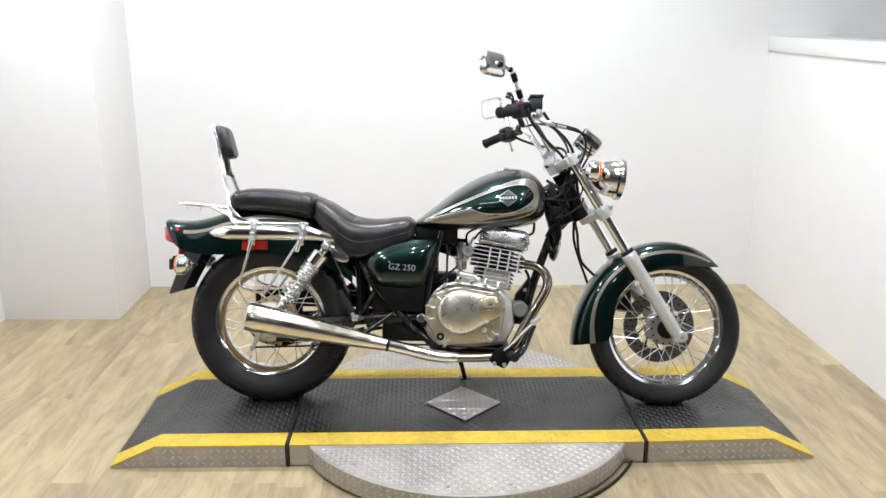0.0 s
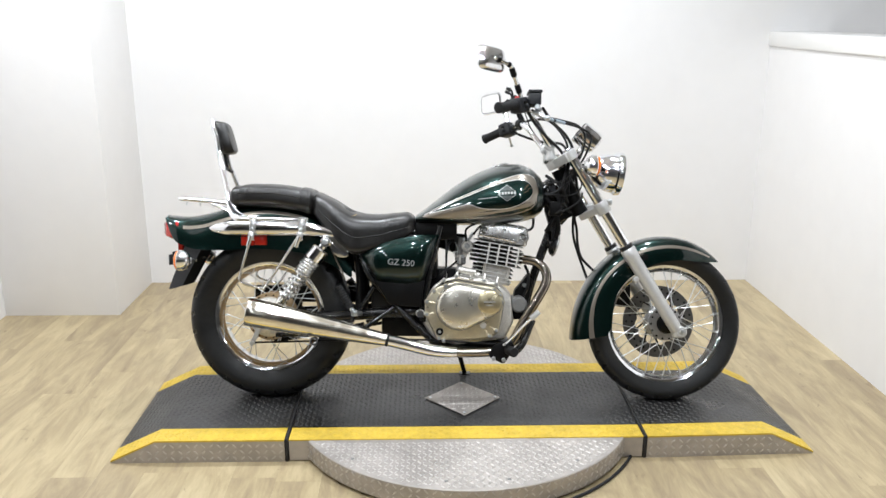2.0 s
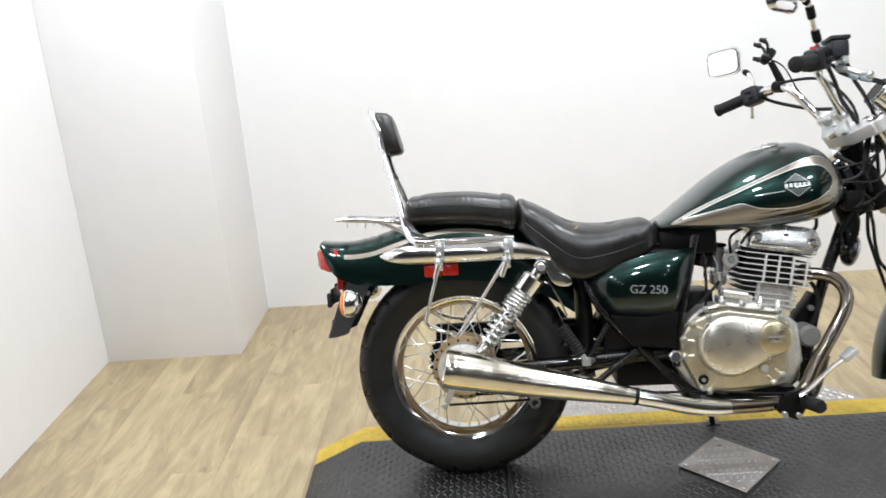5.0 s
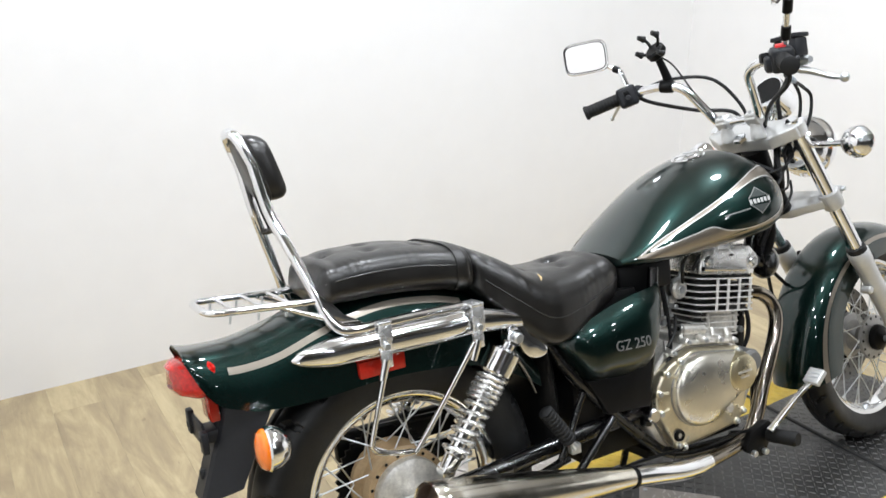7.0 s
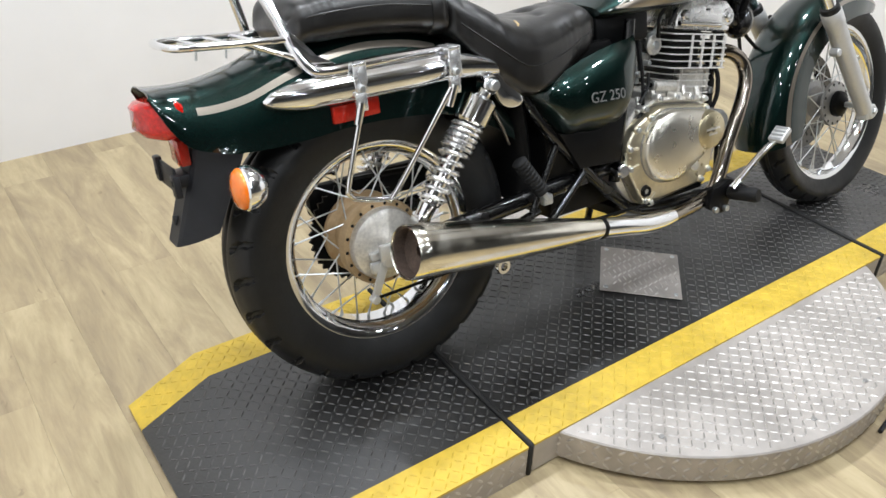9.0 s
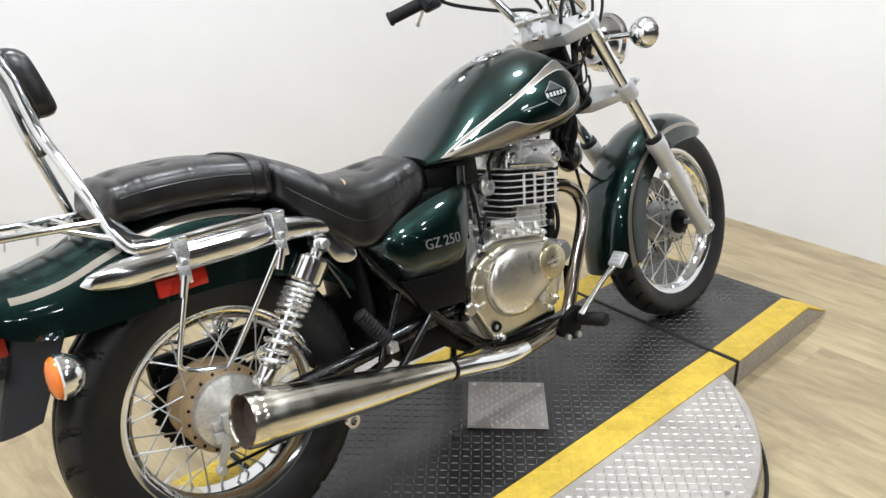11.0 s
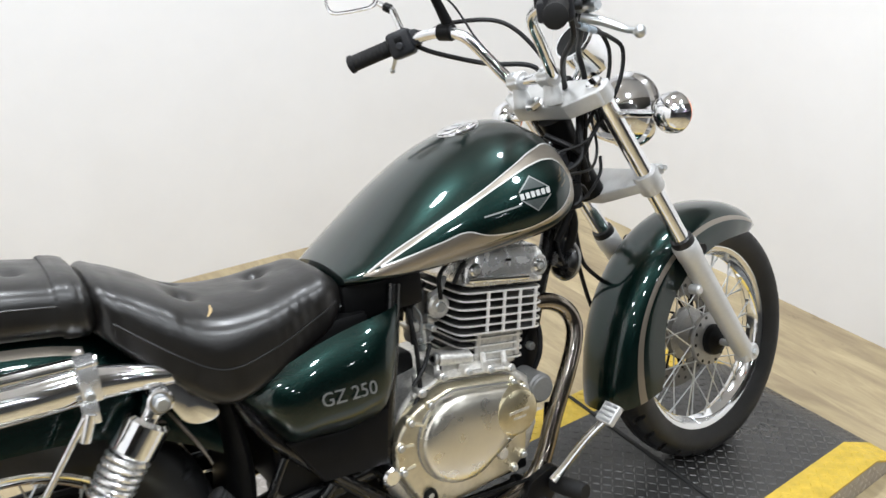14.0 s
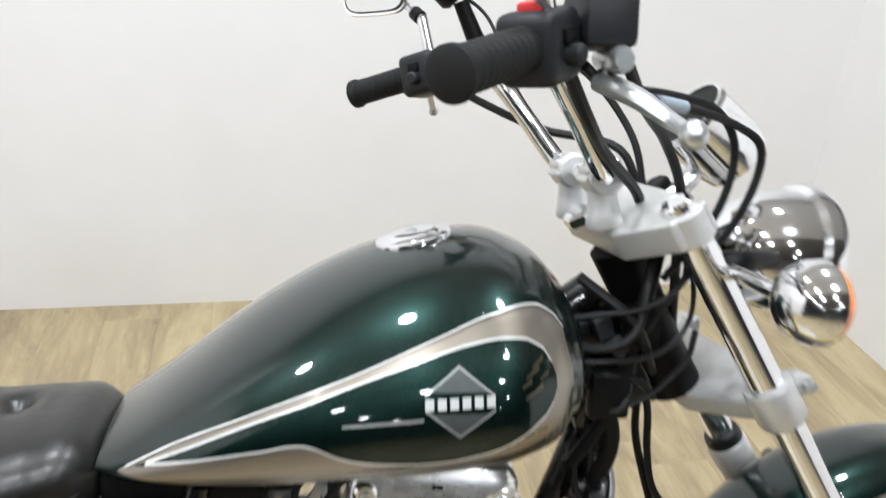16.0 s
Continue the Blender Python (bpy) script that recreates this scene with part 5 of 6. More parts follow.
# ---- saddlebag guards
for s in (-1, 1):
    y0, y1 = s * 0.140, s * 0.162
    guard = part("saddlebag_guard", tube([(-0.050, y0, 0.598), (-0.090, y0 * 0.94, 0.470), (-0.090, y0 * 0.92, 0.445), (-0.070, y0 * 0.90, 0.432), (-0.018, y0 * 0.90, 0.420), (0.006, y0 * 0.93, 0.432), (0.126, y1, 0.606)], 0.0052, 12, 7), M_CHROME, bike, "chrome saddlebag guard loop")
    for x0, y, tilt in ((-0.042, y0, -0.010), (0.141, y1, -0.012)):
        part("guard_clip", joined(box(x0 - 0.013, x0 + 0.013, y - s * 0.004 - 0.003, y - s * 0.004 + 0.003, 0.622, 0.676, 0.002), box(x0 - 0.013, x0 + 0.013, min(y, s * 0.118), max(y, s * 0.118), 0.672, 0.679, 0.002), box(x0 - 0.012 + tilt * 0.5, x0 + 0.010 + tilt * 0.5, y - 0.004, y + 0.004, 0.594, 0.626, 0.002)), M_HEAD, guard)
        part("clip_bolt", drum((x0 - 0.004, y + s * 0.001, 0.634), (x0 - 0.004, y + s * 0.009, 0.634), 0.007, 0.002, 12), M_ZINC, guard)
        part("rod_ferrule", tube([(x0 + tilt * 0.6, y, 0.610), (x0 + tilt * 1.8, y * 0.985, 0.572)], [0.009, 0.0075], 10, 1), M_CHROME, guard)
    part("side_reflector", joined(box(-0.092, -0.046, s * 0.104 - 0.007, s * 0.104 + 0.007, 0.574, 0.606, 0.003), box(-0.044, 0.002, s * 0.104 - 0.007, s * 0.104 + 0.007, 0.576, 0.608, 0.003)), M_REFLEX, bike, "red side reflector")

# ---- tail lamp, flap, plate bracket
tl = []
for x, w, z0, z1 in ((-0.342, 0.066, 0.600, 0.664), (-0.352, 0.072, 0.594, 0.668), (-0.372, 0.066, 0.592, 0.664), (-0.398, 0.052, 0.602, 0.661), (-0.410, 0.034, 0.616, 0.652)):
    tl.append([(x + 0.012 * (abs(math.cos(a)) ** 2), w * spow(math.cos(a), 0.6), (z0 + z1) / 2 + (z1 - z0) / 2 * spow(math.sin(a), 0.6)) for a in np.linspace(0, 2 * math.pi, 36, endpoint=False)])
part("tail_lamp", rings(tl), M_RED, bike, "wide red tail lamp")
part("rear_reflector", box(-0.352, -0.334, -0.032, 0.032, 0.542, 0.588, 0.003), M_REFLEX, bike, "red reflector below the tail lamp")
flap = [[(-0.318 - 0.072 * q + 0.085 * max(0, (abs(v) - 0.42) / 0.58) ** 1.25 * (0.80 + 0.20 * (1 - q)), v * (0.076 - 0.006 * q), 0.592 - (0.190 - 0.020 * abs(v) ** 3) * q) for v in np.linspace(1, -1, 17)] for q in np.linspace(0, 1, 16)]
part("mud_flap", shell(flap, 0.003), M_PLASTIC, bike, "dark grey plastic mud flap", sharp=20)
part("flap_slot", box(-0.3805, -0.370, -0.006, 0.006, 0.436, 0.452, 0.002), M_GAP, bike)
bracket = part("plate_bracket", joined(box(-0.372, -0.366, -0.040, 0.068, 0.500, 0.546, 0.003), box(-0.378, -0.366, 0.046, 0.070, 0.506, 0.552, 0.003), box(-0.378, -0.366, -0.060, -0.036, 0.496, 0.536, 0.003), box(-0.370, -0.325, -0.030, 0.030, 0.506, 0.528, 0.003)), M_PLASTIC, bike, "dark grey number plate bracket")
for y in (-0.048, 0.058):
    part("bracket_slot", box(-0.3795, -0.3775, y - 0.005, y + 0.005, 0.518, 0.528, 0.0005), M_GAP, bracket)

# ---- rear shocks
for s in (-1, 1):
    a, b = Vector((0.225, s * 0.136, 0.591)), Vector((0.050, s * 0.130, 0.362))
    d = (b - a).normalized()
    sh = part("rear_shock", lathe([(0, 0.028), (0.028, 0.028), (0.0345, 0.034), (0.0345, 0.079), (0.030, 0.084), (0.016, 0.086), (0.016, 0.245), (0.022, 0.247), (0.023, 0.254), (0.018, 0.258), (0.016, 0.286), (0.012, 0.290), (0, 0.290)], a, d, 30), M_CHROME, bike, "chrome coil-over rear shock")
    part("coil_spring", spring(a + d * 0.142, a + d * 0.247, 0.0262, 0.0046, 5.6), M_HEAD, sh)
    part("upper_coil", spring(a + d * 0.088, a + d * 0.142, 0.0282, 0.0046, 5.0), M_HEAD, sh)
    part("upper_eye", joined(drum(a + Vector((0, -0.016, 0)), a + Vector((0, 0.016, 0)), 0.019, 0.003, 22), tube([a, a + d * 0.034], 0.015, 14, 1)), M_CHROME, sh)
    part("upper_bolt", drum(a + Vector((0, s * 0.016, 0)), a + Vector((0, s * 0.028, 0)), 0.011, 0.003, 16), M_ZINC, sh)
    part("lower_fork", joined(tube([a + d * 0.280, b + Vector((0, s * 0.010, 0))], 0.009, 10, 1), drum(b + Vector((0, -0.014, 0)), b + Vector((0, 0.018, 0)), 0.014, 0.002, 16)), M_CHROME, sh)
    wing = [(0.226, 0, 0.630), (0.256, 0, 0.612), (0.270, 0, 0.586), (0.290, 0, 0.572), (0.306, 0, 0.550), (0.300, 0, 0.536), (0.276, 0, 0.534), (0.254, 0, 0.546), (0.240, 0, 0.572), (0.228, 0, 0.592)]
    hook = plate([(v.x, v.z) for v in smooth_path(wing + wing[:1], 5)[:-1]], s * 0.130 - 0.007, s * 0.130 + 0.007, 0.004, 2)
    part("shock_cover", hook, M_CHROME, bike, "chrome hook-shaped mounting cover")

# ---- swingarm, frame
for s in (-1, 1):
    part("swingarm", tube([(0.57, s * 0.088, 0.335), (0.30, s * 0.094, 0.318), (0.10, s * 0.099, 0.307), (0.045, s * 0.099, 0.304)], 0.017, 12, 4, 1.2), M_BLACK, bike, "black swingarm")
    part("axle_plate", box(-0.034, 0.060, min(s * 0.092, s * 0.104), max(s * 0.092, s * 0.104), 0.286, 0.320, 0.004), M_FORK, bike, "silver axle adjuster plate")
    part("lower_rail", tube([(0.985, s * 0.050, 0.300), (0.930, s * 0.085, 0.196), (0.84, s * 0.098, 0.190), (0.66, s * 0.100, 0.205), (0.575, s * 0.098, 0.262), (0.465, s * 0.104, 0.372), (0.390, s * 0.106, 0.455), (0.350, s * 0.088, 0.530), (0.335, s * 0.070, 0.590)], 0.0135, 12, 6), M_BLACK, bike, "gloss black frame rail")
    part("seat_tube", tube([(0.640, s * 0.090, 0.650), (0.612, s * 0.104, 0.535), (0.590, s * 0.106, 0.430), (0.575, s * 0.100, 0.300)], 0.013, 12, 5), M_BLACK, bike, "gloss black frame tube")
    part("seat_rail", tube([(0.66, s * 0.060, 0.645), (0.50, s * 0.072, 0.622), (0.34, s * 0.084, 0.600), (0.225, s * 0.100, 0.612), (0.05, s * 0.108, 0.630)], 0.011, 10, 5), M_BLACK, bike)
    part("peg_bracket", joined(tube([(0.398, s * 0.116, 0.425), (0.318, s * 0.128, 0.300)], 0.008, 10, 1), tube([(0.470, s * 0.118, 0.350), (0.345, s * 0.140, 0.262)], 0.009, 10, 1)), M_BLACK, bike, "black footrest bracket")
    ax0, ax1 = Vector((0.270, s * 0.156, 0.430)), Vector((0.320, s * 0.164, 0.353))
    dd = (ax1 - ax0).normalized()
    prof = [(0, 0), (0.012, 0), (0.0165, 0.003)]
    for k in range(9):
        prof += [(0.0165, 0.004 + k * 0.009), (0.0148, 0.006 + k * 0.009), (0.0148, 0.0085 + k * 0.009), (0.0165, 0.010 + k * 0.009)]
    prof += [(0.0165, 0.088), (0.013, 0.092), (0, 0.092)]
    pg = part("pillion_footrest", lathe(prof, ax0, dd, 18), M_GRIP, bike, "folded black rubber pillion footrest")
    part("footrest_root", joined(tube([ax1 - dd * 0.004, ax1 + dd * 0.020], 0.008, 10, 1), box(0.320, 0.344, s * 0.160 - 0.008, s * 0.160 + 0.008, 0.323, 0.345, 0.003), tube([(0.332, s * 0.158, 0.331), (0.352, s * 0.125, 0.33)], 0.008, 8, 1)), M_ZINC, pg)
part("down_tube", tube([(1.096, 0, 0.755), (1.072, 0, 0.693), (1.046, 0, 0.618), (1.011, 0, 0.521), (0.986, 0, 0.446), (0.968, 0, 0.380), (0.955, 0, 0.300), (0.945, 0, 0.215)], 0.0165, 14, 5), M_BLACK, bike, "gloss black frame down tube")
part("backbone", tube([(1.06, 0, 0.815), (0.95, 0, 0.745), (0.75, 0, 0.690), (0.60, 0, 0.640)], 0.024, 14, 4), M_BLACK, bike)
part("neck_gusset", joined(plate([(1.030, 0.812), (1.076, 0.806), (1.128, 0.716), (1.138, 0.692), (1.105, 0.676), (1.073, 0.654), (1.045, 0.655), (1.030, 0.705), (1.020, 0.768)], -0.020, 0.020, 0.005), box(1.040, 1.096, -0.036, 0.036, 0.694, 0.744, 0.006), box(1.030, 1.074, -0.044, -0.010, 0.755, 0.792, 0.005)), M_BLACK, bike, "black neck plates and wiring")
part("engine_mount", plate([(0.900, 0.300), (0.950, 0.300), (0.975, 0.380), (0.985, 0.452), (0.966, 0.470), (0.945, 0.440), (0.920, 0.410)], -0.030, 0.030, 0.005), M_SATIN, bike, "black engine mounting plates")
part("mount_bolt", drum((0.955, -0.044, 0.430), (0.955, -0.029, 0.430), 0.0085, 0.0015, 6), M_ZINC, bike)
part("drain_hose", tube([(0.955, -0.036, 0.505), (0.968, -0.050, 0.470), (0.962, -0.056, 0.420), (0.945, -0.050, 0.380)], 0.0055, 8, 5), M_HOSE, bike)
part("rear_engine_mount", box(0.420, 0.600, -0.060, 0.100, 0.235, 0.400, 0.012, 2), M_SATIN, bike)
part("sprocket_cover", plate(hull_outline([(0.585, 0.335, 0.075), (0.650, 0.330, 0.085)], 48), 0.104, 0.130, 0.008, 2), M_CAST, bike, "cast sprocket cover")
part("under_cradle", box(0.600, 0.900, -0.070, 0.090, 0.196, 0.222, 0.006), M_SATIN, bike)
part("pivot_bolt", drum((0.569, -0.142, 0.332), (0.569, -0.108, 0.332), 0.017, 0.004, 16), M_CHROME, bike, "chrome pivot cap")
part("fender_liner", tube([(0.318, 0, 0.60), (0.338, 0, 0.50), (0.345, 0, 0.40), (0.335, 0, 0.31)], 0.092, 16, 4, 0.26), M_SATIN, bike)
part("battery_box", box(0.385, 0.585, -0.098, 0.098, 0.345, 0.62, 0.012, 2), M_SATIN, bike, "black box behind the side covers")
part("breather_box", box(0.572, 0.700, -0.020, 0.100, 0.330, 0.490, 0.010, 2), M_SATIN, bike)
part("air_box", box(0.588, 0.628, -0.078, 0.078, 0.455, 0.625, 0.012, 2), M_SATIN, bike, "black air box")
part("tank_tail_cover", box(0.545, 0.700, -0.088, 0.088, 0.598, 0.668, 0.012, 2), M_SATIN, bike, "black cover below the tank")
part("chain_guard", box(-0.09, 0.44, 0.088, 0.112, 0.345, 0.410, 0.008), M_SATIN, bike)
part("chain", joined(tube([(0.0, 0.066, 0.195), (0.58, 0.066, 0.300)], 0.007, 6, 1), tube([(0.0, 0.066, 0.411), (0.58, 0.066, 0.372)], 0.007, 6, 1)), M_SATIN, bike)

# ---- side covers
for s in (-1, 1):
    n_u, n_v = 36, 16
    ft2 = curve([0.346, 0.362, 0.44, 0.54, 0.636], [0.544, 0.556, 0.590, 0.614, 0.620])
    fb2 = curve([0.346, 0.375, 0.405, 0.46, 0.54, 0.580, 0.605, 0.636], [0.541, 0.492, 0.448, 0.435, 0.432, 0.448, 0.515, 0.612])
    grid = []
    for i in range(n_u + 1):
        x = 0.346 + 0.290 * i / n_u
        row = []
        for j in range(n_v + 1):
            v = j / n_v
            z = fb2(x) + (ft2(x) - fb2(x)) * v
            u = i / n_u
            bulge = (1 - abs(2 * v - 1.1) ** 3.0 * 0.7) * (1 - abs(2 * u - 1) ** 4)
            row.append((x, s * (0.104 + 0.064 * max(bulge, 0)), z))
        grid.append(row if s < 0 else row[::-1])
    cov = part("side_cover", shell(grid, 0.003), M_GREEN, bike, "dark green side cover with model lettering")
    part("lower_cover", joined(plate([(0.400, 0.452), (0.505, 0.440), (0.585, 0.455), (0.572, 0.352), (0.455, 0.362)], min(s * 0.098, s * 0.128), max(s * 0.098, s * 0.128), 0.006)), M_SATIN, bike, "black lower side cover")
    if s < 0:
        lettering("model_lettering", "GZ 250", 0.031, pose(0.500, -0.1715, 0.519, 90 - 9, 4, 1.5) , M_LETTER, cov)
    else:
        lettering("model_lettering", "GZ 250", 0.031, pose(0.500, 0.1715, 0.519, 90 - 9, -4, 178.5), M_LETTER, cov)

# ---- engine
case = [(0.576, 0.292), (0.582, 0.372), (0.612, 0.418), (0.654, 0.452), (0.720, 0.462), (0.800, 0.462), (0.862, 0.432), (0.900, 0.400), (0.912, 0.300), (0.880, 0.236), (0.70, 0.212), (0.612, 0.232)]
eng = part("engine_case", plate(case, -0.100, 0.110, 0.012, 3), M_CAST, bike, "cast aluminium engine case")
part("clutch_cover", plate(hull_outline([(0.672, 0.352, 0.088), (0.705, 0.372, 0.078), (0.815, 0.374, 0.058), (0.800, 0.300, 0.060), (0.66, 0.268, 0.040)], 64), -0.132, -0.099, 0.008, 3), M_COVER, eng, "lacquered aluminium clutch cover with a golden tint")
part("cover_gasket", plate(hull_outline([(0.672, 0.352, 0.0915), (0.705, 0.372, 0.0815), (0.815, 0.374, 0.0615), (0.800, 0.300, 0.0635), (0.66, 0.268, 0.0435)], 64), -0.1035, -0.0985), M_FHUB, eng, "dark gasket line")
# darker rim drawn round the oval for the shading at its step
part("cover_groove", plate(hull_outline([(0.712, 0.358, 0.0868), (0.818, 0.374, 0.0508)], 72), -0.1345, -0.1305), M_FHUB, eng)
oval, mid_o = hull_outline([(0.712, 0.358, 0.084), (0.818, 0.374, 0.048)], 96), Vector((0.755, 0, 0.364))
bigc = rings([[Vector((mid_o.x + (x - mid_o.x) * g, y, mid_o.z + (z - mid_o.z) * g)) for x, z in oval]
              for g, y in ((1.0, -0.130), (1.0, -0.140), (0.985, -0.1475), (0.95, -0.1525), (0.88, -0.1565), (0.74, -0.1605), (0.52, -0.1635), (0.28, -0.1650), (0.06, -0.1654))])
part("polished_cover", bigc, M_POLISH, eng, "oval polished cover")
part("round_cap", lathe([(0, 0.170), (0.036, 0.170), (0.043, 0.166), (0.046, 0.158), (0.046, 0.130), (0, 0.130)], (0.820, 0, 0.376), (0, -1, 0), 40), M_CAP, eng, "round golden-tinted cap")
part("cap_mark", joined(box(0.798, 0.842, -0.1712, -0.1698, 0.378, 0.383), box(0.806, 0.834, -0.1712, -0.1698, 0.366, 0.370)), M_CAST, eng)
part("left_cover", plate(hull_outline([(0.70, 0.345, 0.090), (0.82, 0.35, 0.07)], 60), 0.108, 0.150, 0.014, 3), M_CAST, eng)
screws = hull_outline([(0.672, 0.352, 0.082), (0.815, 0.374, 0.052), (0.800, 0.300, 0.054), (0.66, 0.268, 0.034)], 11)
for x, z in screws:
    v = (Vector((x, 0, z)) - Vector((0.74, 0, 0.352))).normalized()
    part("screw_boss", drum((x, -0.120, z), (x, -0.1345, z), 0.0098, 0.002, 14), M_COVER, eng)
    part("cover_rib", tube([Vector((x, -0.128, z)) - v * 0.006, Vector((x, -0.132, z)) - v * 0.026], 0.0046, 8, 1), M_COVER, eng)
    part("cover_screw", drum((x, -0.132, z), (x, -0.1405, z), 0.0062, 0.0015, 12), M_ZINC, eng)
part("oil_plug", lathe([(0.006, 0.138), (0.012, 0.140), (0.014, 0.134), (0.014, 0.128), (0.006, 0.128)], (0.640, 0, 0.266), (0, -1, 0), 20, True), M_SATIN, eng)
part("oil_bolt", drum((0.640, -0.130, 0.266), (0.640, -0.137, 0.266), 0.007, 0.001, 6), M_ZINC, eng)
part("side_plug", drum((0.798, -0.131, 0.290), (0.798, -0.141, 0.290), 0.012, 0.003, 18), M_CAST, eng)
part("starter_motor", joined(drum((0.932, -0.092, 0.362), (0.932, 0.05, 0.362), 0.030, 0.004, 32), drum((0.932, -0.098, 0.362), (0.932, -0.091, 0.362), 0.026, 0.003, 32)), M_MOTOR, eng, "grey starter motor end")
part("top_cover", joined(box(0.700, 0.79, -0.090, -0.02, 0.448, 0.482, 0.010, 3), tube([(0.708, -0.092, 0.492), (0.770, -0.096, 0.480)], 0.0125, 14, 1)), M_CAST, eng)
part("top_plug", drum((0.706, -0.094, 0.4935), (0.698, -0.094, 0.496), 0.0115, 0.002, 16), M_FHUB, eng)
part("plug_socket", drum((0.699, -0.094, 0.4957), (0.6965, -0.094, 0.4963), 0.006, 0.0005, 6), M_SATIN, eng)
# webs, lugs and studs on top of the crankcase
rim = hull_outline([(0.672, 0.352, 0.099), (0.705, 0.372, 0.089), (0.815, 0.374, 0.069)], 40)
lip = [(x, -0.106, z) for x, z in rim if z > 0.43 and 0.64 < x < 0.86]
lip.sort()
part("case_lip", tube(lip, 0.0055, 8, 2), M_CAST, eng)
for x, z in ((0.655, 0.452), (0.700, 0.468), (0.752, 0.462), (0.800, 0.452), (0.846, 0.440)):
    part("case_lug", joined(drum((x, -0.098, z), (x, -0.122, z), 0.0085, 0.002, 14), tube([(x, -0.100, z), (x + 0.006, -0.088, z + 0.022)], 0.006, 8, 1)), M_CAST, eng)
    part("lug_bolt", drum((x, -0.121, z), (x, -0.128, z), 0.0055, 0.001, 6), M_ZINC, eng)
for x in (0.765, 0.838, 0.880):
    part("base_stud", joined(drum((x, -0.074, 0.452), (x + 0.003, -0.074, 0.466), 0.0035, 0.001, 10), drum((x, -0.074, 0.454), (x + 0.001, -0.074, 0.460), 0.0062, 0.001, 6)), M_ZINC, eng)
for x in (0.650, 0.676):
    part("case_rib", tube([(x, -0.095, 0.448), (x - 0.03, -0.100, 0.425), (x - 0.045, -0.104, 0.392)], 0.006, 8, 4), M_CAST, eng)

UP = Vector((0.165, 0, 0.986))
FW = Vector((0.986, 0, -0.165))
base = Vector((0.828, 0, 0.445))


def fin_loop(cx, hx, hy, r, h, n=36):
    out = []
    for a in np.linspace(0, 2 * math.pi, n, endpoint=False):
        out.append(base + UP * h + FW * (cx + hx * spow(math.cos(a), r)) + Vector((0, hy * spow(math.sin(a), r), 0)))
    return out


cyl = part("cylinder", rings([fin_loop(0.0, 0.062, 0.064, 0.5, h) for h in (0.0, 0.02, 0.155)]), M_CORE, bike, "finned aluminium cylinder")
part("cylinder_foot", rings([fin_loop(0.0, 0.072, 0.082, 0.4, h) for h in (-0.004, 0.012)]), M_CAST, cyl)
FINS = [(0.0, 0.076, 0.088, 0.006 + k * 0.0145) for k in range(4)] + [(0.004, 0.098 if k < 4 else 0.094, 0.108, 0.066 + k * 0.0152) for k in range(6)]
for cx, gx, gy, h in FINS:
    part("cooling_fin", rings([fin_loop(cx, gx - 0.001, gy - 0.001, 0.22, h), fin_loop(cx, gx - 0.001, gy - 0.001, 0.22, h + 0.0026)]), M_CORE, cyl, "dull grey cooling fin, darkened for the shade in the gaps")
    edge = [fin_loop(cx, gx, gy, 0.22, h - 0.0002), fin_loop(cx, gx, gy, 0.22, h + 0.0028), fin_loop(cx, gx - 0.0022, gy - 0.0022, 0.22, h + 0.0031), fin_loop(cx, gx - 0.0022, gy - 0.0022, 0.22, h - 0.0005)]
    part("fin_edge", rings(edge, True, False, True), M_FIN, cyl, "fin edge coloured bright as if lit")
for fx in (-0.030, 0.006, 0.042, 0.078):
    for k in range(5):
        p = base + UP * (0.066 + k * 0.0152) + FW * fx + Vector((0, -0.1045, 0))
        part("fin_post", tube([p + UP * 0.002, p + UP * 0.0160], 0.0034, 8, 1), M_FIN, cyl)
# the pale cast tunnel behind the lower fins, and the barrel's foot
part("chain_tunnel", rings([fin_loop(0.012, 0.046, 0.083, 0.22, h) for h in (0.008, 0.062)]), M_CAST, cyl)
for fx in (-0.034, 0.056):
    p = base + UP * 0.012 + FW * fx + Vector((0, -0.083, 0))
    part("cylinder_rib", tube([p, p + UP * 0.055], 0.0055, 8, 1), M_CAST, cyl)
hd = []
for h, hx, hy in ((0.150, 0.086, 0.082), (0.154, 0.092, 0.087), (0.158, 0.093, 0.0875), (0.206, 0.090, 0.087), (0.219, 0.082, 0.080), (0.223, 0.070, 0.068)):
    hd.append(fin_loop(0.014, hx, hy * 1.14, 0.20, h, 72))
head = part("cylinder_head_cover", rings(hd), M_HEAD, cyl, "chrome cylinder head cover")
for fx in (-0.058, 0.086):
    p = base + UP * 0.184 + FW * fx
    part("cover_bolt", drum(p + Vector((0, -0.094, 0)), p + Vector((0, -0.105, 0)), 0.0125, 0.003, 18), M_CHROME, head)
    part("bolt_hex", drum(p + Vector((0, -0.104, 0)), p + Vector((0, -0.109, 0)), 0.0065, 0.001, 6), M_ZINC, head)
part("cover_ridge", tube([base + UP * 0.166 + FW * -0.074 + Vector((0, -0.0995, 0)), base + UP * 0.164 + FW * 0.060 + Vector((0, -0.1005, 0))], 0.006, 10, 1), M_CHROME, head)
pb = base + UP * 0.184 + FW * 0.086
part("bolt_boss", drum(pb + Vector((0, -0.088, 0)), pb + Vector((0, -0.1005, 0)), 0.0215, 0.003, 24), M_HEAD, head)
# small dark box stands for the shade in the cover's hollow
part("cover_slot", moved(box(-0.006, 0.006, -0.0015, 0.0015, 0.000, 0.005, 0.001), Matrix.Translation(base + UP * 0.196 + FW * 0.014 + Vector((0, -0.0995, 0))) @ Matrix.Rotation(radians(9.5), 4, "Y")), M_SATIN, head)
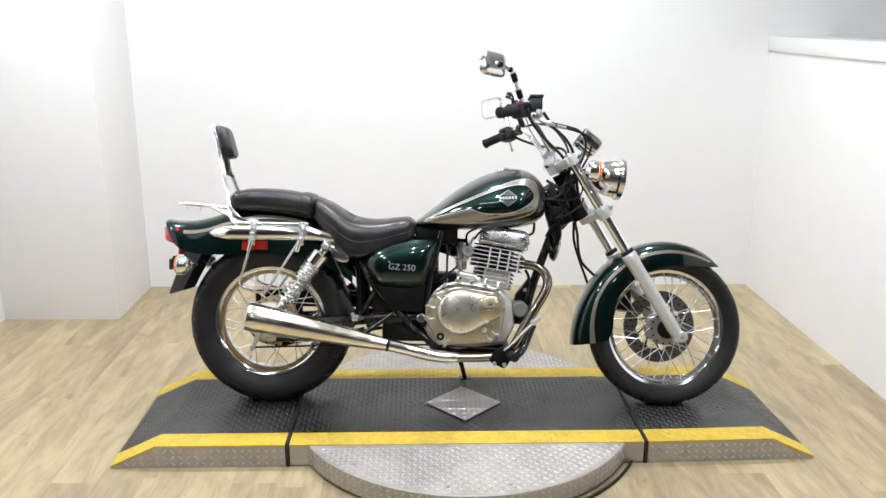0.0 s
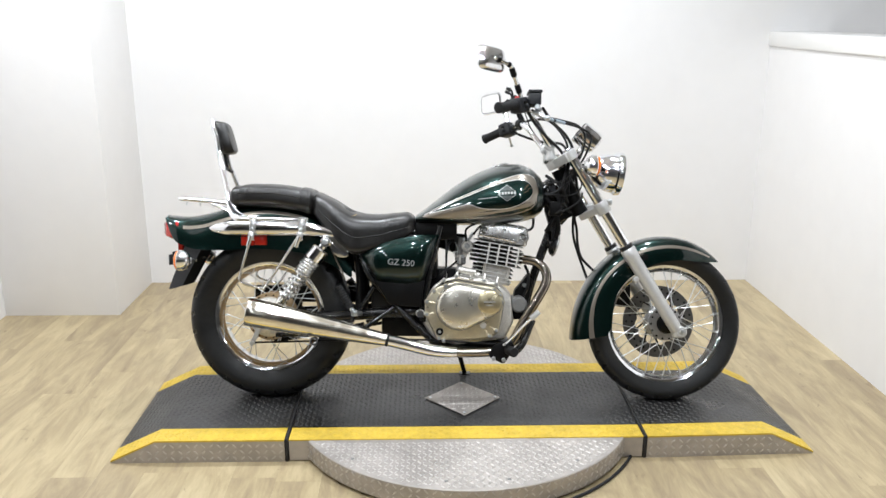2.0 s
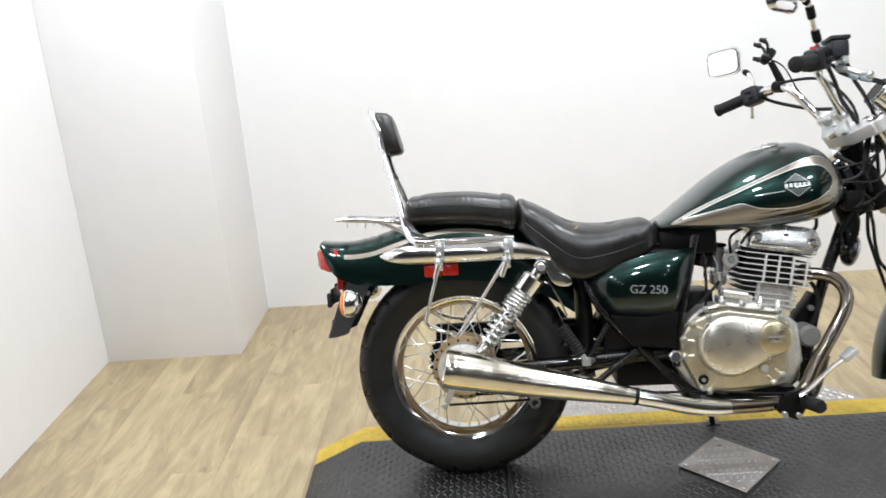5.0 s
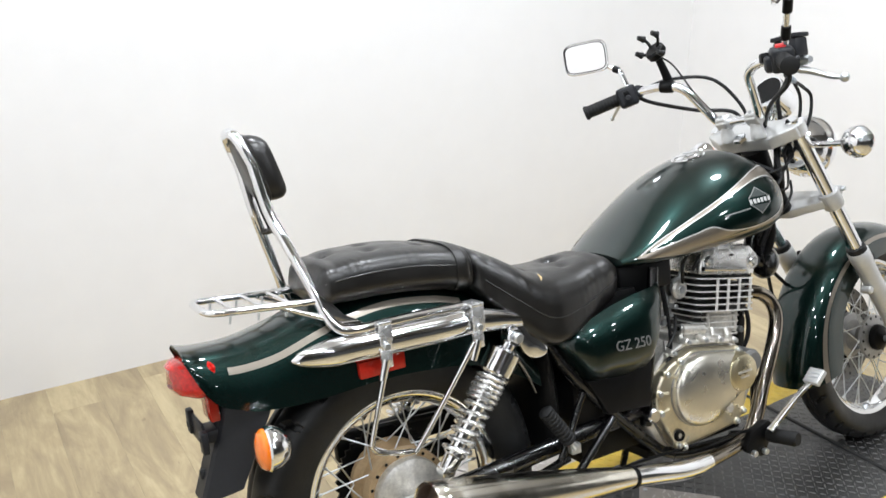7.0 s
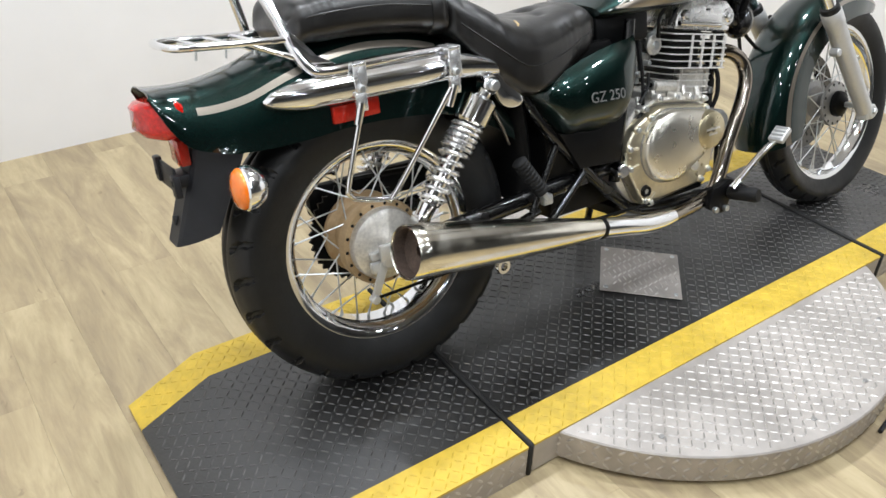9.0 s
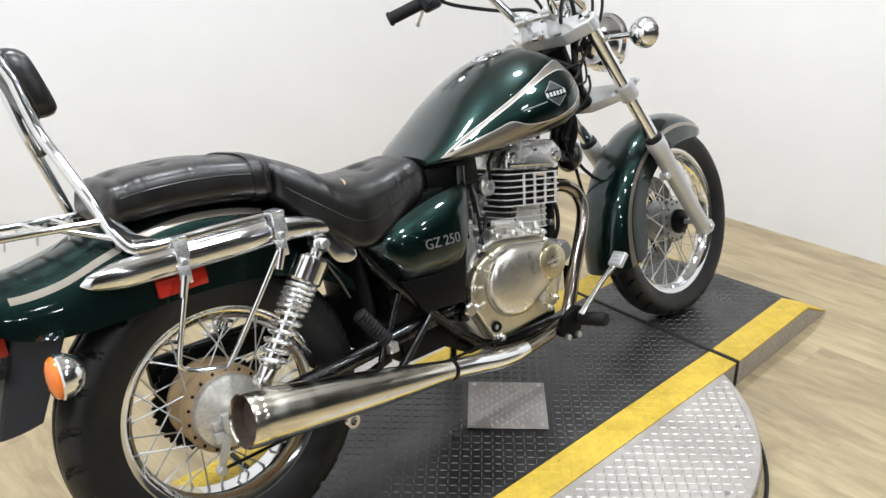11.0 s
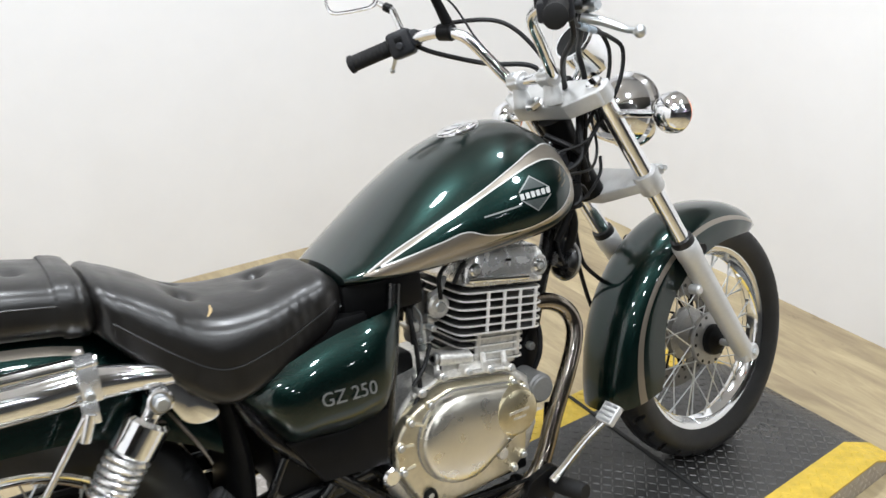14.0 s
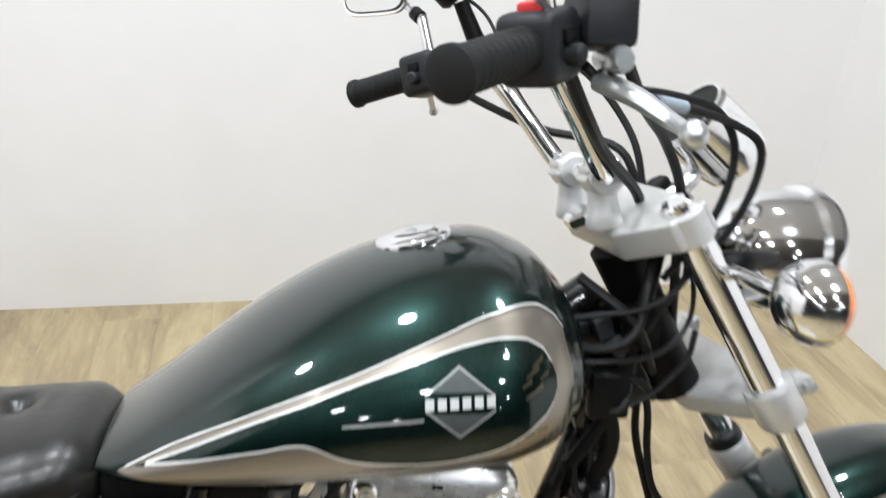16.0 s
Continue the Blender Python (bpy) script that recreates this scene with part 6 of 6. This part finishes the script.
part("breather", tube([base + UP * 0.240 + FW * -0.045, base + UP * 0.258 + FW * -0.075, base + UP * 0.235 + FW * -0.11], 0.007, 10, 4), M_HOSE, head)
part("plug_lead", tube([base + UP * 0.20 + FW * 0.08 + Vector((0, 0.03, 0)), base + UP * 0.22 + FW * 0.12, base + UP * 0.26 + FW * 0.12], 0.005, 8, 4), M_HOSE, head)

# ---- carburettor
INWARD = Matrix.Translation((0, 0.030, 0.004))
carb = part("carburettor", moved(joined(drum((0.712, -0.050, 0.535), (0.716, -0.050, 0.606), 0.019, 0.004, 22), box(0.694, 0.734, -0.072, -0.024, 0.500, 0.536, 0.008), drum((0.700, -0.045, 0.570), (0.770, -0.038, 0.560), 0.017, 0.003, 20)), INWARD), M_FHUB, bike, "grey cast carburettor")
part("carburettor_top", moved(drum((0.716, -0.050, 0.606), (0.717, -0.050, 0.616), 0.022, 0.003, 24), INWARD), M_SATIN, carb)
part("float_drain", moved(drum((0.712, -0.060, 0.486), (0.713, -0.060, 0.502), 0.008, 0.002, 12), INWARD), M_ZINC, carb)
part("cable_bracket", moved(plate([(0.722, 0.588), (0.752, 0.596), (0.764, 0.622), (0.756, 0.626), (0.742, 0.604), (0.722, 0.600)], -0.092, -0.086, 0.001), INWARD), M_ZINC, carb)
for cx, cz in ((0.700, 0.548), (0.726, 0.553), (0.704, 0.512), (0.727, 0.510)):
    part("carburettor_screw", moved(drum((cx, -0.066, cz), (cx, -0.078, cz), 0.0042, 0.001, 8), INWARD), M_ZINC, carb)
part("throttle_wheel", moved(lathe([(0.006, 0.100), (0.018, 0.100), (0.0225, 0.096), (0.0225, 0.090), (0.013, 0.088), (0.006, 0.088)], (0.738, 0, 0.573), (0, -1, 0), 26, True), INWARD), M_CAST, carb)
part("throttle_hub", moved(drum((0.738, -0.070, 0.573), (0.738, -0.104, 0.573), 0.010, 0.002, 16), INWARD), M_ZINC, carb)
part("idle_screw", moved(drum((0.722, -0.075, 0.535), (0.722, -0.098, 0.535), 0.006, 0.001, 10), INWARD), M_ZINC, carb)
part("throttle_arm", moved(plate([(0.726, 0.592), (0.736, 0.596), (0.744, 0.585), (0.752, 0.560), (0.744, 0.553), (0.736, 0.566)], -0.088, -0.084, 0.001), INWARD), M_ZINC, carb)
part("return_spring", moved(tube([(0.738 + 0.013 * math.cos(k * 0.7), -0.074 - 0.0011 * k * 0.7, 0.573 + 0.013 * math.sin(k * 0.7)) for k in range(20)], 0.0014, 6, 1), INWARD), M_ZINC, carb)
part("choke_knob", moved(drum((0.690, -0.072, 0.592), (0.684, -0.096, 0.594), 0.0075, 0.002, 14), INWARD), M_SATIN, carb)
part("choke_link", moved(tube([(0.694, -0.080, 0.586), (0.704, -0.088, 0.560), (0.698, -0.088, 0.530)], 0.0025, 8, 4), INWARD), M_ZINC, carb)
part("float_bowl_rim", moved(box(0.691, 0.737, -0.075, -0.022, 0.530, 0.538, 0.002), INWARD), M_CAST, carb)
part("fuel_union", moved(drum((0.696, -0.068, 0.545), (0.690, -0.090, 0.548), 0.006, 0.001, 12), INWARD), M_CAST, carb)
part("bowl_rib", moved(box(0.708, 0.716, -0.078, -0.070, 0.503, 0.530, 0.002), INWARD), M_CAST, carb)
part("pilot_box", moved(box(0.722, 0.744, -0.078, -0.060, 0.538, 0.556, 0.003), INWARD), M_CAST, carb)
part("intake_clamp", moved(tube([Vector((0.683, -0.0365, 0.575)), Vector((0.689, -0.041, 0.5735))], 0.0275, 20, 1), INWARD), M_ZINC, carb)
part("intake_boot", moved(tube([(0.612, -0.005, 0.590), (0.640, -0.012, 0.586), (0.695, -0.045, 0.572)], 0.026, 16, 1), INWARD), M_RUBBER, carb)
part("manifold", moved(tube([(0.765, -0.038, 0.560), (0.80, -0.02, 0.575)], 0.022, 14, 1), INWARD), M_RUBBER, carb)
for pts in ([(0.715, -0.085, 0.492), (0.700, -0.100, 0.465), (0.650, -0.110, 0.440), (0.615, -0.115, 0.40)], [(0.735, -0.080, 0.595), (0.735, -0.085, 0.640), (0.78, -0.07, 0.665)], [(0.700, -0.085, 0.520), (0.668, -0.112, 0.495), (0.640, -0.118, 0.47)], [(0.712, -0.060, 0.488), (0.706, -0.085, 0.455), (0.690, -0.112, 0.42), (0.640, -0.118, 0.30)], [(0.760, -0.088, 0.620), (0.790, -0.085, 0.652), (0.86, -0.06, 0.668)], [(0.66, -0.095, 0.60), (0.662, -0.104, 0.52), (0.655, -0.112, 0.44)], [(0.685, -0.060, 0.600), (0.668, -0.085, 0.575), (0.660, -0.098, 0.535)]):
    part("carburettor_hose", tube(pts, 0.004, 8, 5), M_HOSE, carb)

# ---- exhaust
tip, joint = Vector((-0.042, -0.223, 0.345)), Vector((0.453, -0.187, 0.242))
d = (joint - tip).normalized()
L = (joint - tip).length
muf = part("silencer", lathe([(0.0470, 0.004), (0.0490, 0.0), (0.0510, 0.003), (0.0515, 0.030), (0.0480, 0.12), (0.0415, 0.25), (0.0325, 0.38), (0.0230, L - 0.012), (0.0215, L), (0.0190, L), (0.0190, 0.30), (0.0440, 0.12), (0.0475, 0.03)], tip, d, 48, True), M_PIPE, bike, "long tapered chrome silencer")
part("outlet_liner", lathe([(0.0466, 0.005), (0.0466, 0.050), (0.0440, 0.050), (0.0450, 0.006)], tip, d, 36, True), M_RUST, muf, "sooty outlet wall")
part("baffle", lathe([(0.011, 0.032), (0.045, 0.028), (0.045, 0.036), (0.011, 0.042)], tip, d, 36, True), M_RUST, muf, "rusty baffle inside the outlet")
# black plug put in for the darkness inside the baffle's hole
part("baffle_core", drum(tip + d * 0.045, tip + d * 0.07, 0.014, 0.001, 20), M_GAP, muf)
part("joint_band", lathe([(0.0215, L - 0.006), (0.0238, L - 0.005), (0.0238, L + 0.004), (0.0215, L + 0.005)], tip, d, 30, True), M_SATIN, muf)
part("hanger_ring", lathe([(0.0085, -0.005), (0.0150, -0.005), (0.0160, 0.0), (0.0150, 0.005), (0.0085, 0.005)], (0.190, -0.190, 0.236), (0, 1, 0), 22, True), M_CHROME, muf)
part("silencer_bracket", joined(plate([(0.17, 0.262), (0.205, 0.268), (0.185, 0.232)], -0.150, -0.144, 0.002), tube([(0.185, -0.150, 0.258), (0.180, -0.190, 0.285)], 0.006, 8, 1)), M_ZINC, muf)
hp = [(0.450, -0.1873, 0.2426), (0.52, -0.180, 0.226), (0.60, -0.170, 0.205), (0.66, -0.162, 0.196), (0.74, -0.150, 0.193), (0.82, -0.135, 0.194), (0.88, -0.120, 0.205), (0.914, -0.112, 0.240), (0.945, -0.106, 0.300), (0.990, -0.098, 0.372), (1.024, -0.088, 0.430), (1.033, -0.080, 0.468), (1.020, -0.072, 0.500), (0.986, -0.066, 0.522), (0.935, -0.060, 0.530)]
pipe = part("header_pipe", tube(hp, 0.0172, 18, 6), M_HEADER, bike, "heat-bronzed chrome header pipe, coloured darker for its dark reflections")
part("pipe_sleeve", tube(hp[:4] + [(0.70, -0.156, 0.1935)], [0.0215, 0.0222, 0.0222, 0.0215, 0.019], 20, 6), M_CHROME, pipe, "bright chrome pipe sleeve")
part("port_flange", drum((0.946, -0.050, 0.530), (0.925, -0.050, 0.534), 0.023, 0.003, 20), M_FHUB, pipe)

# ---- rider's footrest, brake pedal
REST = Matrix.Translation((-0.016, 0.015, -0.009))
fb = part("footrest_bracket", moved(joined(plate(hull_outline([(0.872, 0.212, 0.026), (0.905, 0.226, 0.022), (0.850, 0.196, 0.014), (0.885, 0.180, 0.014)], 32), -0.178, -0.158, 0.004), tube([(0.880, -0.165, 0.215), (0.870, -0.100, 0.198)], 0.014, 12, 1)), REST), M_SATIN, bike, "black footrest bracket")
for x, z in ((0.852, 0.184), (0.888, 0.180)):
    part("bracket_bolt", moved(drum((x, -0.178, z), (x, -0.190, z), 0.0075, 0.0015, 12), REST), M_ZINC, fb)
part("rider_footrest", moved(lathe([(0, 0), (0.014, 0), (0.017, 0.004), (0.018, 0.068), (0.015, 0.075), (0, 0.075)], (0.905, -0.178, 0.215), (0.22, -0.97, 0.05), 20), REST), M_GRIP, bike, "black rubber rider footrest")
pd = part("brake_pedal", tube([(0.872, -0.185, 0.226), (0.892, -0.190, 0.244), (0.936, -0.211, 0.298), (0.967, -0.228, 0.330)], [0.012, 0.010, 0.0092, 0.009], 12, 5, 0.6), M_CHROME, bike, "chrome brake pedal")
part("pedal_pad", moved(box(-0.020, 0.020, -0.020, 0.020, -0.007, 0.007, 0.003), pose(0.977, -0.232, 0.342, 0, -42, 0)), M_FORK, pd, "ribbed pedal pad")
for k in range(4):
    part("pad_rib", moved(box(-0.017 + k * 0.010, -0.013 + k * 0.010, -0.017, 0.017, 0.005, 0.008), pose(0.977, -0.232, 0.342, 0, -42, 0)), M_ZINC, pd)
part("brake_rod", tube([(0.850, -0.150, 0.225), (0.50, -0.125, 0.235), (-0.045, -0.098, 0.214)], 0.0035, 8, 4), M_SATIN, bike)
part("brake_arm", joined(plate([(-0.030, 0.290), (-0.010, 0.286), (-0.038, 0.228), (-0.052, 0.206), (-0.064, 0.212)], -0.098, -0.090, 0.003), drum((-0.018, -0.076, 0.282), (-0.018, -0.104, 0.282), 0.012, 0.002, 14), drum((-0.056, -0.086, 0.212), (-0.056, -0.106, 0.212), 0.009, 0.002, 12), box(-0.048, 0.004, -0.088, -0.074, 0.286, 0.302, 0.003), box(0.010, 0.026, -0.090, -0.076, 0.246, 0.300, 0.003), box(-0.052, 0.018, -0.096, -0.080, 0.262, 0.284, 0.004)), M_FORK, bike, "pale zinc-plated rear brake arm")
part("torque_link", tube([(0.030, -0.080, 0.240), (0.20, -0.092, 0.252), (0.36, -0.096, 0.285)], 0.009, 8, 2), M_BLACK, bike)

for pts in ([(1.040, -0.157, 1.0245), (1.075, -0.139, 1.0195)], [(1.000, -0.178, 1.030), (1.030, -0.161, 1.025)]):
    part("cable_sleeve", steered(tube(pts, 0.0062, 10, 1)), M_SLEEVE, bike, "pale blue-grey cable sleeve")

# ---- horn, side stand, cables
HA, HX = Vector((1.066, -0.024, 0.580)), (0.945, 0.06, -0.29)
hn = part("horn", lathe([(0, -0.030), (0.014, -0.030), (0.018, -0.018), (0.030, -0.014), (0.039, -0.006), (0.0405, 0.0), (0.0385, 0.005), (0.022, 0.006), (0.012, 0.011), (0, 0.011)], HA, HX, 36), M_BLACK, bike, "round black horn")
part("horn_rim", lathe([(0.0375, 0.001), (0.0415, 0.001), (0.0425, 0.004), (0.0415, 0.0075), (0.0375, 0.0075)], HA, HX, 36, True), M_FHUB, hn, "dull steel rim")
part("horn_grille", lathe([(0.024, 0.0065), (0.026, 0.0085), (0.028, 0.0065)], HA, HX, 30, True), M_SATIN, hn)
part("horn_bracket", joined(box(1.056, 1.064, -0.036, -0.010, 0.590, 0.668, 0.003), box(1.060, 1.088, -0.040, -0.008, 0.628, 0.660, 0.005), tube([(1.045, -0.030, 0.640), (1.066, -0.032, 0.634), (1.086, -0.030, 0.622)], 0.005, 8, 3)), M_PLASTIC, hn)
part("horn_lead", tube([(1.058, -0.040, 0.566), (1.040, -0.046, 0.600), (1.038, -0.040, 0.655)], 0.0030, 6, 5), M_HOSE, hn)
part("side_stand", joined(tube([(0.690, 0.108, 0.212), (0.715, 0.150, 0.130), (0.735, 0.198, 0.052)], [0.012, 0.010, 0.009], 12, 4), moved(box(-0.022, 0.022, -0.016, 0.016, -0.003, 0.003, 0.002), pose(0.736, 0.201, 0.0478, 13, 0, 0))), M_BLACK, bike, "black side stand")
part("wire_loom", joined(tube([(1.00, -0.030, 0.79), (1.04, -0.055, 0.74), (1.075, -0.050, 0.66), (1.060, -0.030, 0.58)], 0.010, 10, 5), tube([(1.115, -0.045, 0.895), (1.100, -0.055, 0.83), (1.085, -0.058, 0.76), (1.065, -0.056, 0.69), (1.03, -0.05, 0.63)], 0.008, 10, 5), box(1.040, 1.085, -0.072, -0.050, 0.690, 0.745, 0.006), box(1.075, 1.115, -0.066, -0.046, 0.765, 0.815, 0.006)), M_SATIN, bike, "black wire loom and connectors")
for x, y, z, w in ((1.052, -0.058, 0.790, 0.010), (1.068, -0.062, 0.770, 0.009), (1.084, -0.054, 0.752, 0.010), (1.060, -0.060, 0.722, 0.008), (1.098, -0.050, 0.786, 0.009)):
    part("connector", moved(box(-w * 1.3, w * 1.3, -w * 0.6, w * 0.6, -w, w, 0.0015, 1), pose(x, y, z, 0, 34 + 900 * (z - 0.75), 12)), M_PLASTIC, bike)
part("wiring", joined(tube([(1.03, -0.035, 0.84), (1.08, -0.075, 0.80), (1.11, -0.060, 0.74)], 0.006, 8, 5), tube([(0.995, -0.045, 0.80), (1.03, -0.066, 0.772), (1.078, -0.080, 0.79), (1.105, -0.050, 0.86)], 0.005, 8, 5), tube([(1.045, -0.055, 0.70), (1.075, -0.072, 0.705), (1.096, -0.048, 0.745)], 0.005, 8, 5)), M_HOSE, bike, "black wiring at the steering head")
for pts, r in (([(0.945, -0.215, 1.052), (0.985, -0.185, 1.032), (1.06, -0.145, 1.022), (1.142, -0.115, 1.004), (1.178, -0.110, 0.976), (1.160, -0.105, 0.909), (1.115, -0.075, 0.83), (1.075, -0.055, 0.75), (1.05, -0.03, 0.70)], 0.0042),
               ([(0.960, -0.210, 1.046), (1.00, -0.170, 1.036), (1.07, -0.125, 1.030), (1.133, -0.098, 1.016), (1.160, -0.092, 0.975), (1.148, -0.085, 0.910), (1.11, -0.06, 0.84)], 0.0042),
               ([(0.985, -0.200, 1.062), (1.03, -0.150, 1.020), (1.09, -0.080, 0.985), (1.125, -0.055, 0.930), (1.140, -0.030, 0.84), (1.17, 0.02, 0.72)], 0.0055),
               ([(0.925, -0.235, 1.045), (0.955, -0.205, 1.010), (1.01, -0.12, 0.975), (1.085, -0.04, 0.925), (1.10, -0.03, 0.87)], 0.0055),
               ([(0.930, 0.235, 1.045), (0.965, 0.205, 1.020), (1.03, 0.120, 0.985), (1.11, 0.065, 0.965), (1.13, 0.04, 0.89)], 0.0050),
               ([(0.960, 0.225, 1.062), (1.00, 0.17, 1.075), (1.06, 0.09, 1.060), (1.115, 0.05, 0.985), (1.13, 0.03, 0.90)], 0.0045),
               ([(0.930, 0.165, 1.145), (0.965, 0.13, 1.11), (0.99, 0.09, 1.03), (1.04, 0.06, 0.955)], 0.0022),
               ([(1.165, 0.01, 0.935), (1.150, 0.045, 0.86), (1.148, 0.055, 0.76), (1.148, 0.050, 0.685), (1.150, 0.055, 0.62), (1.168, 0.060, 0.556), (1.206, 0.078, 0.462), (1.225, 0.085, 0.420)], 0.0050),
               ([(1.14, 0.020, 0.80), (1.150, 0.030, 0.74), (1.152, 0.040, 0.684), (1.162, 0.048, 0.640), (1.166, 0.050, 0.590), (1.180, 0.050, 0.535), (1.221, 0.045, 0.490), (1.262, 0.058, 0.462)], 0.0050),
               ([(1.010, -0.055, 0.800), (1.036, -0.066, 0.806), (1.078, -0.084, 0.816), (1.116, -0.088, 0.842), (1.128, -0.070, 0.885)], 0.0030),
               ([(1.005, -0.080, 0.762), (1.034, -0.092, 0.764), (1.090, -0.080, 0.762), (1.135, -0.055, 0.772), (1.160, -0.038, 0.800), (1.160, -0.030, 0.85)], 0.0030),
               ([(1.040, -0.058, 0.690), (1.062, -0.062, 0.699), (1.100, -0.064, 0.712), (1.148, -0.052, 0.744), (1.165, -0.040, 0.775)], 0.0034),
               ([(1.020, -0.040, 0.730), (1.052, -0.062, 0.738), (1.090, -0.058, 0.728), (1.120, -0.040, 0.700)], 0.0045),
               ([(1.050, 0.050, 0.80), (1.085, 0.066, 0.79), (1.118, 0.058, 0.75), (1.130, 0.045, 0.70), (1.100, 0.040, 0.66)], 0.0050)):
    part("control_cable", steered(tube(pts, r, 8, 7)), M_HOSE, bike)

# ---------------------------------------------------------------- floor planks
PW, PL = 0.150, 1.22
floor_ob = bpy.data.objects["floor"]
rng = random.Random(7)
x = X0 - 0.02
while x < X1 + 0.02:
    start = YF - rng.uniform(0.0, PL)
    while start < Y1:
        y0, y1 = max(start, YF), min(start + PL, Y1 + 0.02)
        if y1 - y0 > 0.02:
            bm = box(-PW / 2 + 0.0001, PW / 2 - 0.0001, -(y1 - y0) / 2 + 0.0001, (y1 - y0) / 2 - 0.0001, -0.006, 0.0, 0.0002, 1)
            ob = part("plank", bm, M_PLANK, floor_ob)
            ob.location = (x + PW / 2, (y0 + y1) / 2, 0)
        start += PL
    x += PW
